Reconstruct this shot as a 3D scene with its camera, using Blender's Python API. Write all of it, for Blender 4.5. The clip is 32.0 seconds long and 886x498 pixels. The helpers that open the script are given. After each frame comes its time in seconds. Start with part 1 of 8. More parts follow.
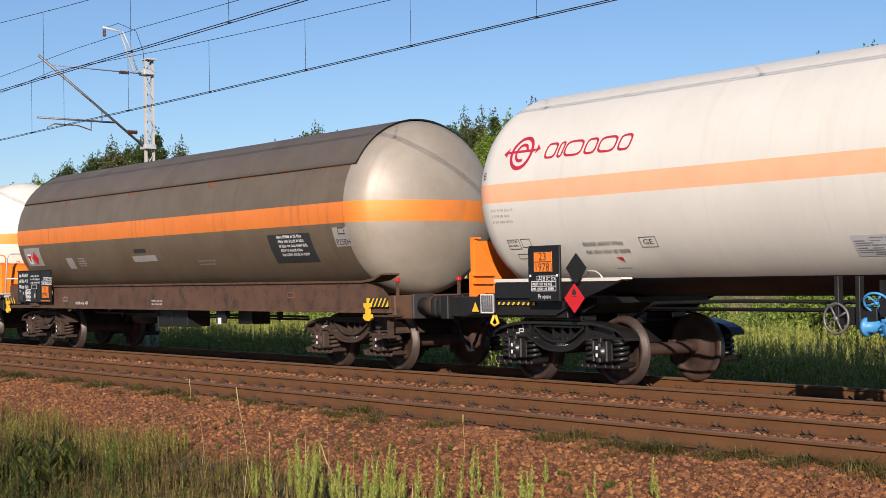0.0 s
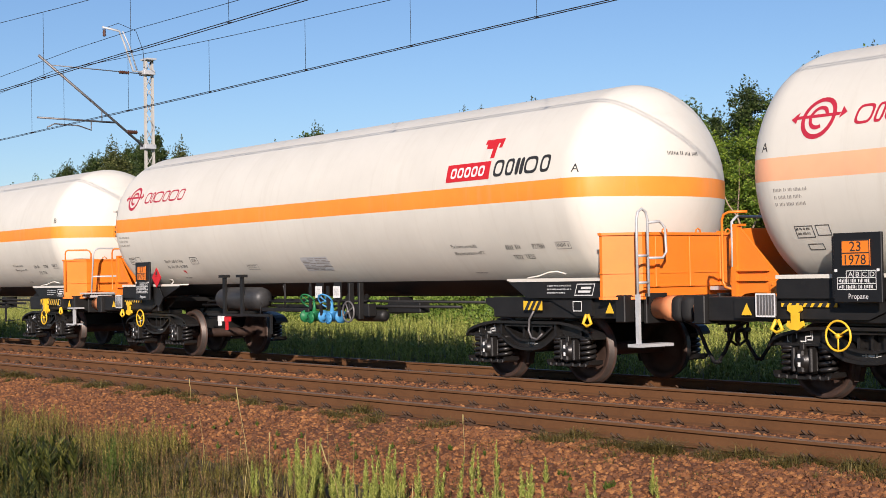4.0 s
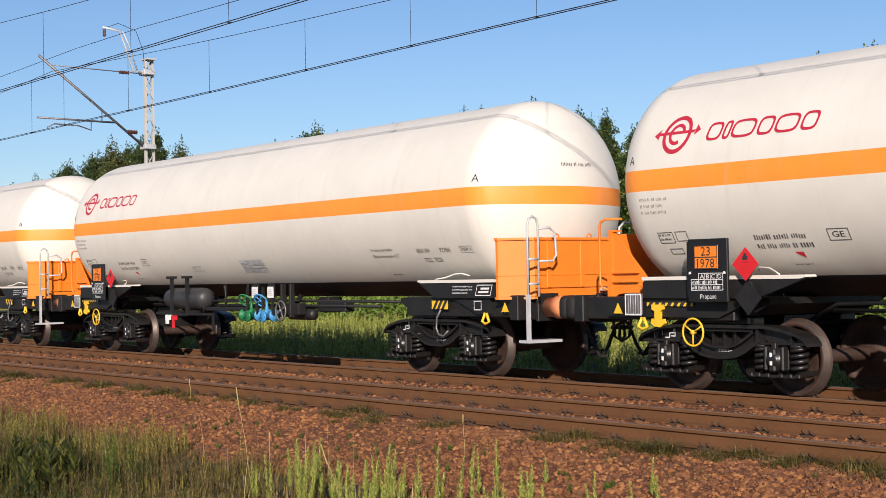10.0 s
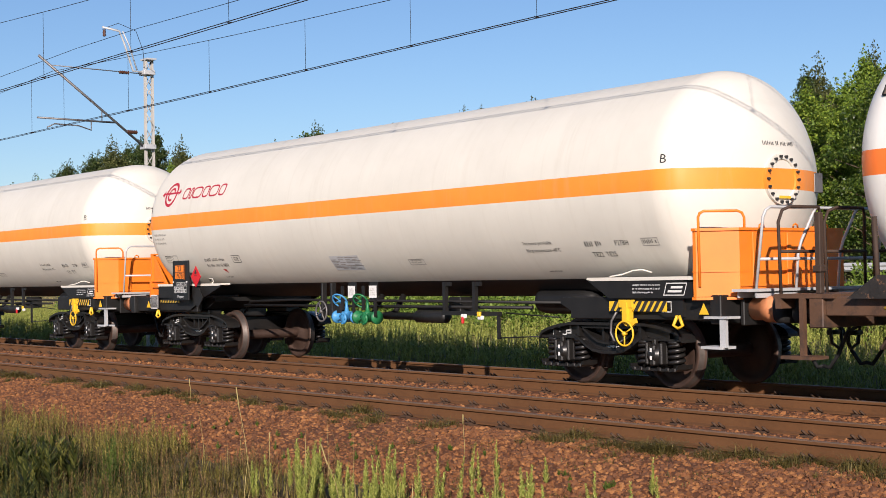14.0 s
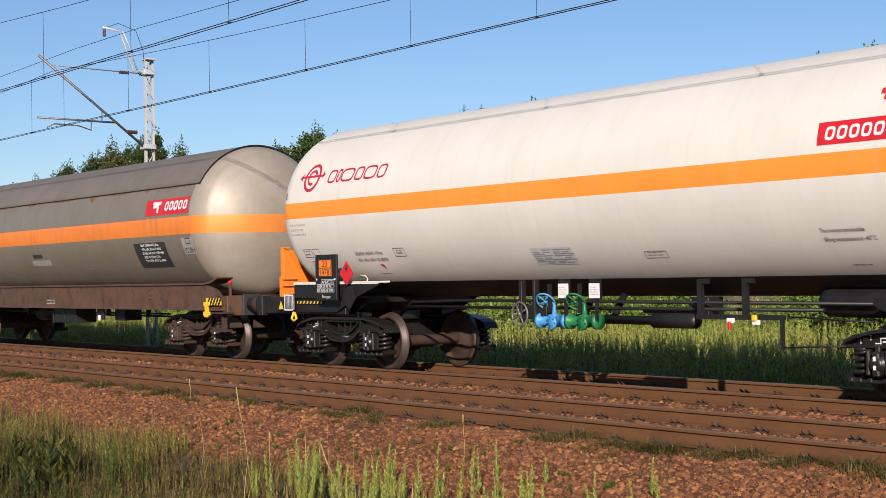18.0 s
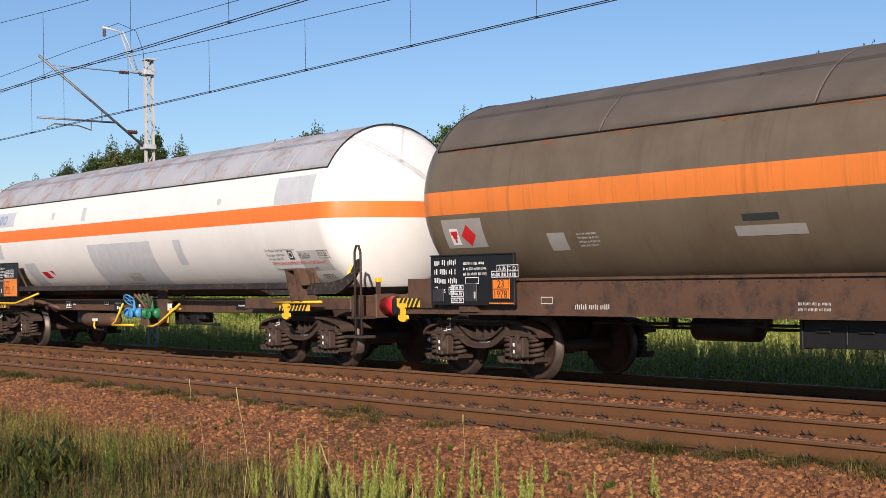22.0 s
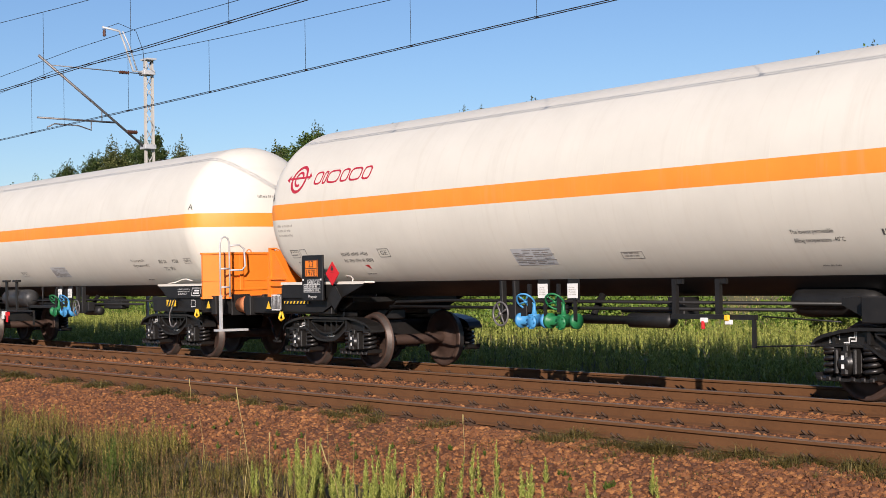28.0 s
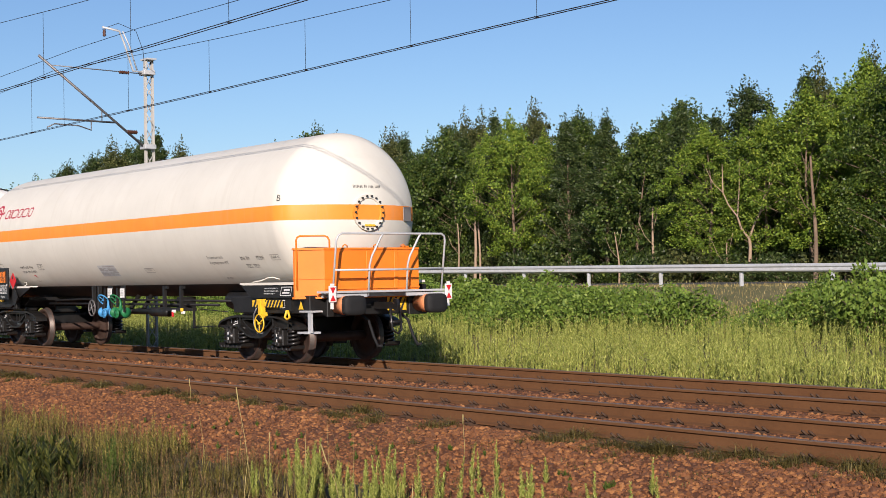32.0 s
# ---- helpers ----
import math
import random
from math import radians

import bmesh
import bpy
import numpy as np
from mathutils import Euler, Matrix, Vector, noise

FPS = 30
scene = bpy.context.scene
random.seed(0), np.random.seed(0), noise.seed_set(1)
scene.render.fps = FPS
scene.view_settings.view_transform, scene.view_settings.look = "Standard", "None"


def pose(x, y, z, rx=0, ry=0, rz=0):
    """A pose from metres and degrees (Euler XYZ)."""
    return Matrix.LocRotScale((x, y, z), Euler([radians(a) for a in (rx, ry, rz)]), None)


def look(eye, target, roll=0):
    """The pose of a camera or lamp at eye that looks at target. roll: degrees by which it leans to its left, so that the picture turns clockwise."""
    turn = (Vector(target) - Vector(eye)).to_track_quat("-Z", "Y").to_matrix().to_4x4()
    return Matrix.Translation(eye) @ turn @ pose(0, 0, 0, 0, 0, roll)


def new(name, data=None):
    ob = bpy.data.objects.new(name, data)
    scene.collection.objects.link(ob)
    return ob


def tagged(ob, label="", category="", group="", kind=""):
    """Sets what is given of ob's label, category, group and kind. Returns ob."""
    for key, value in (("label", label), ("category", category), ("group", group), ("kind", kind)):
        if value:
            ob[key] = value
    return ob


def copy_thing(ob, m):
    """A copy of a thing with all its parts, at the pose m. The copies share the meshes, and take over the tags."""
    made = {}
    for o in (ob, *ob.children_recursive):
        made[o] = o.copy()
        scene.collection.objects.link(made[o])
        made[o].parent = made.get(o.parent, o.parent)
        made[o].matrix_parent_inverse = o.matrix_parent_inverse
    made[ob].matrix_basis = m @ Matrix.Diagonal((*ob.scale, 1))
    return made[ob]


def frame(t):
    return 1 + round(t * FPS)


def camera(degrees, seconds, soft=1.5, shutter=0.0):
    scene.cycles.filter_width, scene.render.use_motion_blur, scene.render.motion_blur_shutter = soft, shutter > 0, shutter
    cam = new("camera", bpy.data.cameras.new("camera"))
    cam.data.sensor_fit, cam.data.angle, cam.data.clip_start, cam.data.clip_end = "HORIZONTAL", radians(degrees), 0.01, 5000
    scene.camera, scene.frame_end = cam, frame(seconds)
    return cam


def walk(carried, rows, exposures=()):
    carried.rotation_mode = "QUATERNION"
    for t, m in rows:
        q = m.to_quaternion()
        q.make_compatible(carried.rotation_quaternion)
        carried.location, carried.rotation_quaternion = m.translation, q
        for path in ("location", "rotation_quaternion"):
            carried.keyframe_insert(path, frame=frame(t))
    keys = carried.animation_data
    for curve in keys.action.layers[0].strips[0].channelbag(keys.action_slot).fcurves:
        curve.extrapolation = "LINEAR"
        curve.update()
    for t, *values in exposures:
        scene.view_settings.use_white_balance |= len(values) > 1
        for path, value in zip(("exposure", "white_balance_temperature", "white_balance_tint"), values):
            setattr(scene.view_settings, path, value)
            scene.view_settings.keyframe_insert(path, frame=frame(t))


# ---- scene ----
cam = camera(33.3, 32.0, soft=0.8)
EYE = Vector((0, 0, 1.525))
AIM = Vector((-0.79498, 0.60635, 0.01869))
walk(cam, [(0, look(EYE, EYE + AIM * 30, -1.03)), (32.0, look(EYE, EYE + AIM * 30, -1.03))],
     exposures=[(0, 0.4, 6420, 17.0), (32.0, 0.4, 6420, 17.0)])

# how far the train has gone along the track, metres, second by second
GONE = [194.14, 182.27, 170.36, 158.4, 146.4, 134.37, 122.3, 110.2, 98.06, 85.9, 73.7, 61.48, 49.24, 36.96, 24.67, 12.35, 0.0,
        -12.37, -24.76, -37.17, -49.61, -62.07, -74.56, -87.07, -99.6, -112.17, -124.75, -137.37, -150.02, -162.69, -175.41, -188.15, -200.93]
NEAR_Y, FAR_Y = 11.42, 15.02        # the two tracks' centre lines; railhead is z = 0

# ---- world, sun ----
SUN_WAY = Vector((-0.7, 0.63, -0.374)).normalized()
world = bpy.data.worlds.new("sky")
scene.world = world
world.use_nodes = True
wn = world.node_tree.nodes
sky = wn.new("ShaderNodeTexSky")
sky.sky_type = "NISHITA"
sky.sun_disc = False
sky.sun_elevation = math.asin(-SUN_WAY.z)
sky.sun_rotation = math.atan2(-SUN_WAY.x, -SUN_WAY.y)
sky.air_density, sky.dust_density, sky.ozone_density = 1.0, 0.1, 5.0
world.node_tree.links.new(sky.outputs[0], wn["Background"].inputs[0])
wn["Background"].inputs[1].default_value = 0.079
sun = new("sun", bpy.data.lights.new("sun", "SUN"))
sun.data.energy, sun.data.angle, sun.data.color = 5.0, radians(0.55), (1.0, 0.9, 0.78)
sun.matrix_world = look((0, 0, 60), Vector((0, 0, 60)) + SUN_WAY)

# ---- materials ----
def nodes_of(name):
    m = bpy.data.materials.new(name)
    m.use_nodes = True
    nt = m.node_tree
    return m, nt, nt.nodes["Principled BSDF"]


def node(nt, kind, **values):
    n = nt.nodes.new(kind)
    for k, v in values.items():
        n.inputs[k].default_value = v
    return n


def noise_at(nt, coord, scale, detail=4, stretch=None, rough=0.6):
    n = node(nt, "ShaderNodeTexNoise", Scale=scale, Detail=detail, Roughness=rough)
    if stretch:
        mp = nt.nodes.new("ShaderNodeMapping")
        mp.inputs["Scale"].default_value = stretch
        nt.links.new(coord, mp.inputs[0])
        coord = mp.outputs[0]
    nt.links.new(coord, n.inputs["Vector"])
    return n.outputs["Fac"]


def ramp(nt, fac, a, b, ca=(0, 0, 0), cb=(1, 1, 1)):
    r = nt.nodes.new("ShaderNodeValToRGB")
    r.color_ramp.elements[0].position, r.color_ramp.elements[1].position = a, b
    r.color_ramp.elements[0].color, r.color_ramp.elements[1].color = (*ca, 1), (*cb, 1)
    nt.links.new(fac, r.inputs[0])
    return r.outputs[0]


def blend(nt, fac, a, b, mode="MIX"):
    m = nt.nodes.new("ShaderNodeMix")
    m.data_type, m.blend_type = "RGBA", mode
    for i, v in ((0, fac), (6, a), (7, b)):
        if isinstance(v, (int, float)):
            m.inputs[i].default_value = v
        elif isinstance(v, tuple):
            m.inputs[i].default_value = (*v, 1)
        else:
            nt.links.new(v, m.inputs[i])
    return m.outputs[2]


def maths(nt, op, a, b=0.0):
    m = nt.nodes.new("ShaderNodeMath")
    m.operation = op
    for i, v in ((0, a), (1, b)):
        if isinstance(v, (int, float)):
            m.inputs[i].default_value = v
        else:
            nt.links.new(v, m.inputs[i])
    return m.outputs[0]


def coords(nt, which="Object"):
    return nt.nodes.new("ShaderNodeTexCoord").outputs[which]


def bump(nt, p, height, strength=0.3, distance=0.01):
    b = node(nt, "ShaderNodeBump", Strength=strength, Distance=distance)
    nt.links.new(height, b.inputs["Height"])
    nt.links.new(b.outputs[0], p.inputs["Normal"])


def surf(name, c1, c2, scale=2.0, fine=30.0, rough=0.6, metal=0.0, relief=0.25, deep=0.006, spots=None, lo=0.35, hi=0.7, gloss=0.4):
    """A worn surface: two colours mixed in patches, fine grain, uneven gloss and relief; spots: (colour, from, to) of rarer stains."""
    m, nt, p = nodes_of(name)
    co = coords(nt)
    big, small = noise_at(nt, co, scale, 5), noise_at(nt, co, fine, 4)
    col = blend(nt, ramp(nt, big, lo, hi), c1, c2)
    col = blend(nt, 0.35, col, blend(nt, ramp(nt, small, 0.3, 0.75), tuple(0.7 * v for v in c1), c2))
    if spots:
        col = blend(nt, ramp(nt, noise_at(nt, co, scale * 2.7, 6, rough=0.75), spots[1], spots[2]), col, spots[0])
    nt.links.new(col, p.inputs["Base Color"])
    nt.links.new(ramp(nt, small, 0.2, 0.8, (rough - 0.1,) * 3, (min(1, rough + 0.12),) * 3), p.inputs["Roughness"])
    p.inputs["Metallic"].default_value = metal
    p.inputs["Specular IOR Level"].default_value = gloss
    bump(nt, p, small, relief, deep)
    return m


def plain(name, c, rough=0.5, metal=0.0):
    d = tuple(0.82 * v for v in c)
    return surf(name, c, d, 6.0, 60.0, rough, metal, 0.08, 0.002)


def tank_paint(name, body, stripe, z0, z1, grime, belly=None, patches=None, rough=0.5, metal=0.0, streak=0.35, mottled=0.0):
    """Painted tank shell: a stripe at the axis' height, rain streaks, near-black below the belly height, paler repaired
    patches.
    """
    m, nt, p = nodes_of(name)
    co = coords(nt)
    sep = nt.nodes.new("ShaderNodeSeparateXYZ")
    nt.links.new(co, sep.inputs[0])
    z = sep.outputs[2]
    broad = noise_at(nt, co, 0.9, 4)
    col = blend(nt, ramp(nt, broad, 0.35, 0.75), body, tuple(0.9 * v for v in body))
    if mottled:
        col = blend(nt, maths(nt, "MULTIPLY", ramp(nt, noise_at(nt, co, 1.3, 6, rough=0.7), 0.4, 0.75), mottled), col, grime)
    on = maths(nt, "MULTIPLY", maths(nt, "GREATER_THAN", z, z0), maths(nt, "LESS_THAN", z, z1))
    col = blend(nt, on, col, blend(nt, ramp(nt, noise_at(nt, co, 1.7, 4), 0.4, 0.7), stripe, tuple(0.9 * v for v in stripe)))
    runs = noise_at(nt, co, 1.0, 5, (7.0, 0.8, 0.45), 0.7)
    col = blend(nt, maths(nt, "MULTIPLY", ramp(nt, runs, 0.52, 0.8), streak), col, grime)
    flecks = noise_at(nt, co, 22.0, 5, (1.0, 1.0, 0.6), 0.75)
    col = blend(nt, maths(nt, "MULTIPLY", ramp(nt, flecks, 0.62, 0.82), streak), col, grime)
    # near-black below the belly height; on the chalky white shell this is painted-in shade
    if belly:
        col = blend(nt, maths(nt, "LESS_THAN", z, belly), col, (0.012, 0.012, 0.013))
    nt.links.new(col, p.inputs["Base Color"])
    nt.links.new(ramp(nt, broad, 0.2, 0.8, (rough - 0.06,) * 3, (rough + 0.1,) * 3), p.inputs["Roughness"])
    p.inputs["Metallic"].default_value = metal
    bump(nt, p, noise_at(nt, co, 1.4, 2), 0.12, 0.02)
    return m


def leafy(name, c1, c2, c3, island=True, rough=0.55):
    """Leaves: each its own tone between three colours, a little light passing through."""
    m, nt, p = nodes_of(name)
    geo = nt.nodes.new("ShaderNodeNewGeometry")
    r = nt.nodes.new("ShaderNodeValToRGB")
    r.color_ramp.elements[0].color, r.color_ramp.elements[1].color = (*c1, 1), (*c3, 1)
    e = r.color_ramp.elements.new(0.6)
    e.color = (*c2, 1)
    nt.links.new(geo.outputs["Random Per Island"], r.inputs[0])
    info = nt.nodes.new("ShaderNodeObjectInfo")
    col = blend(nt, maths(nt, "MULTIPLY", info.outputs["Random"], 0.35), r.outputs[0], c2)
    nt.links.new(col, p.inputs["Base Color"])
    p.inputs["Roughness"].default_value = rough
    p.inputs["Specular IOR Level"].default_value = 0.25
    tr = nt.nodes.new("ShaderNodeBsdfTranslucent")
    nt.links.new(col, tr.inputs[0])
    mx = node(nt, "ShaderNodeMixShader", Fac=0.14)
    out = nt.nodes["Material Output"]
    nt.links.new(p.outputs[0], mx.inputs[1])
    nt.links.new(tr.outputs[0], mx.inputs[2])
    nt.links.new(mx.outputs[0], out.inputs[0])
    return m


def stony(name, c1, c2, c3):
    m, nt, p = nodes_of(name)
    geo = nt.nodes.new("ShaderNodeNewGeometry")
    r = nt.nodes.new("ShaderNodeValToRGB")
    r.color_ramp.elements[0].color, r.color_ramp.elements[1].color = (*c1, 1), (*c3, 1)
    e = r.color_ramp.elements.new(0.65)
    e.color = (*c2, 1)
    nt.links.new(geo.outputs["Random Per Island"], r.inputs[0])
    co = coords(nt)
    fine = noise_at(nt, co, 45, 4)
    col = blend(nt, ramp(nt, fine, 0.3, 0.7), r.outputs[0], blend(nt, 0.5, r.outputs[0], (0.09, 0.05, 0.035)))
    nt.links.new(col, p.inputs["Base Color"])
    p.inputs["Roughness"].default_value = 0.85
    bump(nt, p, fine, 0.4, 0.006)
    return m


CREAM = (0.648, 0.622, 0.545)
ORANGE = (0.84, 0.225, 0.02)
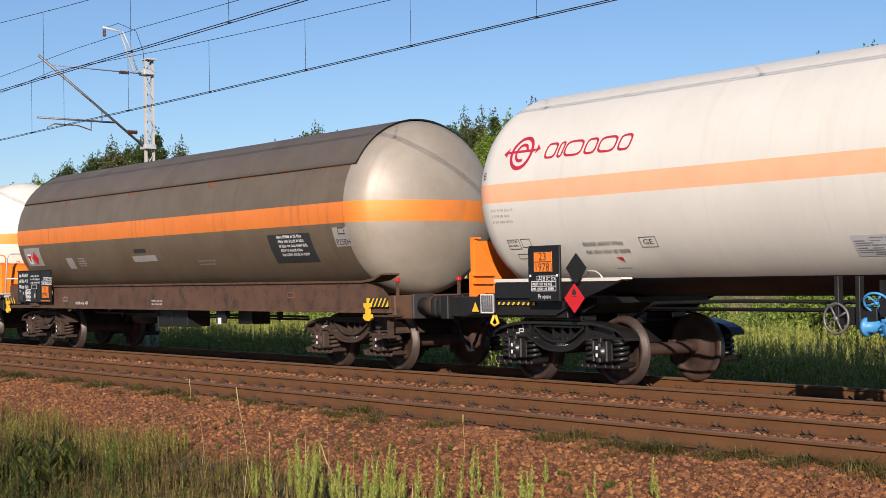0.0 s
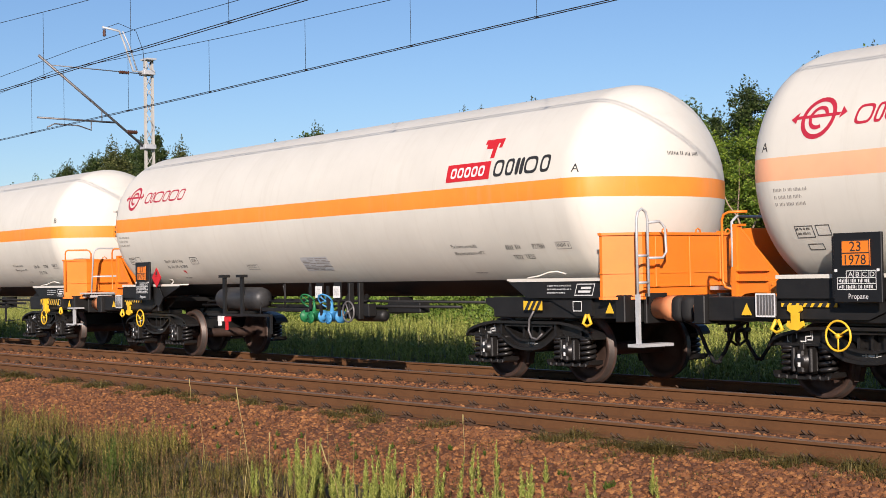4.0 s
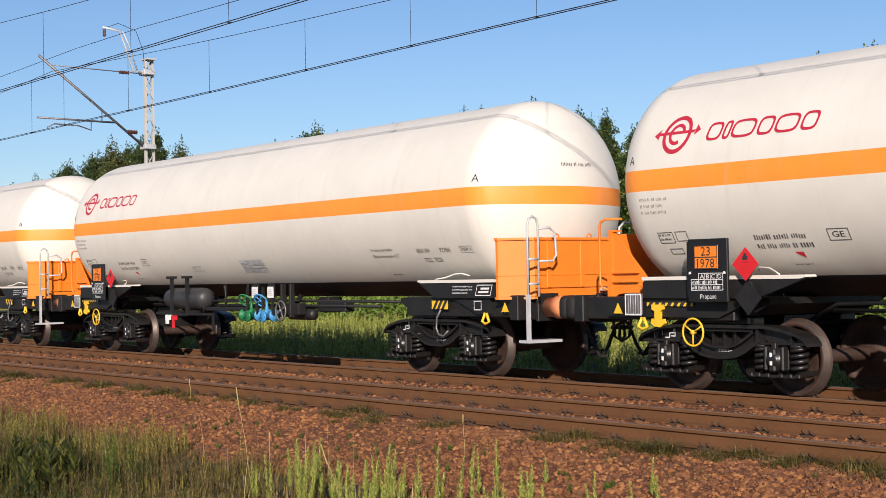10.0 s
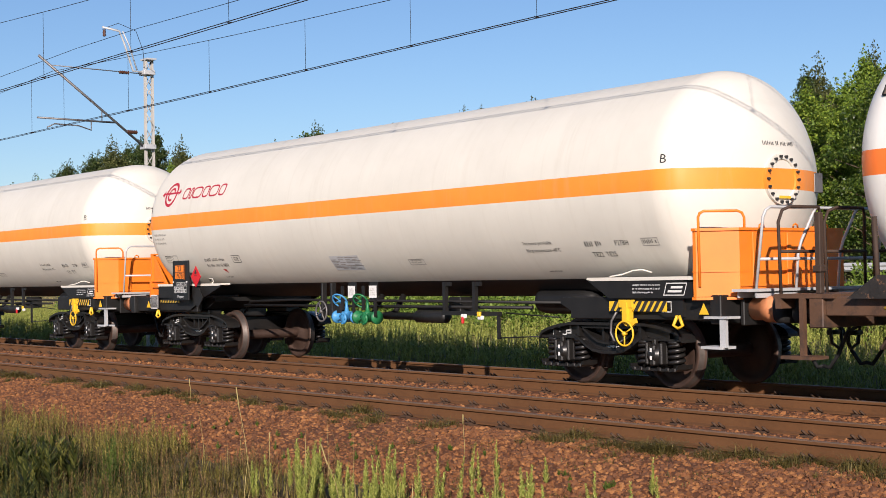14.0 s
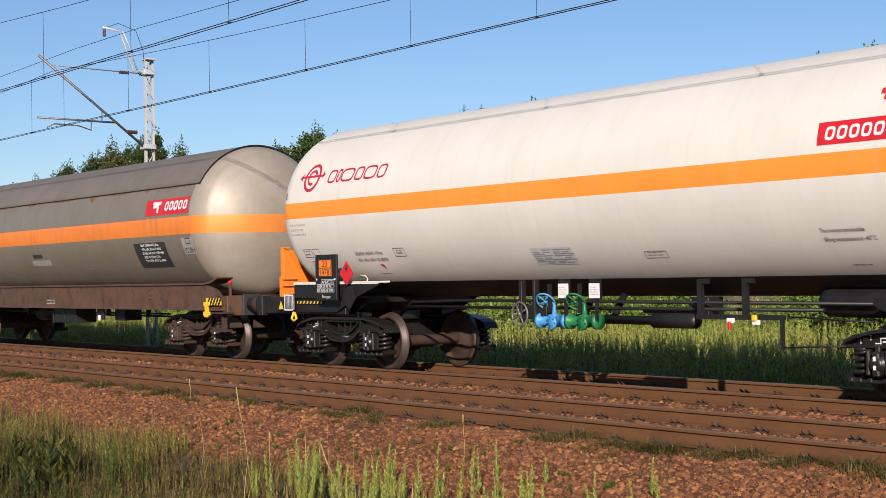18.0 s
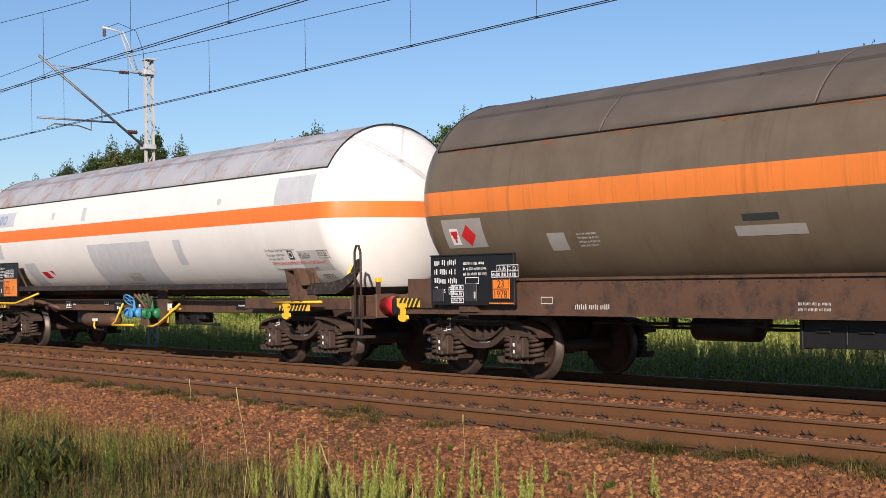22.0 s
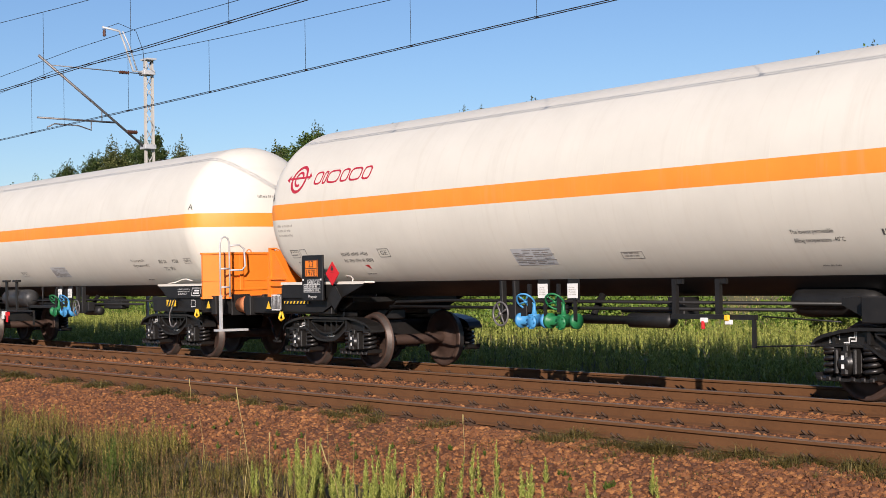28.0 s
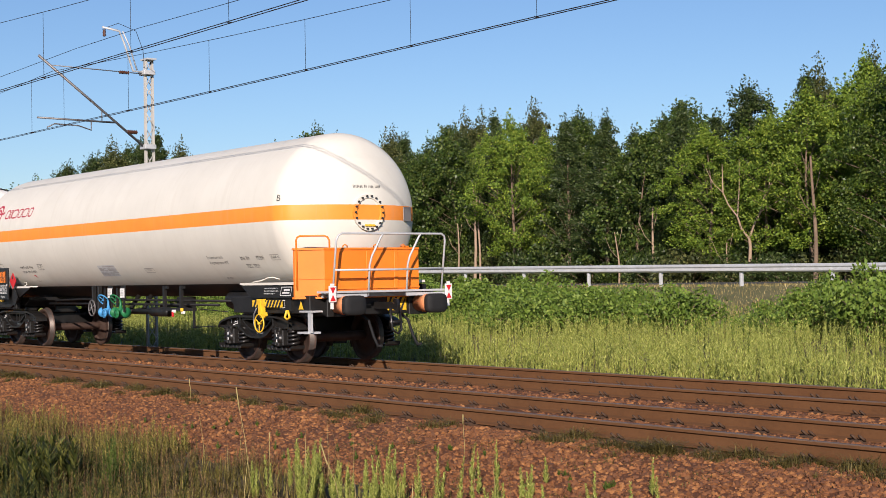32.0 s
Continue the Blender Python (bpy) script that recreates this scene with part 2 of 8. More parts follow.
M = dict(
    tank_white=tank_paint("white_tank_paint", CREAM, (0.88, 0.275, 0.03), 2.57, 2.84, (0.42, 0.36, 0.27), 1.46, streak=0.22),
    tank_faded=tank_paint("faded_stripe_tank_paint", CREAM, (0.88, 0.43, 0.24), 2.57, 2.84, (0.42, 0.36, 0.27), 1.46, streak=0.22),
    # the near-black below 1.37 puts the shade under the walkway strip into the colour
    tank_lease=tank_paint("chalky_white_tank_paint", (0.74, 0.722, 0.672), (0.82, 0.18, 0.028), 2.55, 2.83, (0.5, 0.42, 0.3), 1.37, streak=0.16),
    tank_brown=tank_paint("brown_grey_tank_paint", (0.15, 0.118, 0.078), (0.72, 0.2, 0.035), 2.45, 2.8, (0.075, 0.046, 0.028), None, rough=0.42, metal=0.05, streak=0.5, mottled=0.5),
    tank_green=tank_paint("grey_green_tank_paint", (0.19, 0.17, 0.13), (0.76, 0.215, 0.032), 2.45, 2.8, (0.13, 0.095, 0.055), None, rough=0.42, metal=0.05, streak=0.5, mottled=0.4),
    dome_metal=tank_paint("pale_grey_tank_end", (0.33, 0.292, 0.235), (0.8, 0.235, 0.035), 2.45, 2.8, (0.2, 0.16, 0.1), None, rough=0.5, metal=0.15, streak=0.5, mottled=0.5),
    orange=surf("orange_paint", ORANGE, (0.77, 0.185, 0.016), 2, 40, 0.42, 0, 0.05, 0.002, ((0.45, 0.15, 0.04), 0.66, 0.85)),
    cream=surf("cream_paint", CREAM, (0.66, 0.62, 0.54), 3, 40, 0.5, 0, 0.06, 0.002),
    black=surf("black_frame_paint", (0.008, 0.008, 0.008), (0.018, 0.017, 0.016), 3, 40, 0.5, 0, 0.15, 0.003, ((0.04, 0.03, 0.022), 0.62, 0.8)),
    tarblack=surf("tarred_black", (0.02, 0.02, 0.021), (0.05, 0.05, 0.05), 3, 40, 0.45, 0, 0.2, 0.003, ((0.12, 0.11, 0.1), 0.66, 0.8)),
    rusty_black=surf("rust_flecked_black_paint", (0.014, 0.013, 0.012), (0.04, 0.034, 0.03), 4, 30, 0.6, 0, 0.4, 0.006, ((0.17, 0.09, 0.05), 0.56, 0.66)),
    cast=surf("dark_cast_steel", (0.012, 0.0115, 0.011), (0.026, 0.023, 0.021), 6, 50, 0.36, 0.25, 0.3, 0.004, ((0.09, 0.065, 0.045), 0.62, 0.82), gloss=0.6),
    rustcast=surf("rusty_cast_steel", (0.035, 0.023, 0.017), (0.075, 0.045, 0.03), 5, 50, 0.75, 0.1, 0.35, 0.004, ((0.03, 0.025, 0.02), 0.58, 0.75)),
    wheel=surf("wheel_steel", (0.06, 0.038, 0.03), (0.1, 0.06, 0.044), 7, 50, 0.6, 0.4, 0.2, 0.003),
    tread=surf("polished_wheel_tread", (0.075, 0.06, 0.052), (0.12, 0.1, 0.088), 7, 50, 0.5, 0.6, 0.05, 0.001),
    brown=surf("oxide_brown_frame", (0.085, 0.045, 0.026), (0.125, 0.066, 0.038), 1.5, 35, 0.6, 0.0, 0.2, 0.003, ((0.032, 0.024, 0.02), 0.48, 0.68)),
    shade_brown=surf("weathered_brown_sunshade", (0.095, 0.077, 0.06), (0.14, 0.115, 0.09), 1.2, 30, 0.6, 0.0, 0.2, 0.004, ((0.1, 0.06, 0.035), 0.6, 0.8)),
    shade_green=surf("weathered_grey_green_sunshade", (0.135, 0.118, 0.095), (0.19, 0.168, 0.138), 1.2, 30, 0.6, 0.0, 0.2, 0.004, ((0.13, 0.085, 0.05), 0.6, 0.8)),
    shade_grey=surf("weathered_zinc_sunshade", (0.34, 0.345, 0.35), (0.54, 0.54, 0.53), 0.9, 30, 0.5, 0.1, 0.2, 0.004, ((0.33, 0.25, 0.16), 0.56, 0.72)),
    shade_rust=surf("rust_streaked_zinc_sunshade", (0.36, 0.365, 0.385), (0.53, 0.53, 0.53), 0.8, 30, 0.5, 0.1, 0.2, 0.004, ((0.32, 0.185, 0.1), 0.5, 0.7)),
    rust_stain=surf("rust_stain", (0.16, 0.06, 0.022), (0.22, 0.1, 0.045), 9, 60, 0.8, 0, 0.1, 0.001),
    rust_orange=surf("rust_stained_orange", (0.8, 0.25, 0.04), (0.62, 0.17, 0.03), 5, 40, 0.55, 0, 0.1, 0.002, ((0.08, 0.035, 0.02), 0.52, 0.72)),
    shade_tan=surf("tan_weathered_sunshade", (0.22, 0.17, 0.13), (0.31, 0.245, 0.195), 1.0, 30, 0.55, 0.0, 0.12, 0.004, ((0.24, 0.16, 0.1), 0.58, 0.78)),
    galv=surf("galvanised_steel", (0.42, 0.43, 0.43), (0.54, 0.55, 0.55), 5, 60, 0.5, 0.12, 0.06, 0.001),
    white=plain("white_enamel", (0.78, 0.78, 0.75), 0.45), yellow=plain("yellow_paint", (0.85, 0.52, 0.03), 0.45),
    red=plain("red_enamel", (0.62, 0.02, 0.025), 0.45), logo=plain("crimson_print", (0.5, 0.025, 0.05), 0.5),
    blue=plain("blue_valve_paint", (0.06, 0.28, 0.55), 0.45), green=plain("green_valve_paint", (0.015, 0.17, 0.06), 0.45),
    print=plain("black_print", (0.03, 0.03, 0.03), 0.6), panel=plain("black_sign_panel", (0.012, 0.012, 0.013), 0.4),
    grey_ink=plain("dark_grey_print", (0.09, 0.088, 0.085), 0.6), faded=plain("grey_print", (0.33, 0.31, 0.28), 0.6), pale=plain("pale_grey_print", (0.55, 0.54, 0.5), 0.55),
    patch=plain("grey_repair_paint", (0.56, 0.572, 0.58), 0.5), slate=plain("slate_blue_print", (0.3, 0.38, 0.5), 0.5),
    dark_green=plain("dark_grey_sign", (0.035, 0.04, 0.04), 0.5), collar=surf("peach_buffer_collar", (0.75, 0.3, 0.13), (0.6, 0.22, 0.09), 4, 40, 0.5, 0, 0.1, 0.002),
    rubber=plain("black_rubber", (0.011, 0.011, 0.011), 0.75), rust=surf("rusty_tube", (0.2, 0.08, 0.035), (0.28, 0.12, 0.05), 5, 50, 0.8, 0, 0.2, 0.002),
    rail_side=surf("rust_brown_rail", (0.1, 0.041, 0.0125), (0.15, 0.065, 0.022), 1.5, 40, 0.85, 0.0, 0.3, 0.004),
    rail_top=surf("worn_rail_head", (0.15, 0.092, 0.058), (0.22, 0.145, 0.098), 2, 40, 0.5, 0.3, 0.1, 0.002),
    sleeper=surf("dusty_concrete_sleeper", (0.13, 0.075, 0.04), (0.2, 0.115, 0.065), 2, 30, 0.9, 0, 0.4, 0.006),
    clip=surf("rusty_rail_clip", (0.05, 0.027, 0.015), (0.09, 0.047, 0.025), 9, 60, 0.8, 0.0, 0.2, 0.002),
    stones=stony("red_brown_ballast_stone", (0.085, 0.028, 0.0065), (0.205, 0.07, 0.014), (0.37, 0.155, 0.042)),
    bed=surf("ballast_dust", (0.1, 0.033, 0.0095), (0.155, 0.052, 0.014), 3, 40, 0.95, 0, 0.8, 0.03),
    soil=surf("grassy_soil", (0.055, 0.042, 0.018), (0.1, 0.075, 0.033), 0.6, 14, 0.95, 0, 0.7, 0.04),
    bank=surf("dry_bank_turf", (0.1, 0.1, 0.034), (0.19, 0.165, 0.065), 0.9, 16, 0.95, 0, 0.7, 0.04, ((0.1, 0.12, 0.035), 0.5, 0.68)),
    asphalt=surf("asphalt", (0.055, 0.055, 0.056), (0.075, 0.073, 0.07), 1, 60, 0.85, 0, 0.3, 0.004),
    concrete=surf("mast_concrete", (0.42, 0.4, 0.36), (0.52, 0.5, 0.45), 2, 40, 0.8, 0, 0.2, 0.003),
    wire=plain("dark_copper_wire", (0.035, 0.03, 0.028), 0.5, 0.6), steel=surf("grey_steel_tube", (0.16, 0.15, 0.15), (0.22, 0.21, 0.2), 3, 50, 0.5, 0.5, 0.1, 0.001),
    ceramic=plain("brown_insulator", (0.09, 0.035, 0.02), 0.3),
    pale_bark=surf("pale_bark", (0.27, 0.19, 0.125), (0.38, 0.28, 0.19), 3, 24, 0.9, 0, 0.5, 0.02),
    bark=surf("brown_bark", (0.13, 0.09, 0.06), (0.23, 0.165, 0.11), 3, 24, 0.9, 0, 0.6, 0.02),
    leaf_dark=leafy("dark_green_leaves", (0.012, 0.024, 0.007), (0.036, 0.06, 0.014), (0.13, 0.16, 0.052), rough=0.42),
    leaf_mid=leafy("green_leaves", (0.017, 0.034, 0.007), (0.046, 0.08, 0.012), (0.15, 0.185, 0.042), rough=0.42),
    leaf_light=leafy("light_green_leaves", (0.05, 0.095, 0.01), (0.12, 0.19, 0.018), (0.29, 0.35, 0.048)),
    leaf_brown=leafy("olive_brown_leaves", (0.025, 0.035, 0.01), (0.062, 0.075, 0.02), (0.17, 0.17, 0.055)),
    bush=leafy("bush_leaves", (0.065, 0.115, 0.016), (0.119, 0.187, 0.0255), (0.232, 0.292, 0.0562)),
    grass=leafy("meadow_grass", (0.1, 0.12, 0.018), (0.26, 0.275, 0.044), (0.46, 0.41, 0.11)),
    weed=leafy("tall_weed_spikes", (0.12, 0.16, 0.026), (0.3, 0.33, 0.07), (0.54, 0.52, 0.16)),
    dry=leafy("dry_stalks", (0.24, 0.18, 0.07), (0.38, 0.3, 0.12), (0.5, 0.4, 0.19)),
    olive=leafy("olive_brown_tufts", (0.04, 0.036, 0.01), (0.105, 0.085, 0.022), (0.22, 0.165, 0.05)),
    scrub=leafy("low_green_weeds", (0.014, 0.022, 0.006), (0.05, 0.062, 0.014), (0.19, 0.18, 0.04)),
    litter=leafy("dead_brown_grass", (0.035, 0.021, 0.009), (0.12, 0.074, 0.028), (0.3, 0.2, 0.085)),
    straw=leafy("yellow_green_weeds", (0.075, 0.075, 0.014), (0.19, 0.165, 0.034), (0.38, 0.3, 0.085)),
    fresh=leafy("fresh_green_leaves", (0.045, 0.07, 0.012), (0.072, 0.108, 0.0176), (0.136, 0.176, 0.036)),
)
glass, gnt, gp = nodes_of("dark_window_glass")
gp.inputs["Base Color"].default_value, gp.inputs["Roughness"].default_value = (0.02, 0.03, 0.04, 1), 0.05
M["glass"] = glass


# ---- mesh helpers ----
def part(name, bm, material, parent=None, label=""):
    me = bpy.data.meshes.new(name)
    bm.to_mesh(me)
    bm.free()
    me.materials.append(M[material] if isinstance(material, str) else material)
    ob = new(name, me)
    ob.parent = parent
    return tagged(ob, label=label)


def again(ob, m, parent=None):
    """One more piece on the same mesh, under the same parent unless another is given."""
    o = new(ob.name.split(".")[0], ob.data)
    o.parent, o.matrix_basis = parent or ob.parent, m
    if "label" in ob:
        o["label"] = ob["label"]
    return o


def box(bm, x0, x1, y0, y1, z0, z1, bevel=0.0):
    g = bmesh.ops.create_cube(bm, size=1, matrix=Matrix.LocRotScale(((x0 + x1) / 2, (y0 + y1) / 2, (z0 + z1) / 2), None, (x1 - x0, y1 - y0, z1 - z0)))
    if bevel:
        es = {e for v in g["verts"] for e in v.link_edges}
        bmesh.ops.bevel(bm, geom=list(es), offset=bevel, segments=1, affect="EDGES")
    return bm


def boxes(*rows, bevel=0.0):
    bm = bmesh.new()
    for r in rows:
        box(bm, *r, bevel=bevel)
    return bm


def prism(bm, pts, y0, y1):
    """A plate: an outline in x, z pulled from y0 to y1."""
    a = [bm.verts.new((x, y0, z)) for x, z in pts]
    b = [bm.verts.new((x, y1, z)) for x, z in pts]
    bm.faces.new(a), bm.faces.new(b[::-1])
    for i in range(len(pts)):
        j = (i + 1) % len(pts)
        bm.faces.new((a[j], a[i], b[i], b[j]))
    bmesh.ops.recalc_face_normals(bm, faces=bm.faces)
    return bm


def tube(bm, pts, r, n=8, closed=False):
    """A round bar along a line of points."""
    pts = [Vector(p) for p in pts]
    rings, side = [], None
    for i, p in enumerate(pts):
        q0 = pts[i - 1] if i or closed else p
        q1 = pts[(i + 1) % len(pts)] if i + 1 < len(pts) or closed else p
        d = (q1 - q0).normalized()
        if side is None:
            side = d.orthogonal().normalized()
        side = (side - d * side.dot(d)).normalized()
        up = d.cross(side)
        rings.append([bm.verts.new(p + r * (math.cos(math.tau * k / n) * side + math.sin(math.tau * k / n) * up)) for k in range(n)])
    for a, b in zip(rings, rings[1:] + (rings[:1] if closed else [])):
        for k in range(n):
            f = bm.faces.new((a[k], a[(k + 1) % n], b[(k + 1) % n], b[k]))
            f.smooth = True
    if not closed:
        bm.faces.new(rings[0][::-1]), bm.faces.new(rings[-1])
    return bm


def tubes(r, *lines, n=8):
    bm = bmesh.new()
    for l in lines:
        tube(bm, l, r, n)
    return bm


def lathe(bm, prof, axis, centre, n=32, smooth=True):
    """Turn (along, radius) pairs about an axis through the centre."""
    c, rings = Vector(centre), []
    for a, r in prof:
        ring = []
        for k in range(n if r > 1e-6 else 1):
            s, t = r * math.cos(math.tau * k / n), r * math.sin(math.tau * k / n)
            ring.append(bm.verts.new(c + Vector({"x": (a, s, t), "y": (t, a, s), "z": (s, t, a)}[axis])))
        rings.append(ring)
    for p, q in zip(rings, rings[1:]):
        for k in range(n):
            f = [p[k % len(p)], p[(k + 1) % len(p)], q[(k + 1) % len(q)], q[k % len(q)]]
            f = list(dict.fromkeys(f))
            if len(f) > 2:
                bm.faces.new(f).smooth = smooth
    bmesh.ops.recalc_face_normals(bm, faces=bm.faces)
    return bm


def arc(cx, cz, r, a0, a1, n):
    return [(cx + r * math.cos(radians(a0 + (a1 - a0) * i / n)), cz + r * math.sin(radians(a0 + (a1 - a0) * i / n))) for i in range(n + 1)]


def letters(text, size, width=None):
    """A flat mesh of words in x, z (the built-in font), its lower left corner at the origin, squeezed to a width."""
    cu = bpy.data.curves.new("words", "FONT")
    cu.body, cu.size, cu.resolution_u = text, size, 2
    ob = bpy.data.objects.new("words", cu)
    scene.collection.objects.link(ob)
    bpy.context.view_layer.update()
    me = bpy.data.meshes.new_from_object(ob.evaluated_get(bpy.context.evaluated_depsgraph_get()))
    bpy.data.objects.remove(ob)
    bm = bmesh.new()
    bm.from_mesh(me)
    bpy.data.meshes.remove(me)
    x0 = min(v.co.x for v in bm.verts)
    k = (width / (max(v.co.x for v in bm.verts) - x0)) if width else 1
    for v in bm.verts:
        v.co = Vector(((v.co.x - x0) * k, 0, v.co.y))
    bm.normal_update()
    if bm.faces and sum(f.normal.y * f.calc_area() for f in bm.faces) > 0:
        bmesh.ops.reverse_faces(bm, faces=bm.faces)
    return bm


def flat(bm, x, y, z):
    """Stand a flat x, z mesh at a place, facing the near side."""
    bmesh.ops.translate(bm, vec=(x, y, z), verts=bm.verts)
    return bm


TANK_Z, TANK_R = 2.7, 1.5


def wrapped(bm, x, z, lift=0.004, r=TANK_R, ends=None):
    """Lay a flat x, z mesh on the tank's near side, its lower left corner at x, height z; heights become arc length."""
    lo, hi = min(v.co.z for v in bm.verts), max(v.co.z for v in bm.verts)
    k = 0.06
    while lo + k < hi:
        bmesh.ops.bisect_plane(bm, geom=bm.verts[:] + bm.edges[:] + bm.faces[:], plane_co=(0, 0, lo + k), plane_no=(0, 0, 1))
        k += 0.06
    a0 = math.asin((z - TANK_Z) / r)
    for v in bm.verts:
        a, q = a0 + v.co.z / r, r
        if ends:
            q = dome_radius(max(ends[0] - x - v.co.x, x + v.co.x - ends[1], 0), ends[2])
        v.co = Vector((x + v.co.x, -(q + lift) * math.cos(a), TANK_Z + (q + lift) * math.sin(a)))
    return bm


def quads(*rects):
    """Flat bars in x, z: (x0, x1, z0, z1)."""
    bm = bmesh.new()
    for x0, x1, z0, z1 in rects:
        bm.faces.new([bm.verts.new((x, 0, z)) for x, z in ((x0, z0), (x1, z0), (x1, z1), (x0, z1))])
    return bm


def outline(w, h, t):
    return quads((0, w, 0, t), (0, w, h - t, h), (0, t, t, h - t), (w - t, w, t, h - t))


def text_bars(w, rows, h, gap, seed, fill=0.8):
    """Lines of small bars for print too small to read."""
    rnd, out = random.Random(seed), []
    for k in range(rows):
        x, z = 0.0, -k * (h + gap)
        end = w * (0.75 + 0.25 * rnd.random())
        while x < end:
            for c in range(rnd.randint(2, 7)):
                l = h * rnd.uniform(0.2, 0.36)
                if x + l < w:
                    out.append((x, x + l, z + h * rnd.choice((0, 0, 0.15)), z + h * rnd.choice((1, 1, 0.8))))
                x += l + h * 0.26
            x += h * 0.5
    return quads(*out)


def sheet(name, xs, profile, material, kind="structure", label="", category="", rough=0.0, seed=3):
    """A strip of ground: stations along x, a cross profile of (y, z); rough: height of the unevenness."""
    bm, rows = bmesh.new(), []
    for x in xs:
        rows.append([bm.verts.new((x, y, z + rough * noise.noise((x * 0.6, y * 0.6, seed)))) for y, z in profile])
    for a, b in zip(rows, rows[1:]):
        for k in range(len(profile) - 1):
            bm.faces.new((a[k], b[k], b[k + 1], a[k + 1])).smooth = True
    return tagged(part(name, bm, material), label, category, kind=kind)


def steps(a, b, n):
    return [a + (b - a) * i / n for i in range(n + 1)]


XS = [-3000, -1200, -500, -200, -120] + steps(-80, 20, 100) + [60, 150, 500, 2000]
GROUND = [(-3000, -2), (-200, -1.0), (-20, -0.6), (0, -0.55), (4, -0.55), (6.5, -0.55), (7.8, -0.52), (8.8, -0.45), (9.6, -0.38), (16.9, -0.38), (17.6, -0.36), (19, -0.32),
          (24, -0.25), (30, -0.1), (34, 0.15), (37, 0.5), (40, 0.97), (53.5, 0.97), (56, 0.7), (66, 0.6), (90, 0.6), (300, 0.5), (3000, 0)]
sheet("ground", XS, GROUND, "soil", label="grassy soil of the railway verge and meadow", category="ground", rough=0.05)
sheet("road_bank", XS, [(30, -0.088), (34, 0.162), (37, 0.512), (40, 0.985), (43.6, 1.0), (44.35, 1.02)], "bank", label="dry grassy bank below the road", category="bank", rough=0.05)
BED_Y = [8.1, 8.6, 9.4, 9.9, 10.4, 11.4, 12.5, 13.2, 13.9, 15, 16.1, 16.7, 17.3]
BED_Z = [-0.5, -0.42, -0.27, -0.2, -0.185, -0.165, -0.175, -0.15, -0.175, -0.165, -0.185, -0.24, -0.4]
sheet("ballast_bed", [-400, -120] + steps(-80, 20, 200) + [80, 200],
      list(zip(BED_Y, BED_Z)),
      "bed", label="dusty red-brown ballast bed under both tracks", category="track bed", rough=0.02)
sheet("road", XS, [(44.4, 0.99), (44.5, 1.01), (48, 1.07), (52.4, 1.01), (52.5, 0.99)], "asphalt", label="grey asphalt road on a low bank behind the meadow", category="road")

RAIL = [(-0.075, -0.17), (0.075, -0.17), (0.075, -0.157), (0.012, -0.138), (0.009, -0.045), (0.036, -0.034), (0.036, -0.008), (0.028, 0), (-0.028, 0), (-0.036, -0.008), (-0.036, -0.034), (-0.009, -0.045), (-0.012, -0.138), (-0.075, -0.157)]


def rail_mesh(name, x0, x1, parent, y):
    bm = bmesh.new()
    a, b = [[bm.verts.new((x, py, pz)) for py, pz in RAIL] for x in (x0, x1)]
    for k in range(len(RAIL)):
        j = (k + 1) % len(RAIL)
        f = bm.faces.new((a[k], a[j], b[j], b[k]))
        f.material_index = 1 if k in (6, 7, 8) else 0
    bm.faces.new(a[::-1]), bm.faces.new(b)
    bmesh.ops.recalc_face_normals(bm, faces=bm.faces)
    ob = part(name, bm, "rail_side", parent, "rust-brown steel rail with a worn bright head")
    ob.data.materials.append(M["rail_top"])
    ob.location = (0, y, 0)
    return ob


def clip_mesh():
    """A sprung rail fastening: two upright loops on each side of the rail, on a base plate."""
    bm = bmesh.new()
    for side in (-1, 1):
        for x in (-0.04, 0.05):
            tube(bm, [(x - 0.03, side * 0.08, -0.15), (x - 0.025, side * 0.12, -0.118), (x - 0.012, side * 0.15, -0.105), (x + 0.012, side * 0.16, -0.11), (x + 0.025, side * 0.14, -0.132), (x + 0.025, side * 0.1, -0.155)], 0.013, 6)
        box(bm, -0.05, 0.06, *sorted((side * 0.08, side * 0.19)), -0.185, -0.148)
    box(bm, -0.09, 0.09, -0.19, 0.19, -0.19, -0.165)
    return bm


def sleeper_mesh():
    bm = bmesh.new()
    prism(bm, [(-0.14, -0.36), (0.14, -0.36), (0.12, -0.185), (-0.12, -0.185)], -1.25, 1.25)
    return bm


CLIP = SLEEPER = None
for y, x_start in ((NEAR_Y, -0.055), (FAR_Y, 0.2)):
    track = tagged(new("track"), "ballasted railway track with rust-brown rails on concrete sleepers", "railway track", kind="structure")
    track.location = (0, y, 0)
    for s in (-0.7525, 0.7525):
        rail_mesh("rail", -420, 160, track, s)
    rest = bmesh.new()
    for k in range(-160, 60):
        x = x_start + 0.606 * k
        if -46 < x < -5:
            if SLEEPER is None:
                SLEEPER = part("sleeper", sleeper_mesh(), "sleeper", track)
                SLEEPER.location = (x, 0, 0)
                sl = SLEEPER
                CLIP = part("rail_clip", clip_mesh(), "clip", sl)
                CLIP.location = (0, -0.7525, 0)
                again(CLIP, pose(0, 0.7525, 0))
            else:
                sl = again(SLEEPER, pose(x, 0, 0), track)
                for s in (-0.7525, 0.7525):
                    again(CLIP, pose(0, s, 0), sl)
        else:
            box(rest, x - 0.13, x + 0.13, -1.25, 1.25, -0.36, -0.186)
    tagged(part("far_sleepers", rest, "sleeper", track), kind="stuff")


# stones of the ballast: angular lumps, most where the camera sees them near
ICO = bmesh.new()
bmesh.ops.create_icosphere(ICO, subdivisions=1, radius=1)
ICO_V = np.array([v.co[:] for v in ICO.verts])
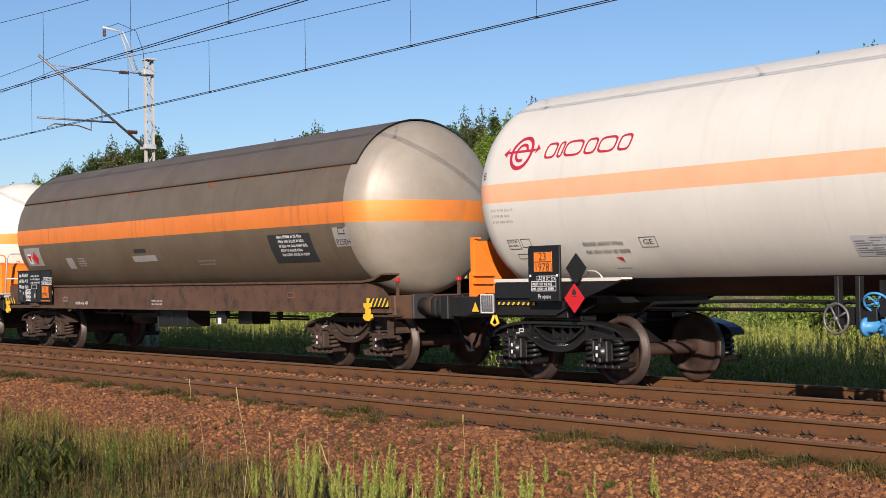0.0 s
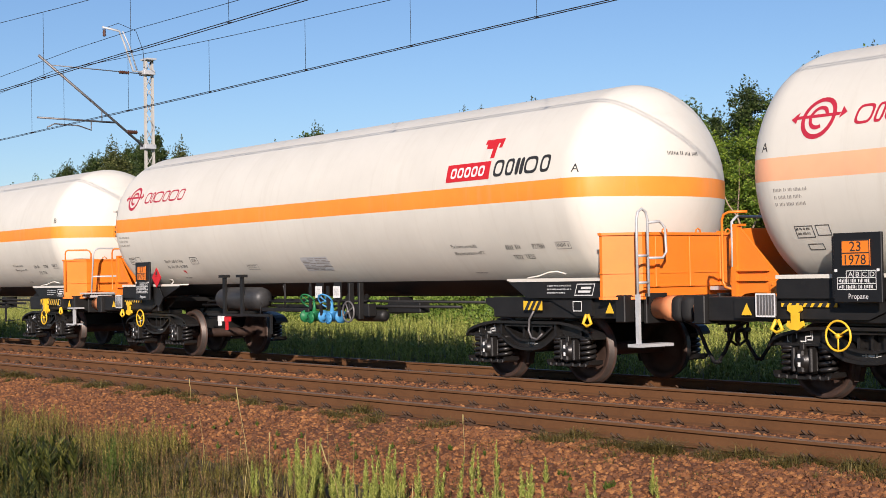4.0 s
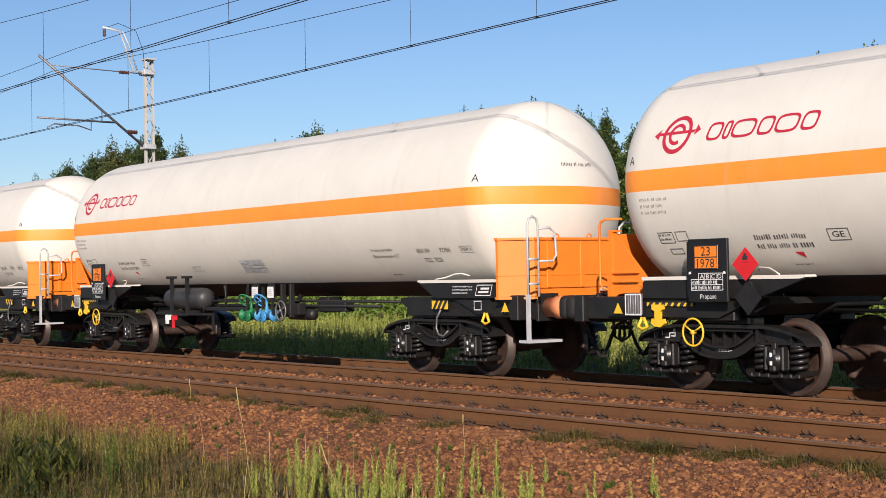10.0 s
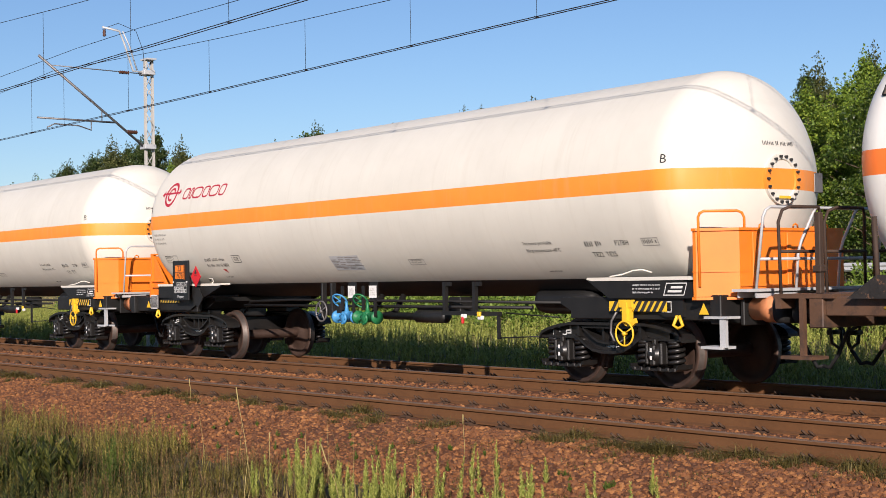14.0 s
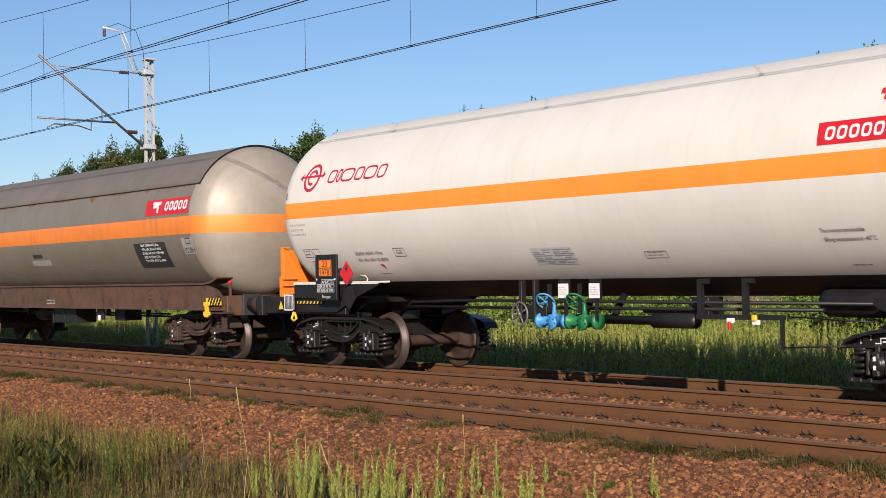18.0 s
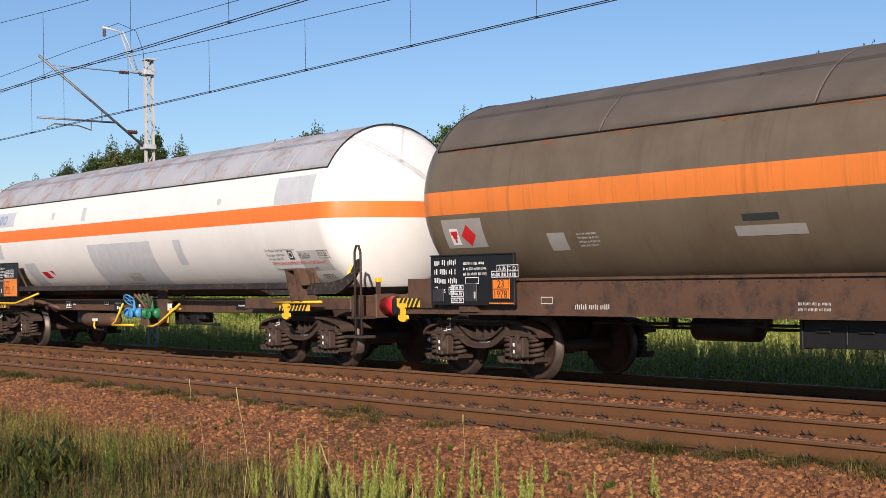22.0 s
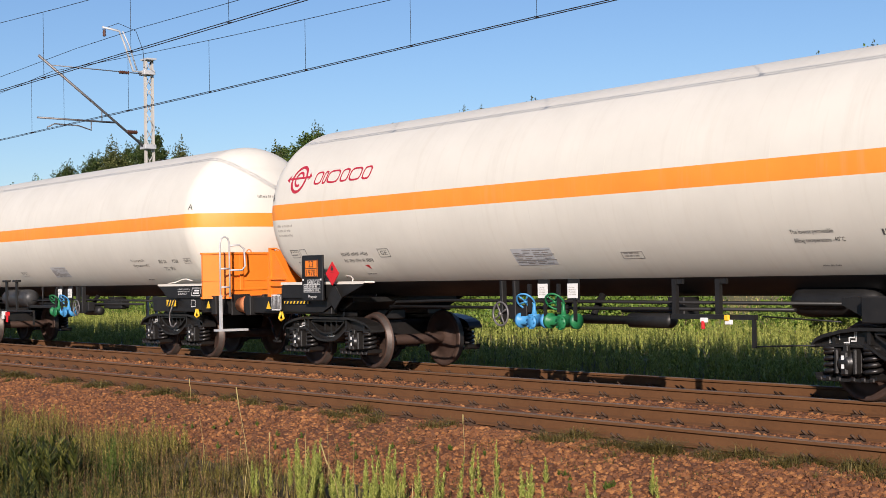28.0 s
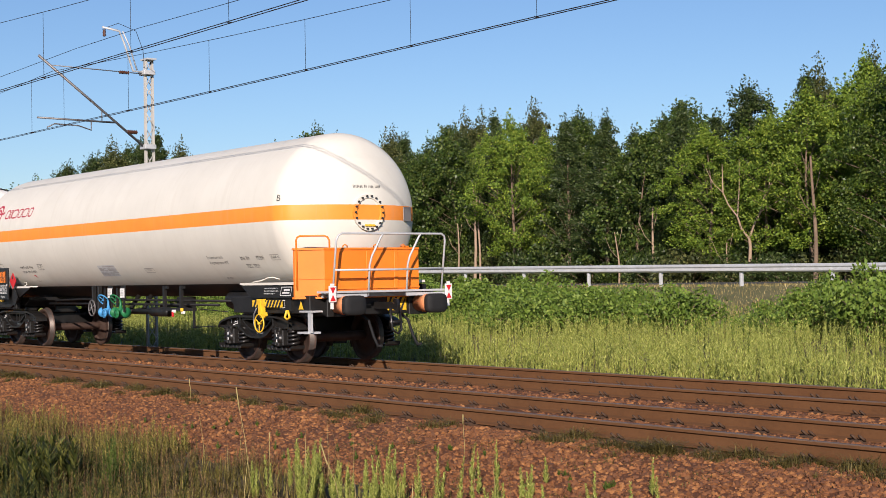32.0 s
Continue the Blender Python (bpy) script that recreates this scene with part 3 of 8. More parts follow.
ICO_F = np.array([[v.index for v in f.verts] for f in ICO.faces])
ICO.free()


def swarm(name, verts, faces, material, label, category, smooth=False):
    me = bpy.data.meshes.new(name)
    me.from_pydata(verts.reshape(-1, 3).tolist(), [], faces.tolist())
    me.materials.append(M[material])
    if smooth:
        me.polygons.foreach_set("use_smooth", [True] * len(me.polygons))
    return tagged(new(name, me), label, category, kind="stuff")


def bed_height(y):
    return np.interp(y, BED_Y, BED_Z)


def spread_stones(name, n, y0, y1, size, label, seed, sink=0.0):
    rng = np.random.default_rng(seed)
    u = rng.random(n)
    y = y0 + (y1 - y0) * rng.random(n)
    x = -(3.6 + 0.2 * y) - (39 * u ** 1.3)
    s = size * (0.55 + 0.9 * rng.random(n) ** 2)
    v = ICO_V[None] * (0.55 + 0.8 * rng.random((n, 12, 1))) * s[:, None, None] * np.stack([np.ones(n), 0.6 + 0.4 * rng.random(n), 0.55 + 0.35 * rng.random(n)], 1)[:, None]
    a = rng.random(n) * 6.28
    c, d = np.cos(a)[:, None], np.sin(a)[:, None]
    v = np.stack([v[..., 0] * c - v[..., 1] * d, v[..., 0] * d + v[..., 1] * c, v[..., 2]], 2)
    v += np.stack([x, y, bed_height(y) + s * (0.5 * rng.random(n) - 0.2) - sink], 1)[:, None]
    f = ICO_F[None] + 12 * np.arange(n)[:, None, None]
    return swarm(name, v, f.reshape(-1, 3), "stones", label, "ballast")


spread_stones("shoulder_ballast", 52000, 8.0, 10.45, 0.027, "angular red-brown ballast stones on the near shoulder", 1)
spread_stones("near_track_ballast", 13000, 10.8, 12.1, 0.03, "dusty ballast stones between the rails", 2, 0.012)
spread_stones("middle_ballast", 15000, 12.3, 14.1, 0.032, "red-brown ballast stones between the two tracks", 4, 0.01)
spread_stones("far_track_ballast", 8000, 14.4, 17.0, 0.034, "ballast stones of the far track", 5, 0.012)


# ---- overhead line ----
def hang(x, low, rise, middle=-6.0):
    d = abs((x - middle + 30) % 60 - 30)
    return low + rise * (d / 30) ** 2


def overhead(label, y, contact, low, rise, drops):
    line = tagged(new("overhead_line"), label, "overhead line")
    line.location = (0, y, contact)
    bm = bmesh.new()
    for dy in (-0.05, 0.05):
        tube(bm, [(-300, dy, 0), (150, dy, 0)], 0.0075, 6)
    part("contact_wire", bm, "wire", line)
    part("messenger_wire", tube(bmesh.new(), [(x, 0, hang(x, low, rise) - contact) for x in range(-246, 134, 3)], 0.006, 6), "wire", line)
    for x in drops:
        bm = tubes(0.0045, [(x, 0, 0), (x, 0, hang(x, low, rise) - contact)], n=5)
        box(bm, x - 0.006, x + 0.006, -0.05, 0.05, -0.006, 0.012)
        part("dropper", bm, "wire", line)
    return line


overhead("twin copper contact wire and messenger above the far track", FAR_Y, 5.5, 6.2, 0.75, [-44.5, -41, -37.4, -35.3, -31.6, -27.7, -23.9, -20.5, -17.2, -13.6, -10, -6, -2])
overhead("twin copper contact wire and messenger above the near track", NEAR_Y, 5.57, 6.3, 1.07, [-35.5, -31.6, -27.8, -23.9, -20.4, -16.8, -13, -9])
feed = tagged(new("feeder_wire"), "single bare feeder wire along the masts", "overhead line")
feed.location = (0, 16.5, 7.95)
part("wire", tube(bmesh.new(), [(x, 0, 0.0004 * (abs(x + 36) % 60 - 0) * (abs(x + 36) % 60 - 60)) for x in range(-246, 134, 4)], 0.007, 6), "wire", feed)


def mast_thing():
    m = tagged(new("catenary_mast"), "pale lattice mast with a tubular cantilever arm", "mast")
    m.location = (-36.1, 17.75, -0.36)
    h = 7.8
    for s in (-1, 1):
        bm = bmesh.new()
        w0, w1 = 0.13, 0.1
        prism(bm, [(s * w0 - 0.025, 0), (s * w0 + 0.025, 0), (s * w1 + 0.025, h), (s * w1 - 0.025, h)], -0.045, 0.045)
        bmesh.ops.rotate(bm, cent=(0, 0, 0), matrix=Matrix.Rotation(radians(90), 3, "Z"), verts=bm.verts)
        part("channel", bm, "concrete", m)
    n = 22
    for k in range(n):
        a, b = h * k / n, h * (k + 1) / n
        wa, wb = 0.13 - 0.03 * a / h, 0.13 - 0.03 * b / h
        s = 1 if k % 2 else -1
        part("lattice_bar", tubes(0.012, [(0.04, s * wa, a), (0.04, -s * wb, b)], [(-0.04, -s * wa, a), (-0.04, s * wb, b)], n=4), "concrete", m)
    part("foundation", boxes((-0.4, 0.4, -0.4, 0.4, -0.6, 0.12), bevel=0.03), "sleeper", m)
    part("cap_plate", boxes((-0.2, 0.2, -0.14, 0.14, h, h + 0.04)), "galv", m)

    def at(y, z):
        return (0, y - 17.75, z + 0.36)
    part("cantilever_tube", tubes(0.035, [at(17.6, 5.12), at(14.69, 7.35)]), "steel", m)
    part("insulator", lathe(bmesh.new(), [(0, 0.03)] + [(0.03 * i, 0.06 if i % 2 else 0.035) for i in range(1, 10)] + [(0.3, 0.03)], "y", at(17.1, 5.5), 12), "ceramic", m)
    part("tie_bar", tubes(0.014, [at(17.6, 7.07), at(15.02, 7.12)]), "steel", m)
    part("tie_insulator", lathe(bmesh.new(), [(0.03 * i, 0.05 if i % 2 else 0.03) for i in range(0, 10)], "y", at(16.9, 7.07), 12), "ceramic", m)
    part("registration_tube", tubes(0.025, [at(14.64, 5.76), at(16.75, 5.73)]), "steel", m)
    part("registration_strut", tubes(0.014, [at(16.4, 5.74), at(16.4, 6.0)]), "steel", m)
    part("steady_arm", tubes(0.018, [at(16.1, 5.72), at(16.1, 5.5), at(15.75, 5.6), at(15.1, 5.62), at(14.9, 5.52)]), "steel", m)
    bm = tubes(0.03, [at(17.7, 7.1), at(17.3, 7.13), at(17.06, 7.85), at(16.92, 8.16), at(16.45, 8.22)], n=6)
    tube(bm, [at(17.42, 7.15), at(17.2, 7.8), at(17.02, 8.16)], 0.02, 6)
    part("feeder_bracket", bm, "galv", m)
    part("feeder_insulator", lathe(bmesh.new(), [(0.02 * i, 0.05 if i % 2 else 0.03) for i in range(0, 10)], "z", at(16.5, 7.98), 12), "ceramic", m)
    part("jumper_wire", tubes(0.008, [at(16.5, 8.2), at(16.9, 8.36), at(17.4, 8.2), at(17.6, 7.7), at(17.65, 6.9)], n=5), "wire", m)
    c = part("clamp", boxes((-0.17, 0.17, -0.2, 0.12, 0, 0.12), bevel=0.01), "galv", m)
    c.location = (0, 0, 7.4)
    again(c, pose(0, 0, 5.42))
    return m


MAST = mast_thing()
for x in (-96.1, -156.1, 23.9):
    copy_thing(MAST, pose(x, 17.75, -0.36))
for x in (-96.1, -36.1, 23.9):
    copy_thing(MAST, pose(x, NEAR_Y + FAR_Y - 17.75, -0.36, 0, 0, 180))

# ---- guardrail ----
guard = tagged(new("guardrail"), "galvanised steel crash barrier with W-shaped beam on posts", "guardrail")
guard.location = (-40, 41, 0.98)
guard.rotation_euler = (0, radians(0.55), 0)
WAVE = [(0, 0.55), (-0.03, 0.57), (-0.08, 0.6), (-0.08, 0.64), (-0.02, 0.68), (-0.02, 0.71), (-0.08, 0.75), (-0.08, 0.79), (-0.03, 0.83), (0, 0.85)]
bm = bmesh.new()
rows = [[bm.verts.new((x, y + dy, z)) for y, z in WAVE] for x, dy in ((-140, 0), (90, 0))]
for k in range(len(WAVE) - 1):
    bm.faces.new((rows[0][k], rows[0][k + 1], rows[1][k + 1], rows[1][k]))
bmesh.ops.recalc_face_normals(bm, faces=bm.faces)
for f in bm.faces:
    if f.normal.y > 0:
        f.normal_flip()
part("beam", bm, "galv", guard)
POST = None
for k in range(-32, 22):
    x = 4.04 * k - 0.13
    if POST is None:
        bm = bmesh.new()
        box(bm, -0.06, 0.06, 0.03, 0.14, -0.4, 0.82, 0.012)
        box(bm, -0.04, 0.04, -0.01, 0.06, 0.6, 0.8)
        POST = part("post", bm, "galv", guard)
        POST.location = (x, 0, 0)
    else:
        again(POST, pose(x, 0, 0))

# ---- the train: common parts ----
def dome_line(depth):
    """A pressed tank end from the joint outwards: a tight knuckle, then a flat crown; (along, radius) pairs."""
    k = depth / 0.7635
    turn = math.atan2(1.038, 1.6365)
    line = [(0.462 * math.sin(t) * k, 1.038 + 0.462 * math.cos(t)) for t in [(math.pi / 2 - turn) * i / 9 for i in range(1, 10)]]
    return line + [((2.4 * math.cos(t) - 1.6365) * k, 2.4 * math.sin(t)) for t in [turn * (1 - i / 8) for i in range(1, 8)]] + [(depth, 0)]


def dome_radius(out, depth):
    """The tank end's radius at a distance beyond the joint."""
    xs, rs = zip(*([(0, TANK_R)] + dome_line(depth)))
    return float(np.interp(out, xs, rs))


def shell(name, length, material, parent, a, b, depth=0.72, label=""):
    """A tank from x = a to b (where the domes begin), with pressed ends."""
    end = dome_line(depth)
    prof = [(a - x, r) for x, r in end[::-1]]
    prof += [(a + (b - a) * i / 12, TANK_R) for i in range(13)]
    prof += [(b + x, r) for x, r in end]
    return part(name, lathe(bmesh.new(), prof, "x", (0, 0, TANK_Z), 96), material, parent, label)


def wheel_profile(bm, y, s):
    """One disc wheel; s: towards the flange side."""
    lathe(bm, [(0.055 * s, 0.09), (0.05 * s, 0.16), (0.02 * s, 0.2), (0.0, 0.33), (0.0, 0.39), (-0.065 * s, 0.395), (-0.067 * s, 0.445), (-0.06 * s, 0.455), (0.03 * s, 0.462), (0.045 * s, 0.488),
               (0.06 * s, 0.486), (0.068 * s, 0.46), (0.068 * s, 0.4), (0.03 * s, 0.385), (0.03 * s, 0.33), (0.05 * s, 0.22), (0.09 * s, 0.17), (0.1 * s, 0.09)], "y", (0, y, 0), 40)


def wheelset_mesh():
    bm = bmesh.new()
    for y, s in ((-0.75, 1), (0.75, -1)):
        wheel_profile(bm, y, s)
    lathe(bm, [(-1.05, 0), (-1.05, 0.06), (-0.86, 0.065), (-0.84, 0.085), (-0.5, 0.09), (0.5, 0.09), (0.84, 0.085), (0.86, 0.065), (1.05, 0.06), (1.05, 0)], "y", (0, 0, 0), 20)
    return bm


def coil(bm, x, y, z0, z1, r, turns=4, wire=0.017):
    n = turns * 10
    tube(bm, [(x + r * math.cos(math.tau * i / 10), y + r * math.sin(math.tau * i / 10), z0 + (z1 - z0) * i / n) for i in range(n + 1)], wire, 6)


AXLE = 0.89
WHEELSETS = []


def bogie(parent, x, cast, rusty_wheels=True, key=""):
    """A two-axle bogie with cast side frames; parts repeat on shared meshes."""
    b = new("bogie")
    b.parent = parent
    b.location = (x, 0, 0)
    tagged(b, label="two-axle bogie with cast side frames and coil springs")
    if key in BOGIE_MESH:
        for name, data, m, label in BOGIE_MESH[key]:
            o = new(name, data)
            o.parent, o.matrix_basis = b, m
            if label:
                o["label"] = label
            if name == "stencil_icon":
                o["kind"] = "stuff"
            if name == "wheelset":
                WHEELSETS.append(o)
        return b
    made = []
    bm = bmesh.new()
    # a cast frame: a flanged arm over each axle box, a hanging belly round a three-cornered window with ribs
    belly = [(0.66, 0.665), (0.54, 0.6), (0.42, 0.525), (0.3, 0.475), (0.15, 0.45), (0, 0.445)]
    window = [(0.52, 0.795), (0.44, 0.745), (0.34, 0.68), (0.24, 0.63), (0.12, 0.605), (0, 0.6)]
    top = [(0, 0.87), (0.72, 0.868), (0.95, 0.84), (1.2, 0.785), (1.32, 0.735), (1.38, 0.665)]
    for s in (-1, 1):
        prism(bm, [(s * 0.5, 0.8), (s * 0.72, 0.66), (s * 1.33, 0.66), (s * 1.33, 0.71), (s * 0.95, 0.83), (s * 0.5, 0.86)], -0.06, 0.05)
        prism(bm, [(s * 0.64, 0.64), (s * 1.34, 0.64), (s * 1.34, 0.668), (s * 0.64, 0.668)], -0.15, 0.08)
        for (ax, az), (bx, bz) in zip(top, top[1:]):
            prism(bm, [(s * ax, az), (s * bx, bz), (s * bx, bz - 0.04), (s * ax, az - 0.04)], -0.18, 0.1)
        for (ax, az), (bx, bz), (cx, cz), (dx, dz) in zip(belly, belly[1:], window[1:], window):
            prism(bm, [(s * ax, az), (s * bx, bz), (s * cx, cz), (s * dx, dz)], -0.06, 0.05)
            prism(bm, [(s * ax, az), (s * bx, bz), (s * bx, bz + 0.04), (s * ax, az + 0.04)], -0.16, 0.08)
            prism(bm, [(s * dx, dz), (s * cx, cz), (s * cx, cz - 0.03), (s * dx, dz - 0.03)], -0.13, -0.05)
        box(bm, s * 0.18 - 0.02, s * 0.18 + 0.02, -0.06, 0.03, 0.6, 0.82)
        box(bm, s * 0.6 - 0.025, s * 0.6 + 0.025, -0.14, -0.05, 0.67, 0.85)
        box(bm, s * 1.1 - 0.02, s * 1.1 + 0.02, -0.12, -0.05, 0.66, 0.79)
    prism(bm, [(-0.54, 0.79), (0.54, 0.79), (0.54, 0.85), (-0.54, 0.85)], -0.07, 0.06)
    prism(bm, [(-0.52, 0.785), (0.52, 0.785), (0.54, 0.81), (-0.54, 0.81)], -0.13, -0.05)
    prism(bm, [(-0.53, 0.8), (0, 0.56), (0.53, 0.8)], 0.03, 0.05)
    box(bm, -0.02, 0.02, -0.05, 0.03, 0.6, 0.82)
    frame_ob = part("side_frame", bm, cast, b)
    frame_ob.location = (0, -1.0, 0)
    made.append(frame_ob)
    made.append(again(frame_ob, pose(0, 1.0, 0, 0, 0, 180)))
    bx = bmesh.new()
    box(bx, -0.15, 0.15, -0.1, 0.1, 0.31, 0.61, 0.04)
    lathe(bx, [(-0.205, 0), (-0.205, 0.06), (-0.19, 0.085), (-0.14, 0.1), (-0.13, 0.13), (-0.08, 0.135)], "y", (0, 0, 0.46), 18)
    box(bx, -0.05, 0.05, -0.2, -0.08, 0.32, 0.6, 0.02)
    for xx in (-0.155, 0.1):
        box(bx, xx, xx + 0.055, -0.17, -0.06, 0.33, 0.625, 0.016)
    box(bx, -0.035, 0.035, -0.16, -0.1, 0.58, 0.67, 0.01)
    # a tray with turned-up lips carries the springs
    prism(bx, [(-0.43, 0.34), (-0.42, 0.28), (-0.33, 0.25), (0.33, 0.25), (0.42, 0.28), (0.43, 0.34), (0.39, 0.3), (0.3, 0.285), (-0.3, 0.285), (-0.39, 0.3)], -0.16, 0.12)
    for xx in (-0.36, -0.24, -0.1, 0.1, 0.24, 0.36):
        box(bx, xx - 0.035, xx + 0.035, -0.175, -0.14, 0.25, 0.305, 0.012)
    first = None
    for xx in (-AXLE, AXLE):
        for y, rz in ((-1.03, 0), (1.03, 180)):
            if first is None:
                first = part("axle_box", bx, cast, b)
                first.matrix_basis = pose(xx, y, 0, 0, 0, rz)
                made.append(first)
            else:
                made.append(again(first, pose(xx, y, 0, 0, 0, rz)))
    mark = part("inspection_mark", quads((-0.02, 0.02, 0, 0.05)), "white", b)
    mark.location = (-AXLE, -1.236, 0.4)
    made += [mark] + [again(mark, pose(xx, -1.236, z)) for xx, z in ((-AXLE, 0.5), (AXLE, 0.4), (AXLE, 0.5))]
    icon = part("stencil_icon", quads((0, 0.15, 0.09, 0.105), (0, 0.012, 0, 0.09), (0, 0.06, 0, 0.012), (0.138, 0.15, 0.04, 0.09), (0.04, 0.11, 0.04, 0.06), (0.2, 0.27, 0.0, 0.014), (0.27, 0.285, 0, 0.06), (0.27, 0.36, 0.06, 0.074), (0.346, 0.36, 0.06, 0.13), (0.3, 0.38, 0.02, 0.034), (0.366, 0.38, 0.02, 0.13)), "white", b)
    icon["kind"] = "stuff"
    icon.location = (-1.2, -1.064, 0.68)
    made.append(icon)
    belt = part("stencil_icon", quads((-0.13, -0.06, 0.02, 0.03), (-0.085, -0.06, 0.008, 0.042), (-0.045, 0.045, 0.01, 0.04), (0.06, 0.13, 0.02, 0.03), (0.06, 0.085, 0.008, 0.042)), "pale", b)
    belt["kind"] = "stuff"
    belt.location = (0, -1.064, 0.52)
    made.append(belt)
    cb = bmesh.new()
    coil(cb, 0, 0, 0.31, 0.6, 0.09, 4, 0.03)
    lathe(cb, [(0.29, 0), (0.29, 0.055), (0.6, 0.055), (0.6, 0.12), (0.645, 0.12), (0.645, 0)], "z", (0, 0, 0), 12)
    c0 = None
    for xx in (-AXLE, AXLE):
        for y in (-1.04, 1.04):
            for s in (-0.275, 0.275):
                if c0 is None:
                    c0 = part("coil_spring", cb, cast, b)
                    c0.location = (xx + s, y, 0)
                    made.append(c0)
                else:
                    made.append(again(c0, pose(xx + s, y, 0)))
    made.append(part("bolster", boxes((-0.2, 0.2, -0.95, 0.95, 0.5, 0.8), (-0.35, 0.35, -0.3, 0.3, 0.8, 0.98), (-0.4, 0.4, -1.05, -0.75, 0.86, 0.97), (-0.4, 0.4, 0.75, 1.05, 0.86, 0.97), bevel=0.02), cast, b))
    shoe = bmesh.new()
    prism(shoe, [(0.44, 0.22), (0.5, 0.22), (0.55, 0.4), (0.54, 0.56), (0.48, 0.56), (0.48, 0.4)], -0.05, 0.05)
    s0 = part("brake_shoe", shoe, "rustcast" if rusty_wheels else cast, b)
    s0.matrix_basis = pose(AXLE, -0.75, 0, 0, 0, 180)
    made.append(s0)
    for xx, y, rz in ((AXLE, 0.75, 180), (-AXLE, -0.75, 0), (-AXLE, 0.75, 0)):
        made.append(again(s0, pose(xx, y, 0, 0, 0, rz)))
    bb = part("brake_beam", tubes(0.03, [(0, -0.8, 0.42), (0, 0.8, 0.42)]), cast, b)
    bb.location = (0.33, 0, 0)
    made += [bb, again(bb, pose(-0.33, 0, 0))]
    w0 = part("wheelset", wheelset_mesh(), "wheel", b, "solid steel wheelset with a polished tread")
    w0.data.materials.append(M["tread"])
    for p in w0.data.polygons:
        r = math.hypot(p.center.x, p.center.z)
        if r > 0.44 and (p.normal.x * p.center.x + p.normal.z * p.center.z) / r > 0.6:
            p.material_index = 1
    w0.location = (-AXLE, 0, 0.46)
    w1 = again(w0, pose(AXLE, 0, 0.46))
    made += [w0, w1]
    WHEELSETS.extend((w0, w1))
    bpy.context.view_layer.update()
    BOGIE_MESH[key] = [(o.name.split(".")[0], o.data, o.matrix_basis.copy(), o.get("label", "")) for o in made]
    return b


BOGIE_MESH = {}
SHARED = {}


def shared(key, name, make, material, parent, m=None, label=""):
    """A part whose mesh is made once and used again on every wagon."""
    if key not in SHARED:
        ob = part(name, make(), material, parent, label)
        SHARED[key] = ob.data
    else:
        ob = new(name, SHARED[key])
        ob.parent = parent
        tagged(ob, label=label)
    if m is not None:
        ob.matrix_basis = m
    if name in ("stencil_text", "table_digits", "table_letters", "load_table", "number_print", "hazard_striping", "stencil_icon", "product_name", "flame_sign", "brand_badge", "brake_rigging", "underframe", "headstock"):
        ob["kind"] = "stuff"
    return ob


def buffer_head():
    """A square buffer plate with well rounded corners and a shallow dished face, on a flared neck."""
    bm, rings = bmesh.new(), []
    for x, hw, hh in ((-0.2, 0.13, 0.13), (-0.16, 0.19, 0.155), (-0.12, 0.222, 0.172), (-0.03, 0.225, 0.172), (0.0, 0.2, 0.15), (0.006, 0.1, 0.075)):
        ring = []
        for k in range(28):
            a = math.tau * k / 28
            c, d = math.cos(a), math.sin(a)
            ring.append(bm.verts.new((x, hw * math.copysign(abs(c) ** 0.5, c), 1.06 + hh * math.copysign(abs(d) ** 0.5, d))))
        rings.append(ring)
    for p, q in zip(rings, rings[1:]):
        for k in range(28):
            bm.faces.new((p[k], p[(k + 1) % 28], q[(k + 1) % 28], q[k])).smooth = True
    bm.faces.new(rings[0][::-1]), bm.faces.new(rings[-1])
    bmesh.ops.recalc_face_normals(bm, faces=bm.faces)
    return bm


def buffers(w, length, shank, head="black"):
    """Buffers at both ends; each one a part with its collar and head."""
    for x, rz in ((0.13, 180), (length + 0.13, 0)):
        for y in (-0.875, 0.875):
            b = shared("buffer_case" + head, "buffer", lambda: lathe(bmesh.new(), [(-0.62, 0), (-0.62, 0.14), (-0.58, 0.14), (-0.57, 0.115), (-0.3, 0.11), (-0.3, 0)], "x", (0, 0, 1.06), 24), head, w, pose(x, y, 0, 0, 0, rz), "side buffer with a round head")
            shared("buffer_collar" + shank, "collar", lambda: lathe(bmesh.new(), [(-0.6, 0.1), (-0.6, 0.14), (-0.4, 0.14), (-0.39, 0.165), (-0.13, 0.165), (-0.13, 0.1)], "x", (0, 0, 1.06), 24), shank, b)
            shared("buffer_head", "buffer_head", buffer_head, "rubber", b)
            shared("buffer_plate" + head, "mounting_plate", lambda: boxes((-0.66, -0.6, -0.2, 0.2, 0.86, 1.26), bevel=0.01), head, b)


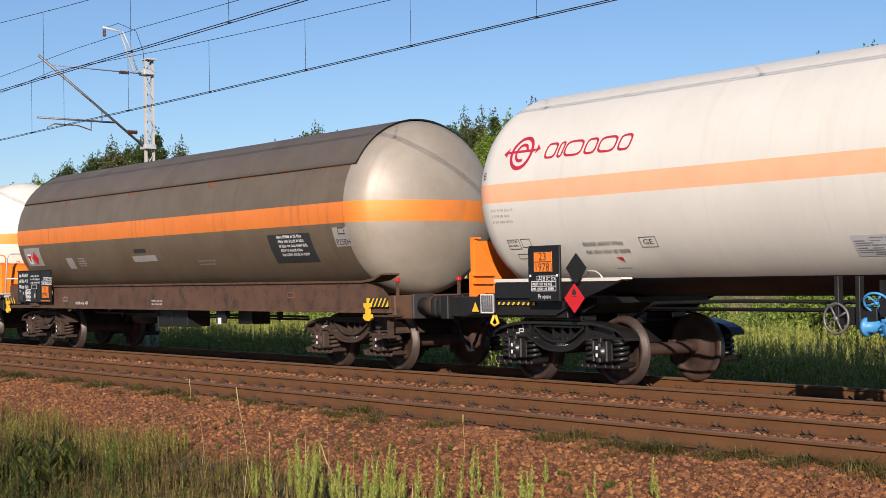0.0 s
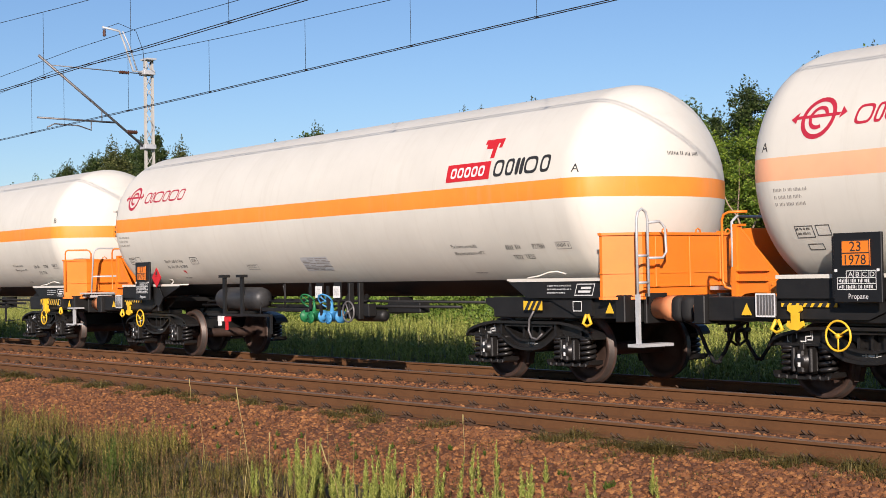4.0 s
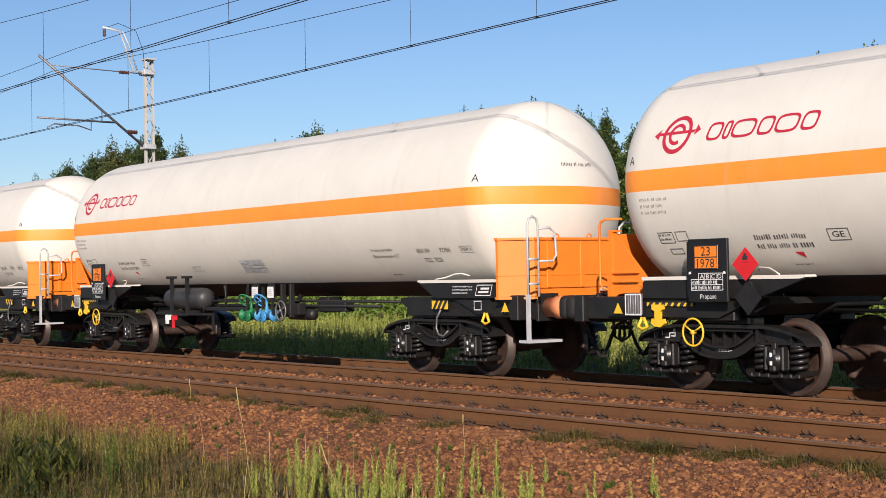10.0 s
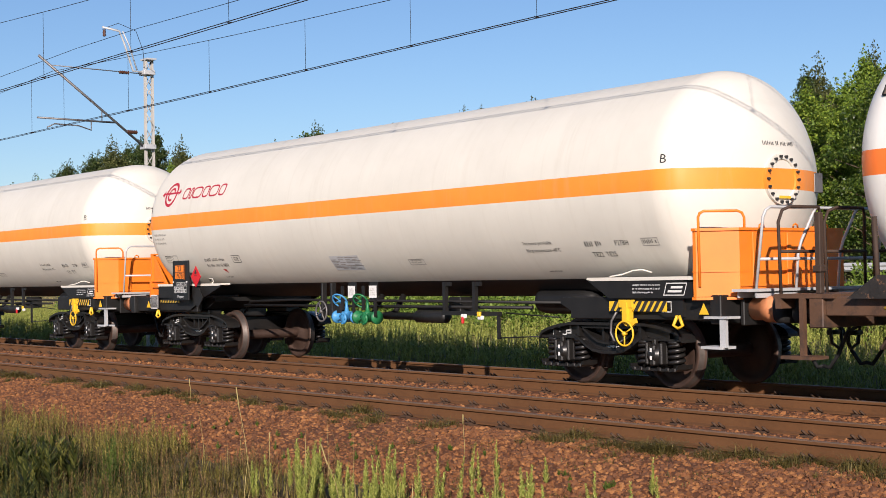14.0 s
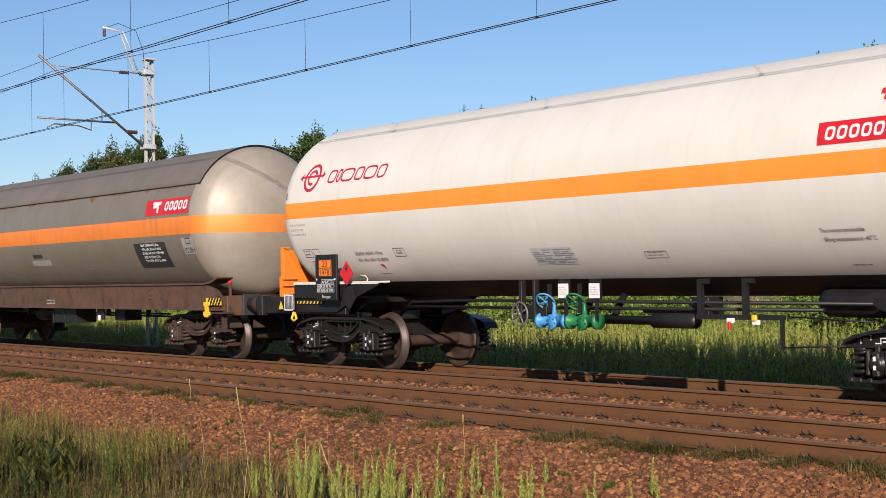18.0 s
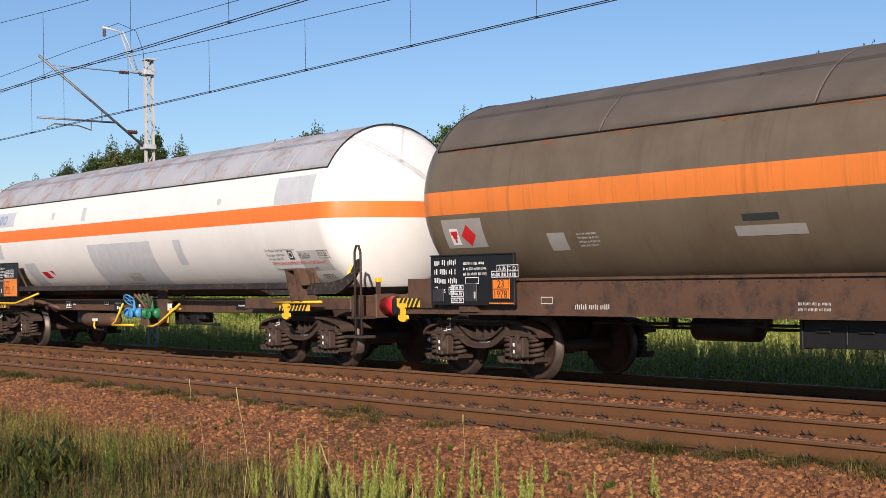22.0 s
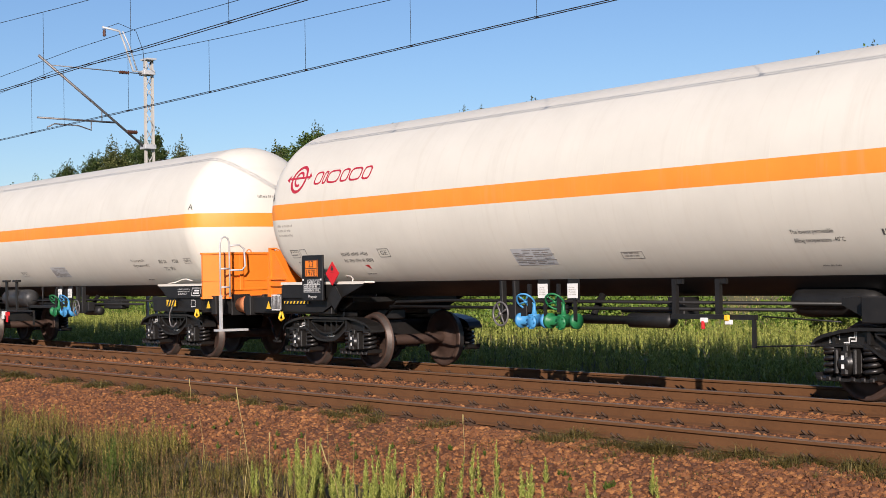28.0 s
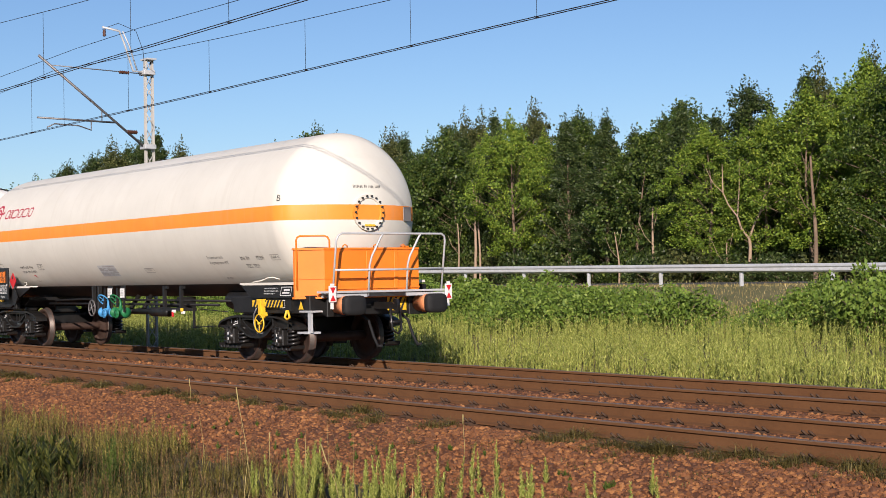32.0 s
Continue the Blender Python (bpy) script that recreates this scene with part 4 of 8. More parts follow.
def coupling(w, length):
    for x, rz in ((0.13, 180), (length + 0.13, 0)):
        c = shared("draw_hook", "draw_hook", lambda: prism(bmesh.new(), [(-0.7, 0.98), (-0.15, 0.98), (0.0, 0.94), (0.03, 1.04), (-0.02, 1.15), (-0.1, 1.16), (-0.07, 1.06), (-0.18, 1.1), (-0.7, 1.1)], -0.03, 0.03), "cast", w, pose(x, 0, 0, 0, 0, rz))
        def links():
            bm = bmesh.new()
            tube(bm, [(-0.1, -0.1, 1.0), (-0.05, -0.1, 0.62), (-0.02, 0, 0.55), (-0.05, 0.1, 0.62), (-0.1, 0.1, 1.0)], 0.022, 6)
            lathe(bm, [(-0.13, 0), (-0.13, 0.03), (0.13, 0.03), (0.13, 0)], "y", (-0.08, 0, 0.75), 10)
            return bm
        shared("coupling_link", "screw_coupling", links, "cast", c)
        for y in (-0.42, 0.42):
            shared("hose", "brake_hose", lambda: tubes(0.025, [(-0.55, 0, 0.9), (-0.3, 0, 0.78), (-0.15, 0, 0.5), (-0.02, 0, 0.34), (0.08, 0, 0.36)], n=6), "rubber", w, pose(x, y, 0, 0, 0, rz))


def hazard_plate(w, key, x, y, z, wd, h):
    """A yellow plate with slanted black bars."""
    p = shared(key, "hazard_plate", lambda: boxes((0, wd, 0, 0.006, 0, h)), "yellow", w, pose(x, y, z), "yellow plate with black diagonal bars")

    def bars():
        bm, x0 = bmesh.new(), 0.02
        while x0 + h * 0.9 < wd:
            bm.faces.new([bm.verts.new(v) for v in ((x0, -0.003, 0), (x0 + 0.066, -0.003, 0), (x0 + 0.066 + h * 0.7, -0.003, h), (x0 + h * 0.7, -0.003, h))])
            x0 += 0.11
        return bm
    shared(key + "_bars", "hazard_striping", bars, "print", p)


def yellow_hook(w, x, y=-1.36):
    shared("rope_hook", "rope_hook", lambda: prism(bmesh.new(), [(-0.1, 0.12), (0.1, 0.12), (0.1, 0.06), (0.05, 0.03), (0.05, -0.09), (0.11, -0.06), (0.13, -0.12), (0.05, -0.17), (-0.06, -0.16), (-0.12, -0.12), (-0.1, -0.06), (-0.05, -0.09), (-0.05, 0.03), (-0.1, 0.06)], -0.02, 0.02), "yellow", w, pose(x, y, 1.0))


def spoked_wheel(key, w, x, y, z, r, material, name="handbrake_wheel", tube_r=0.016, spokes=4):
    def make():
        bm = bmesh.new()
        tube(bm, [(r * math.cos(math.tau * i / 20), 0, r * math.sin(math.tau * i / 20)) for i in range(20)], tube_r, 6, True)
        for k in range(spokes):
            a = math.tau * k / spokes + 0.5
            tube(bm, [(0, 0, 0), (r * math.cos(a), 0, r * math.sin(a))], tube_r * 0.8, 5)
        lathe(bm, [(-0.03, 0), (-0.03, r * 0.17), (0.04, r * 0.17), (0.04, 0)], "y", (0, 0, 0), 10)
        return bm
    return shared(key, name, make, material, w, pose(x, y, z))


def valve(key, w, x, material):
    """A flanged angle valve with its own handwheel."""
    def body():
        bm = bmesh.new()
        lathe(bm, [(-0.34, 0), (-0.34, 0.11), (-0.29, 0.11), (-0.29, 0.065), (-0.06, 0.075), (0.05, 0.085), (0.2, 0.065), (0.2, 0.11), (0.26, 0.11), (0.26, 0)], "x", (0, 0, 0), 14)
        lathe(bm, [(-0.08, 0.06), (0.05, 0.085), (0.09, 0.085), (0.09, 0.04), (0.17, 0.025), (0.25, 0.02), (0.26, 0)], "z", (-0.03, 0, 0), 14)
        lathe(bm, [(-0.15, 0), (-0.15, 0.1), (-0.12, 0.1), (-0.12, 0.065), (0, 0.065)], "y", (0.06, 0, -0.02), 14)
        for k in range(8):
            lathe(bm, [(-0.165, 0), (-0.165, 0.014), (-0.14, 0.014)], "y", (0.06 + 0.082 * math.cos(k * 0.785), 0, -0.02 + 0.082 * math.sin(k * 0.785)), 6, False)
        return bm
    v = shared("valve_body" + material, "valve", body, material, w, pose(x, -1.22, 0.88), material + " enamelled filling valve with a handwheel")
    hw = spoked_wheel("valve_wheel" + material, v, -0.1, -0.12, 0.27, 0.14, material, "valve_handwheel", 0.015, 5)
    hw.matrix_basis = pose(-0.14, -0.06, 0.27, 42, -22, 0)
    shared("valve_pipe", "valve_pipe", lambda: tubes(0.05, [(0.03, 0.1, 0), (0.03, 0.5, 0.05), (0.03, 0.7, 0.35)]), "black", v)


def un_plate(w, x, y, z, wd=0.38, h=0.29):
    """The orange hazard number plate with its black border."""
    p = shared("un_plate", "hazard_number_plate", lambda: boxes((0, wd, 0, 0.012, 0, h), bevel=0.003), "orange", w, pose(x, y, z), "orange hazard plate with black numbers 23 and 1978")
    shared("un_border", "border", lambda: flat(outline(wd, h, 0.012), 0, -0.003, 0), "print", p)
    shared("un_bar", "bar", lambda: flat(quads((0.01, wd - 0.01, 0, 0.012)), 0, -0.0035, h / 2 - 0.006), "print", p)
    shared("un_top", "number_print", lambda: flat(letters("23", 0.155, 0.15), wd / 2 - 0.075, -0.0038, h / 2 + 0.02), "print", p)
    shared("un_low", "number_print", lambda: flat(letters("1978", 0.155, 0.28), wd / 2 - 0.14, -0.0038, 0.02), "print", p)
    return p


def diamond(w, key, x, y, z, r, material, label="", flame=True):
    d = shared(key, "hazard_diamond", lambda: prism(bmesh.new(), [(-r, 0), (0, -r), (r, 0), (0, r)], -0.008, 0.004), material, w, pose(x, y, z), label)
    if flame:
        shared(key + "_flame", "flame_sign", lambda: flat(quads((-0.04 * r / 0.2, 0.04 * r / 0.2, 0.05 * r / 0.2, 0.1 * r / 0.2), (-0.02, 0.02, 0.1 * r / 0.2, 0.13 * r / 0.2), (-0.05, 0.05, 0.02, 0.028)), 0, -0.0095, 0), "print", d)
    return d


def roundel(r):
    """Two rings and a bar: a brand's badge as plain shapes."""
    bm = bmesh.new()
    def ring(r0, r1, a0=0, a1=360, cx=0.0):
        n = 28
        for i in range(n):
            a, b = radians(a0 + (a1 - a0) * i / n), radians(a0 + (a1 - a0) * (i + 1) / n)
            bm.faces.new([bm.verts.new((cx + q * math.cos(t) * 0.92 + 0.1 * q * math.sin(t), 0, q * math.sin(t))) for q, t in ((r0, a), (r1, a), (r1, b), (r0, b))])
    ring(0.78 * r, r)
    ring(0.38 * r, 0.56 * r, 0, 300)
    for pts in (((-1.2, 0), (1.1, 0), (1.2, 0.15), (-1.1, 0.15)), ((-1.5, 0.02), (-1.2, -0.2), (-1.08, 0.36)), ((1.12, -0.14), (1.5, 0.12), (1.24, 0.42))):
        bm.faces.new([bm.verts.new((x * r, 0, z * r)) for x, z in pts])
    bmesh.ops.recalc_face_normals(bm, faces=bm.faces)
    for f in bm.faces:
        if f.normal.y > 0:
            f.normal_flip()
    return bm


def open_block(w, h, t, slant=0.15):
    """One slanted rounded ring of a brand's word."""
    bm, n = bmesh.new(), 20
    def ring(a, b):
        out = []
        for k in range(n):
            c, d = math.cos(math.tau * k / n), math.sin(math.tau * k / n)
            x, z = w / 2 + a * math.copysign(abs(c) ** 0.6, c), h / 2 + b * math.copysign(abs(d) ** 0.6, d)
            out.append(bm.verts.new((x + slant * z, 0, z)))
        return out
    o, i = ring(w / 2, h / 2), ring(w / 2 - t, h / 2 - t)
    for k in range(n):
        bm.faces.new((o[k], o[(k + 1) % n], i[(k + 1) % n], i[k]))
    return bm


def hollow_word(key, parent, x, z, widths, h, t, material, slant=0.15, lift=0.004, pitch=1.22):
    """A brand's word as a row of open blocks, each a piece of its own."""
    for k, w in enumerate(widths):
        shared("%s%d" % (key, k), "wordmark_block", lambda: wrapped(open_block(w, h, t, slant), x, z, lift), material, parent)
        x += w * pitch


def frame_ring(w, key, x, z, wd, h, material="grey_ink", t=0.01):
    return shared(key, "stencil_border", lambda: wrapped(outline(wd, h, t), x, z), material, w)

# ---- white pressure-gas wagon ----
def flange_door(w, x, r=0.27, paint="tank_white", bolt="print"):
    """A bolted manhole on the rear dome."""
    d = shared("manhole" + paint, "manhole_cover", lambda: lathe(bmesh.new(), [(-0.12, r), (0.05, r), (0.05, r - 0.07), (0.03, r - 0.08), (0.03, 0)], "x", (x, 0, TANK_Z), 36, False), paint, w, None, "bolted round manhole cover")
    for k in range(18):
        a = math.tau * k / 18
        shared("manhole_bolt" + paint, "bolt", lambda: lathe(bmesh.new(), [(0, 0.019), (0.035, 0.019), (0.035, 0)], "x", (0, 0, 0), 6, False), bolt, d, pose(x + 0.05, (r - 0.035) * math.cos(a), TANK_Z + (r - 0.035) * math.sin(a)))


GAS_ENDS = (2.05, 15.98, 0.92)


def gas_wagon(x0, kind, paint="tank_white", fuel_mark=False, tail=False, dropped=False):
    """kind B: hand brake, railed platform and manhole at the rear; A: air reservoir, ladder and plain rear."""
    L = 17.63
    w = tagged(new("tank_wagon"), "white gas tank wagon, " + ("pale faded" if paint == "tank_faded" else "orange") + " stripe" + (", rear ladder" if kind == "A" else ", railed rear platform") + (", red tail plates" if tail else ""), "tank wagon", "wagons of the train")
    WAGONS.append((w, x0))
    e = kind == "A"
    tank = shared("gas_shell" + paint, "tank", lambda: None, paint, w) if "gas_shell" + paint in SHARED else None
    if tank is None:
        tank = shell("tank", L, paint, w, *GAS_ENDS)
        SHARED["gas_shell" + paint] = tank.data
    for x in (4.8, 6.15, 7.6, 8.8, 10.35, 13.15):
        shared("gas_seam" + paint, "weld_seam", lambda: lathe(bmesh.new(), [(-0.008, TANK_R - 0.0015), (-0.003, TANK_R + 0.001), (0.003, TANK_R + 0.001), (0.008, TANK_R - 0.0015)], "x", (0, 0, TANK_Z), 96), paint, w, pose(x, 0, 0))
    # saddles: a pale top strip over a black skirt, at both ends and on both sides
    for rx, rz in ((0, 0), (L, 180)):
        for y, flip in ((-1, 0), (1, 0)):
            m = pose(rx, 0, 0, 0, 0, rz)
            k = "saddle%d_%d" % (y + 1, rz)
            tip = 4.6 if rz == 0 else L - 14.68
            def skirt(y=y, s0=1.95 if rz == 0 else 0.9, tip=tip):
                bm = bmesh.new()
                prism(bm, [(s0, 1.2), (tip - 0.75 if s0 > 1 else tip - 0.42, 1.2), (tip, 1.44), (2.0, 1.44), (s0, 1.4)], y * 1.32, y * 1.38)
                prism(bm, [(1.25, 0.96), (tip - 1.4, 0.96), (tip - 0.8, 1.2), (1.25, 1.2)], y * 1.28, y * 1.33)
                return bm
            s = shared(k, "saddle_skirt", skirt, "black", w, m)
            shared(k + "_strip", "saddle_strip", lambda y=y, tip=tip, s0=1.95 if rz == 0 else 0.95: prism(bmesh.new(), [(s0, 1.43), (tip - 0.1, 1.43), (tip, 1.45), (tip - 0.02, 1.475), (s0, 1.475)], y * 1.2, y * 1.395), "cream", s)
            shared(k + "_hose", "drain_pipe", lambda y=y, tip=tip: tubes(0.011, [(tip - 0.95, y * 1.1, 1.53), (tip - 0.86, y * 1.19, 1.57), (tip - 0.7, y * 1.2, 1.56), (tip - 0.55, y * 1.26, 1.51), (tip - 0.42, y * 1.36, 1.485)], n=6), "cream", s)
        shared("headstock", "headstock", lambda: boxes((0.6, 0.78, -1.35, 1.35, 0.88, 1.24), (0.78, 3.4, -1.28, -1.16, 0.92, 1.22), (0.78, 3.4, 1.16, 1.28, 0.92, 1.22), (0.78, 3.4, -0.35, 0.35, 0.98, 1.25), bevel=0.012), "black", w, pose(rx, 0, 0, 0, 0, rz))
        shared("bolster_beam", "bolster_beam", lambda: prism(bmesh.new(), [(2.4, 0.98), (3.5, 0.98), (3.8, 1.12), (3.8, 1.2), (2.4, 1.2)], -1.1, 1.1), "black", w, pose(rx, 0, 0, 0, 0, rz))
    bogie(w, 3.03, "cast", key="gas")
    bogie(w, 14.82, "cast", key="gas")
    buffers(w, L, "collar")
    coupling(w, L)
    # end guards: a ribbed orange box at one side of each end, a gusset at the other
    for rx, rz in ((L, 0), (0, 180)):
        m = pose(rx, 0, 0, 0, 0, rz)
        mg = pose(rx, 0, -0.02, 0, 0, rz)
        def case():
            bm = bmesh.new()
            # rear wall, near side panel with a chamfer
            prism_pts = [(-0.93, -1.47), (-0.88, -1.47), (-0.5, -1.1), (-0.5, 0.92), (-0.56, 0.92), (-0.56, -1.08), (-0.9, -1.41), (-0.93, -1.41)]
            a = [bm.verts.new((x, y, 1.24)) for x, y in prism_pts]
            b = [bm.verts.new((x, y, 2.07)) for x, y in prism_pts]
            bm.faces.new(a[::-1]), bm.faces.new(b)
            for i in range(8):
                j = (i + 1) % 8
                bm.faces.new((a[i], a[j], b[j], b[i]))
            bmesh.ops.recalc_face_normals(bm, faces=bm.faces)
            return bm
        g = shared("guard_box" + str(rz), "end_guard", case if rz == 0 else lambda: boxes((-1.1, -1.05, -1.2, 1.02, 1.22, 2.08), bevel=0.006), "orange", w, mg, "ribbed orange steel end guard")
        if rz == 0:
            for y in (-0.85, -0.2, 0.4):
                shared("guard_rib", "rib", lambda: boxes((-0.5, -0.465, -0.04, 0.04, 1.36, 2.03), bevel=0.006), "orange", g, pose(0, y, 0))
                shared("guard_lug", "lifting_lug", lambda: tubes(0.012, [(-0.53, -0.05, 2.06), (-0.53, -0.04, 2.12), (-0.53, 0.0, 2.14), (-0.53, 0.04, 2.12), (-0.53, 0.05, 2.06)], n=5), "orange", g, pose(0, y + 0.2, 0))
        def lips():
            bm = bmesh.new()
            for z0, z1, out in ((2.05, 2.085, 0.02), (1.2, 1.235, 0.018), (1.54, 1.555, 0.008)):
                for (ax, ay), (bx, by) in (((-0.93, -1.475), (-0.88, -1.475)), ((-0.88, -1.475), (-0.5, -1.105)), ((-0.5, -1.105), (-0.5, 0.92))):
                    n = Vector((by - ay, ax - bx)).normalized() * (out + 0.003)
                    low = [bm.verts.new((x, y, z0)) for x, y in ((ax, ay), (bx, by), (bx + n.x, by + n.y), (ax + n.x, ay + n.y))]
                    top = [bm.verts.new((v.co.x, v.co.y, z1)) for v in low]
                    bm.faces.new(low[::-1]), bm.faces.new(top)
                    for q in range(4):
                        bm.faces.new((low[q], low[(q + 1) % 4], top[(q + 1) % 4], top[q]))
            box(bm, -0.5, -0.475, -1.1, 0.92, 1.36, 1.39)
            return bm
        if rz == 0:
            shared("guard_lip", "rim", lips, "orange", g)
        def gusset():
            bm = bmesh.new()
            prism(bm, [(-1.04, 1.2), (-1.07, 1.2), (-1.2, 1.27), (-1.36, 1.285), (-1.8, 1.28), (-1.8, 1.42), (-1.7, 1.5), (-1.15, 2.06), (-1.1, 2.12), (-1.04, 2.12)], 1.03, 1.07)
            box(bm, -1.58, -1.06, 1.06, 1.12, 1.425, 1.445)
            box(bm, -1.6, -1.06, 1.06, 1.12, 1.545, 1.565)
            box(bm, -1.1, -1.04, 1.0, 1.1, 1.6, 2.12)
            box(bm, -1.1, -1.03, 1.0, 1.125, 1.18, 1.6)
            box(bm, -1.16, -1.03, 0.98, 1.09, 2.105, 2.13)
            box(bm, -1.82, -1.6, 1.065, 1.1, 1.27, 1.42, 0.006)
            for bx, bz in ((-1.77, 1.31), (-1.66, 1.31), (-1.77, 1.38), (-1.66, 1.38)):
                lathe(bm, [(1.1, 0.014), (1.115, 0.014), (1.118, 0)], "y", (bx, 0, bz), 6, False)
            return bm
        shared("guard_gusset", "side_gusset", gusset, "orange", g)
        if rz == 180 and e:
            shared("front_handle", "grab_rail", lambda: tubes(0.017, [(-1.06, 1.1, 1.32), (-0.93, 1.12, 1.35), (-0.9, 1.13, 1.42), (-0.9, 1.13, 2.18), (-0.93, 1.13, 2.25), (-1.0, 1.12, 2.28), (-1.2, 1.0, 2.28)]), "orange", g)
        if rz == 0 and not e:
            shared("hand_bow", "grab_rail", lambda: tubes(0.017, [(-0.84, -1.45, 1.36), (-0.84, -1.46, 2.22), (-0.82, -1.45, 2.27), (-0.78, -1.42, 2.295), (-0.56, -1.06, 2.295), (-0.53, -1.01, 2.27), (-0.52, -0.98, 2.21), (-0.52, -0.98, 2.05)]), "orange", g)
        shared("warning_sign", "warning_sign", lambda: prism(bmesh.new(), [(-0.94, 1.0), (-0.78, 1.0), (-0.86, 1.14)], -1.372, -1.366), "yellow", w, m)
        # steps under the corner
        if rz == 180 or not e:
            shared("corner_step", "corner_step", lambda: boxes((-0.8, -0.42, -1.44, -1.2, 0.95, 0.98), (-0.84, -0.5, -1.46, -1.2, 0.58, 0.615), (-0.56, -0.46, -1.42, -1.38, 0.6, 0.95)), "galv", w, m)
    # rear fittings
    if not e:
        shared("platform", "platform", lambda: boxes((L - 0.48, L - 0.2, -1.28, 1.3, 1.275, 1.31), (L - 0.22, L - 0.2, -1.15, -0.42, 1.2, 1.255), (L - 0.22, L - 0.2, 0.42, 1.3, 1.2, 1.255), (L - 0.46, L - 0.44, -1.2, 1.2, 1.2, 1.275)), "galv", w, None, "galvanised grating platform")
        a, b = -1.1, 1.24
        shared("platform_rail", "platform_railing", lambda: tubes(0.019, [(L - 0.26, a, 1.22), (L - 0.12, a, 2.18), (L - 0.1, a + 0.03, 2.26), (L - 0.09, a + 0.1, 2.3), (L - 0.09, b - 0.1, 2.3), (L - 0.1, b - 0.03, 2.26), (L - 0.12, b, 2.18), (L - 0.26, b, 1.22)],
               [(L - 0.19, a, 1.67), (L - 0.19, b, 1.67)], *[[(L - 0.25, q, 1.22), (L - 0.2, q, 1.75), (L - 0.16, q + 0.02, 1.9), (L - 0.1, q + 0.18, 2.24), (L - 0.09, q + 0.22, 2.3)] for q in (-0.36, 0.46)]), "galv", w, None, "galvanised tube railing")
        flange_door(w, 16.87, 0.33)
        shared("cover_label", "cover_label", lambda: boxes((16.945, 16.95, -0.11, 0.11, 2.45, 2.485)), "yellow", w)
        shared("rear_gauge", "gauge_plate", lambda: boxes((16.6, 16.68, 0.93, 1.1, 2.56, 2.82), bevel=0.006), "steel", w)
        spoked_wheel("brake_yellow", w, 15.42, -1.42, 0.74, 0.16, "yellow", "handbrake_wheel", 0.014, 3)
        shared("brake_stalk", "brake_spindle", lambda: boxes((15.38, 15.46, -1.42, -1.34, 0.9, 1.15), (15.3, 15.54, -1.4, -1.34, 1.08, 1.18)), "yellow", w)
        shared("dome_letter_B", "stencil_letter", lambda: wrapped(letters("B", 0.17), 16.16, 2.92, ends=GAS_ENDS), "print", w)
    else:
        x = L - 0.28
        shared("ladder", "ladder", lambda: tubes(0.018, [(x, -1.42, 1.22), (x, -1.42, 2.22), (x, -1.39, 2.32), (x, -1.32, 2.36), (x, -1.25, 2.32), (x, -1.22, 2.22), (x, -1.22, 1.22)],
               [(x, -1.22, 2.18), (x, -1.0, 2.2), (x, -0.9, 2.12), (x, -0.88, 1.8), (x, -0.95, 1.72), (x, -1.22, 1.72)], *[[(x, -1.42, z), (x, -1.22, z)] for z in (1.4, 1.75)]), "galv", w, None, "galvanised tube ladder")
        shared("ladder_step", "corner_step", lambda: boxes((x - 0.1, x + 0.12, -1.52, -0.9, 0.57, 0.61), (x - 0.03, x + 0.03, -1.44, -1.4, 0.6, 1.25)), "galv", w)
        shared("half_platform", "platform", lambda: boxes((L - 0.42, L - 0.04, 0.1, 1.42, 1.28, 1.33)), "galv", w)
        shared("half_rail", "platform_railing", lambda: tubes(0.02, [(L - 0.1, 0.2, 1.33), (L - 0.1, 0.2, 2.2), (L - 0.1, 0.3, 2.27), (L - 0.1, 1.3, 2.27), (L - 0.1, 1.4, 2.15), (L - 0.1, 1.4, 1.33)], [(L - 0.1, 0.2, 1.8), (L - 0.1, 1.4, 1.8)]), "galv", w)
        shared("dome_letter_A", "stencil_letter", lambda: wrapped(letters("A", 0.17), 16.16, 2.92, ends=GAS_ENDS), "print", w)
        spoked_wheel("brake_yellow_front", w, 2.85, -1.42, 0.78, 0.17, "yellow", "handbrake_wheel", 0.014, 3)
    shared("front_letter" + kind, "stencil_letter", lambda: wrapped(letters("A" if e else "B", 0.17), 1.83, 2.92, ends=GAS_ENDS), "print", w)
    hazard_plate(w, "hazard_rear" + kind, 15.0 if e else 15.08, -1.36, 1.03, 0.4 if e else 1.05, 0.13)
    hazard_plate(w, "hazard_front", 2.0, -1.36, 1.1, 0.8, 0.045)
    shared("hazard_end_gas", "hazard_plate", lambda: boxes((L - 0.598, L - 0.592, 0.28, 0.7, 0.94, 1.2)), "yellow", w, None, "yellow plate with black diagonal bars")
    def end_bars():
        bm = bmesh.new()
        for k in range(4):
            y0 = 0.2 + 0.115 * k
            pts = [(y0 + 0.14, 1.2), (y0 + 0.2, 1.2), (y0 + 0.06, 0.94), (y0, 0.94)]
            bm.faces.new([bm.verts.new((L - 0.588, min(0.7, max(0.28, y)), z)) for y, z in pts])
        return bm
    shared("hazard_end_bars", "hazard_striping", end_bars, "print", w)
    yellow_hook(w, 15.46 if not e else 2.2)
    shared("rear_hose", "brake_hose", lambda: tubes(0.016, [(15.2, -1.34, 1.02), (15.1, -1.34, 0.9), (15.08, -1.34, 0.74), (15.14, -1.34, 0.64), (15.26, -1.34, 0.62), (15.36, -1.33, 0.7)], n=6), "steel", w)
    shared("tow_eye", "towing_eye", lambda: tubes(0.022, [(16.35, -1.4, 0.98), (16.28, -1.4, 0.86), (16.36, -1.4, 0.82), (16.44, -1.4, 0.86), (16.38, -1.4, 0.98)]), "yellow", w)
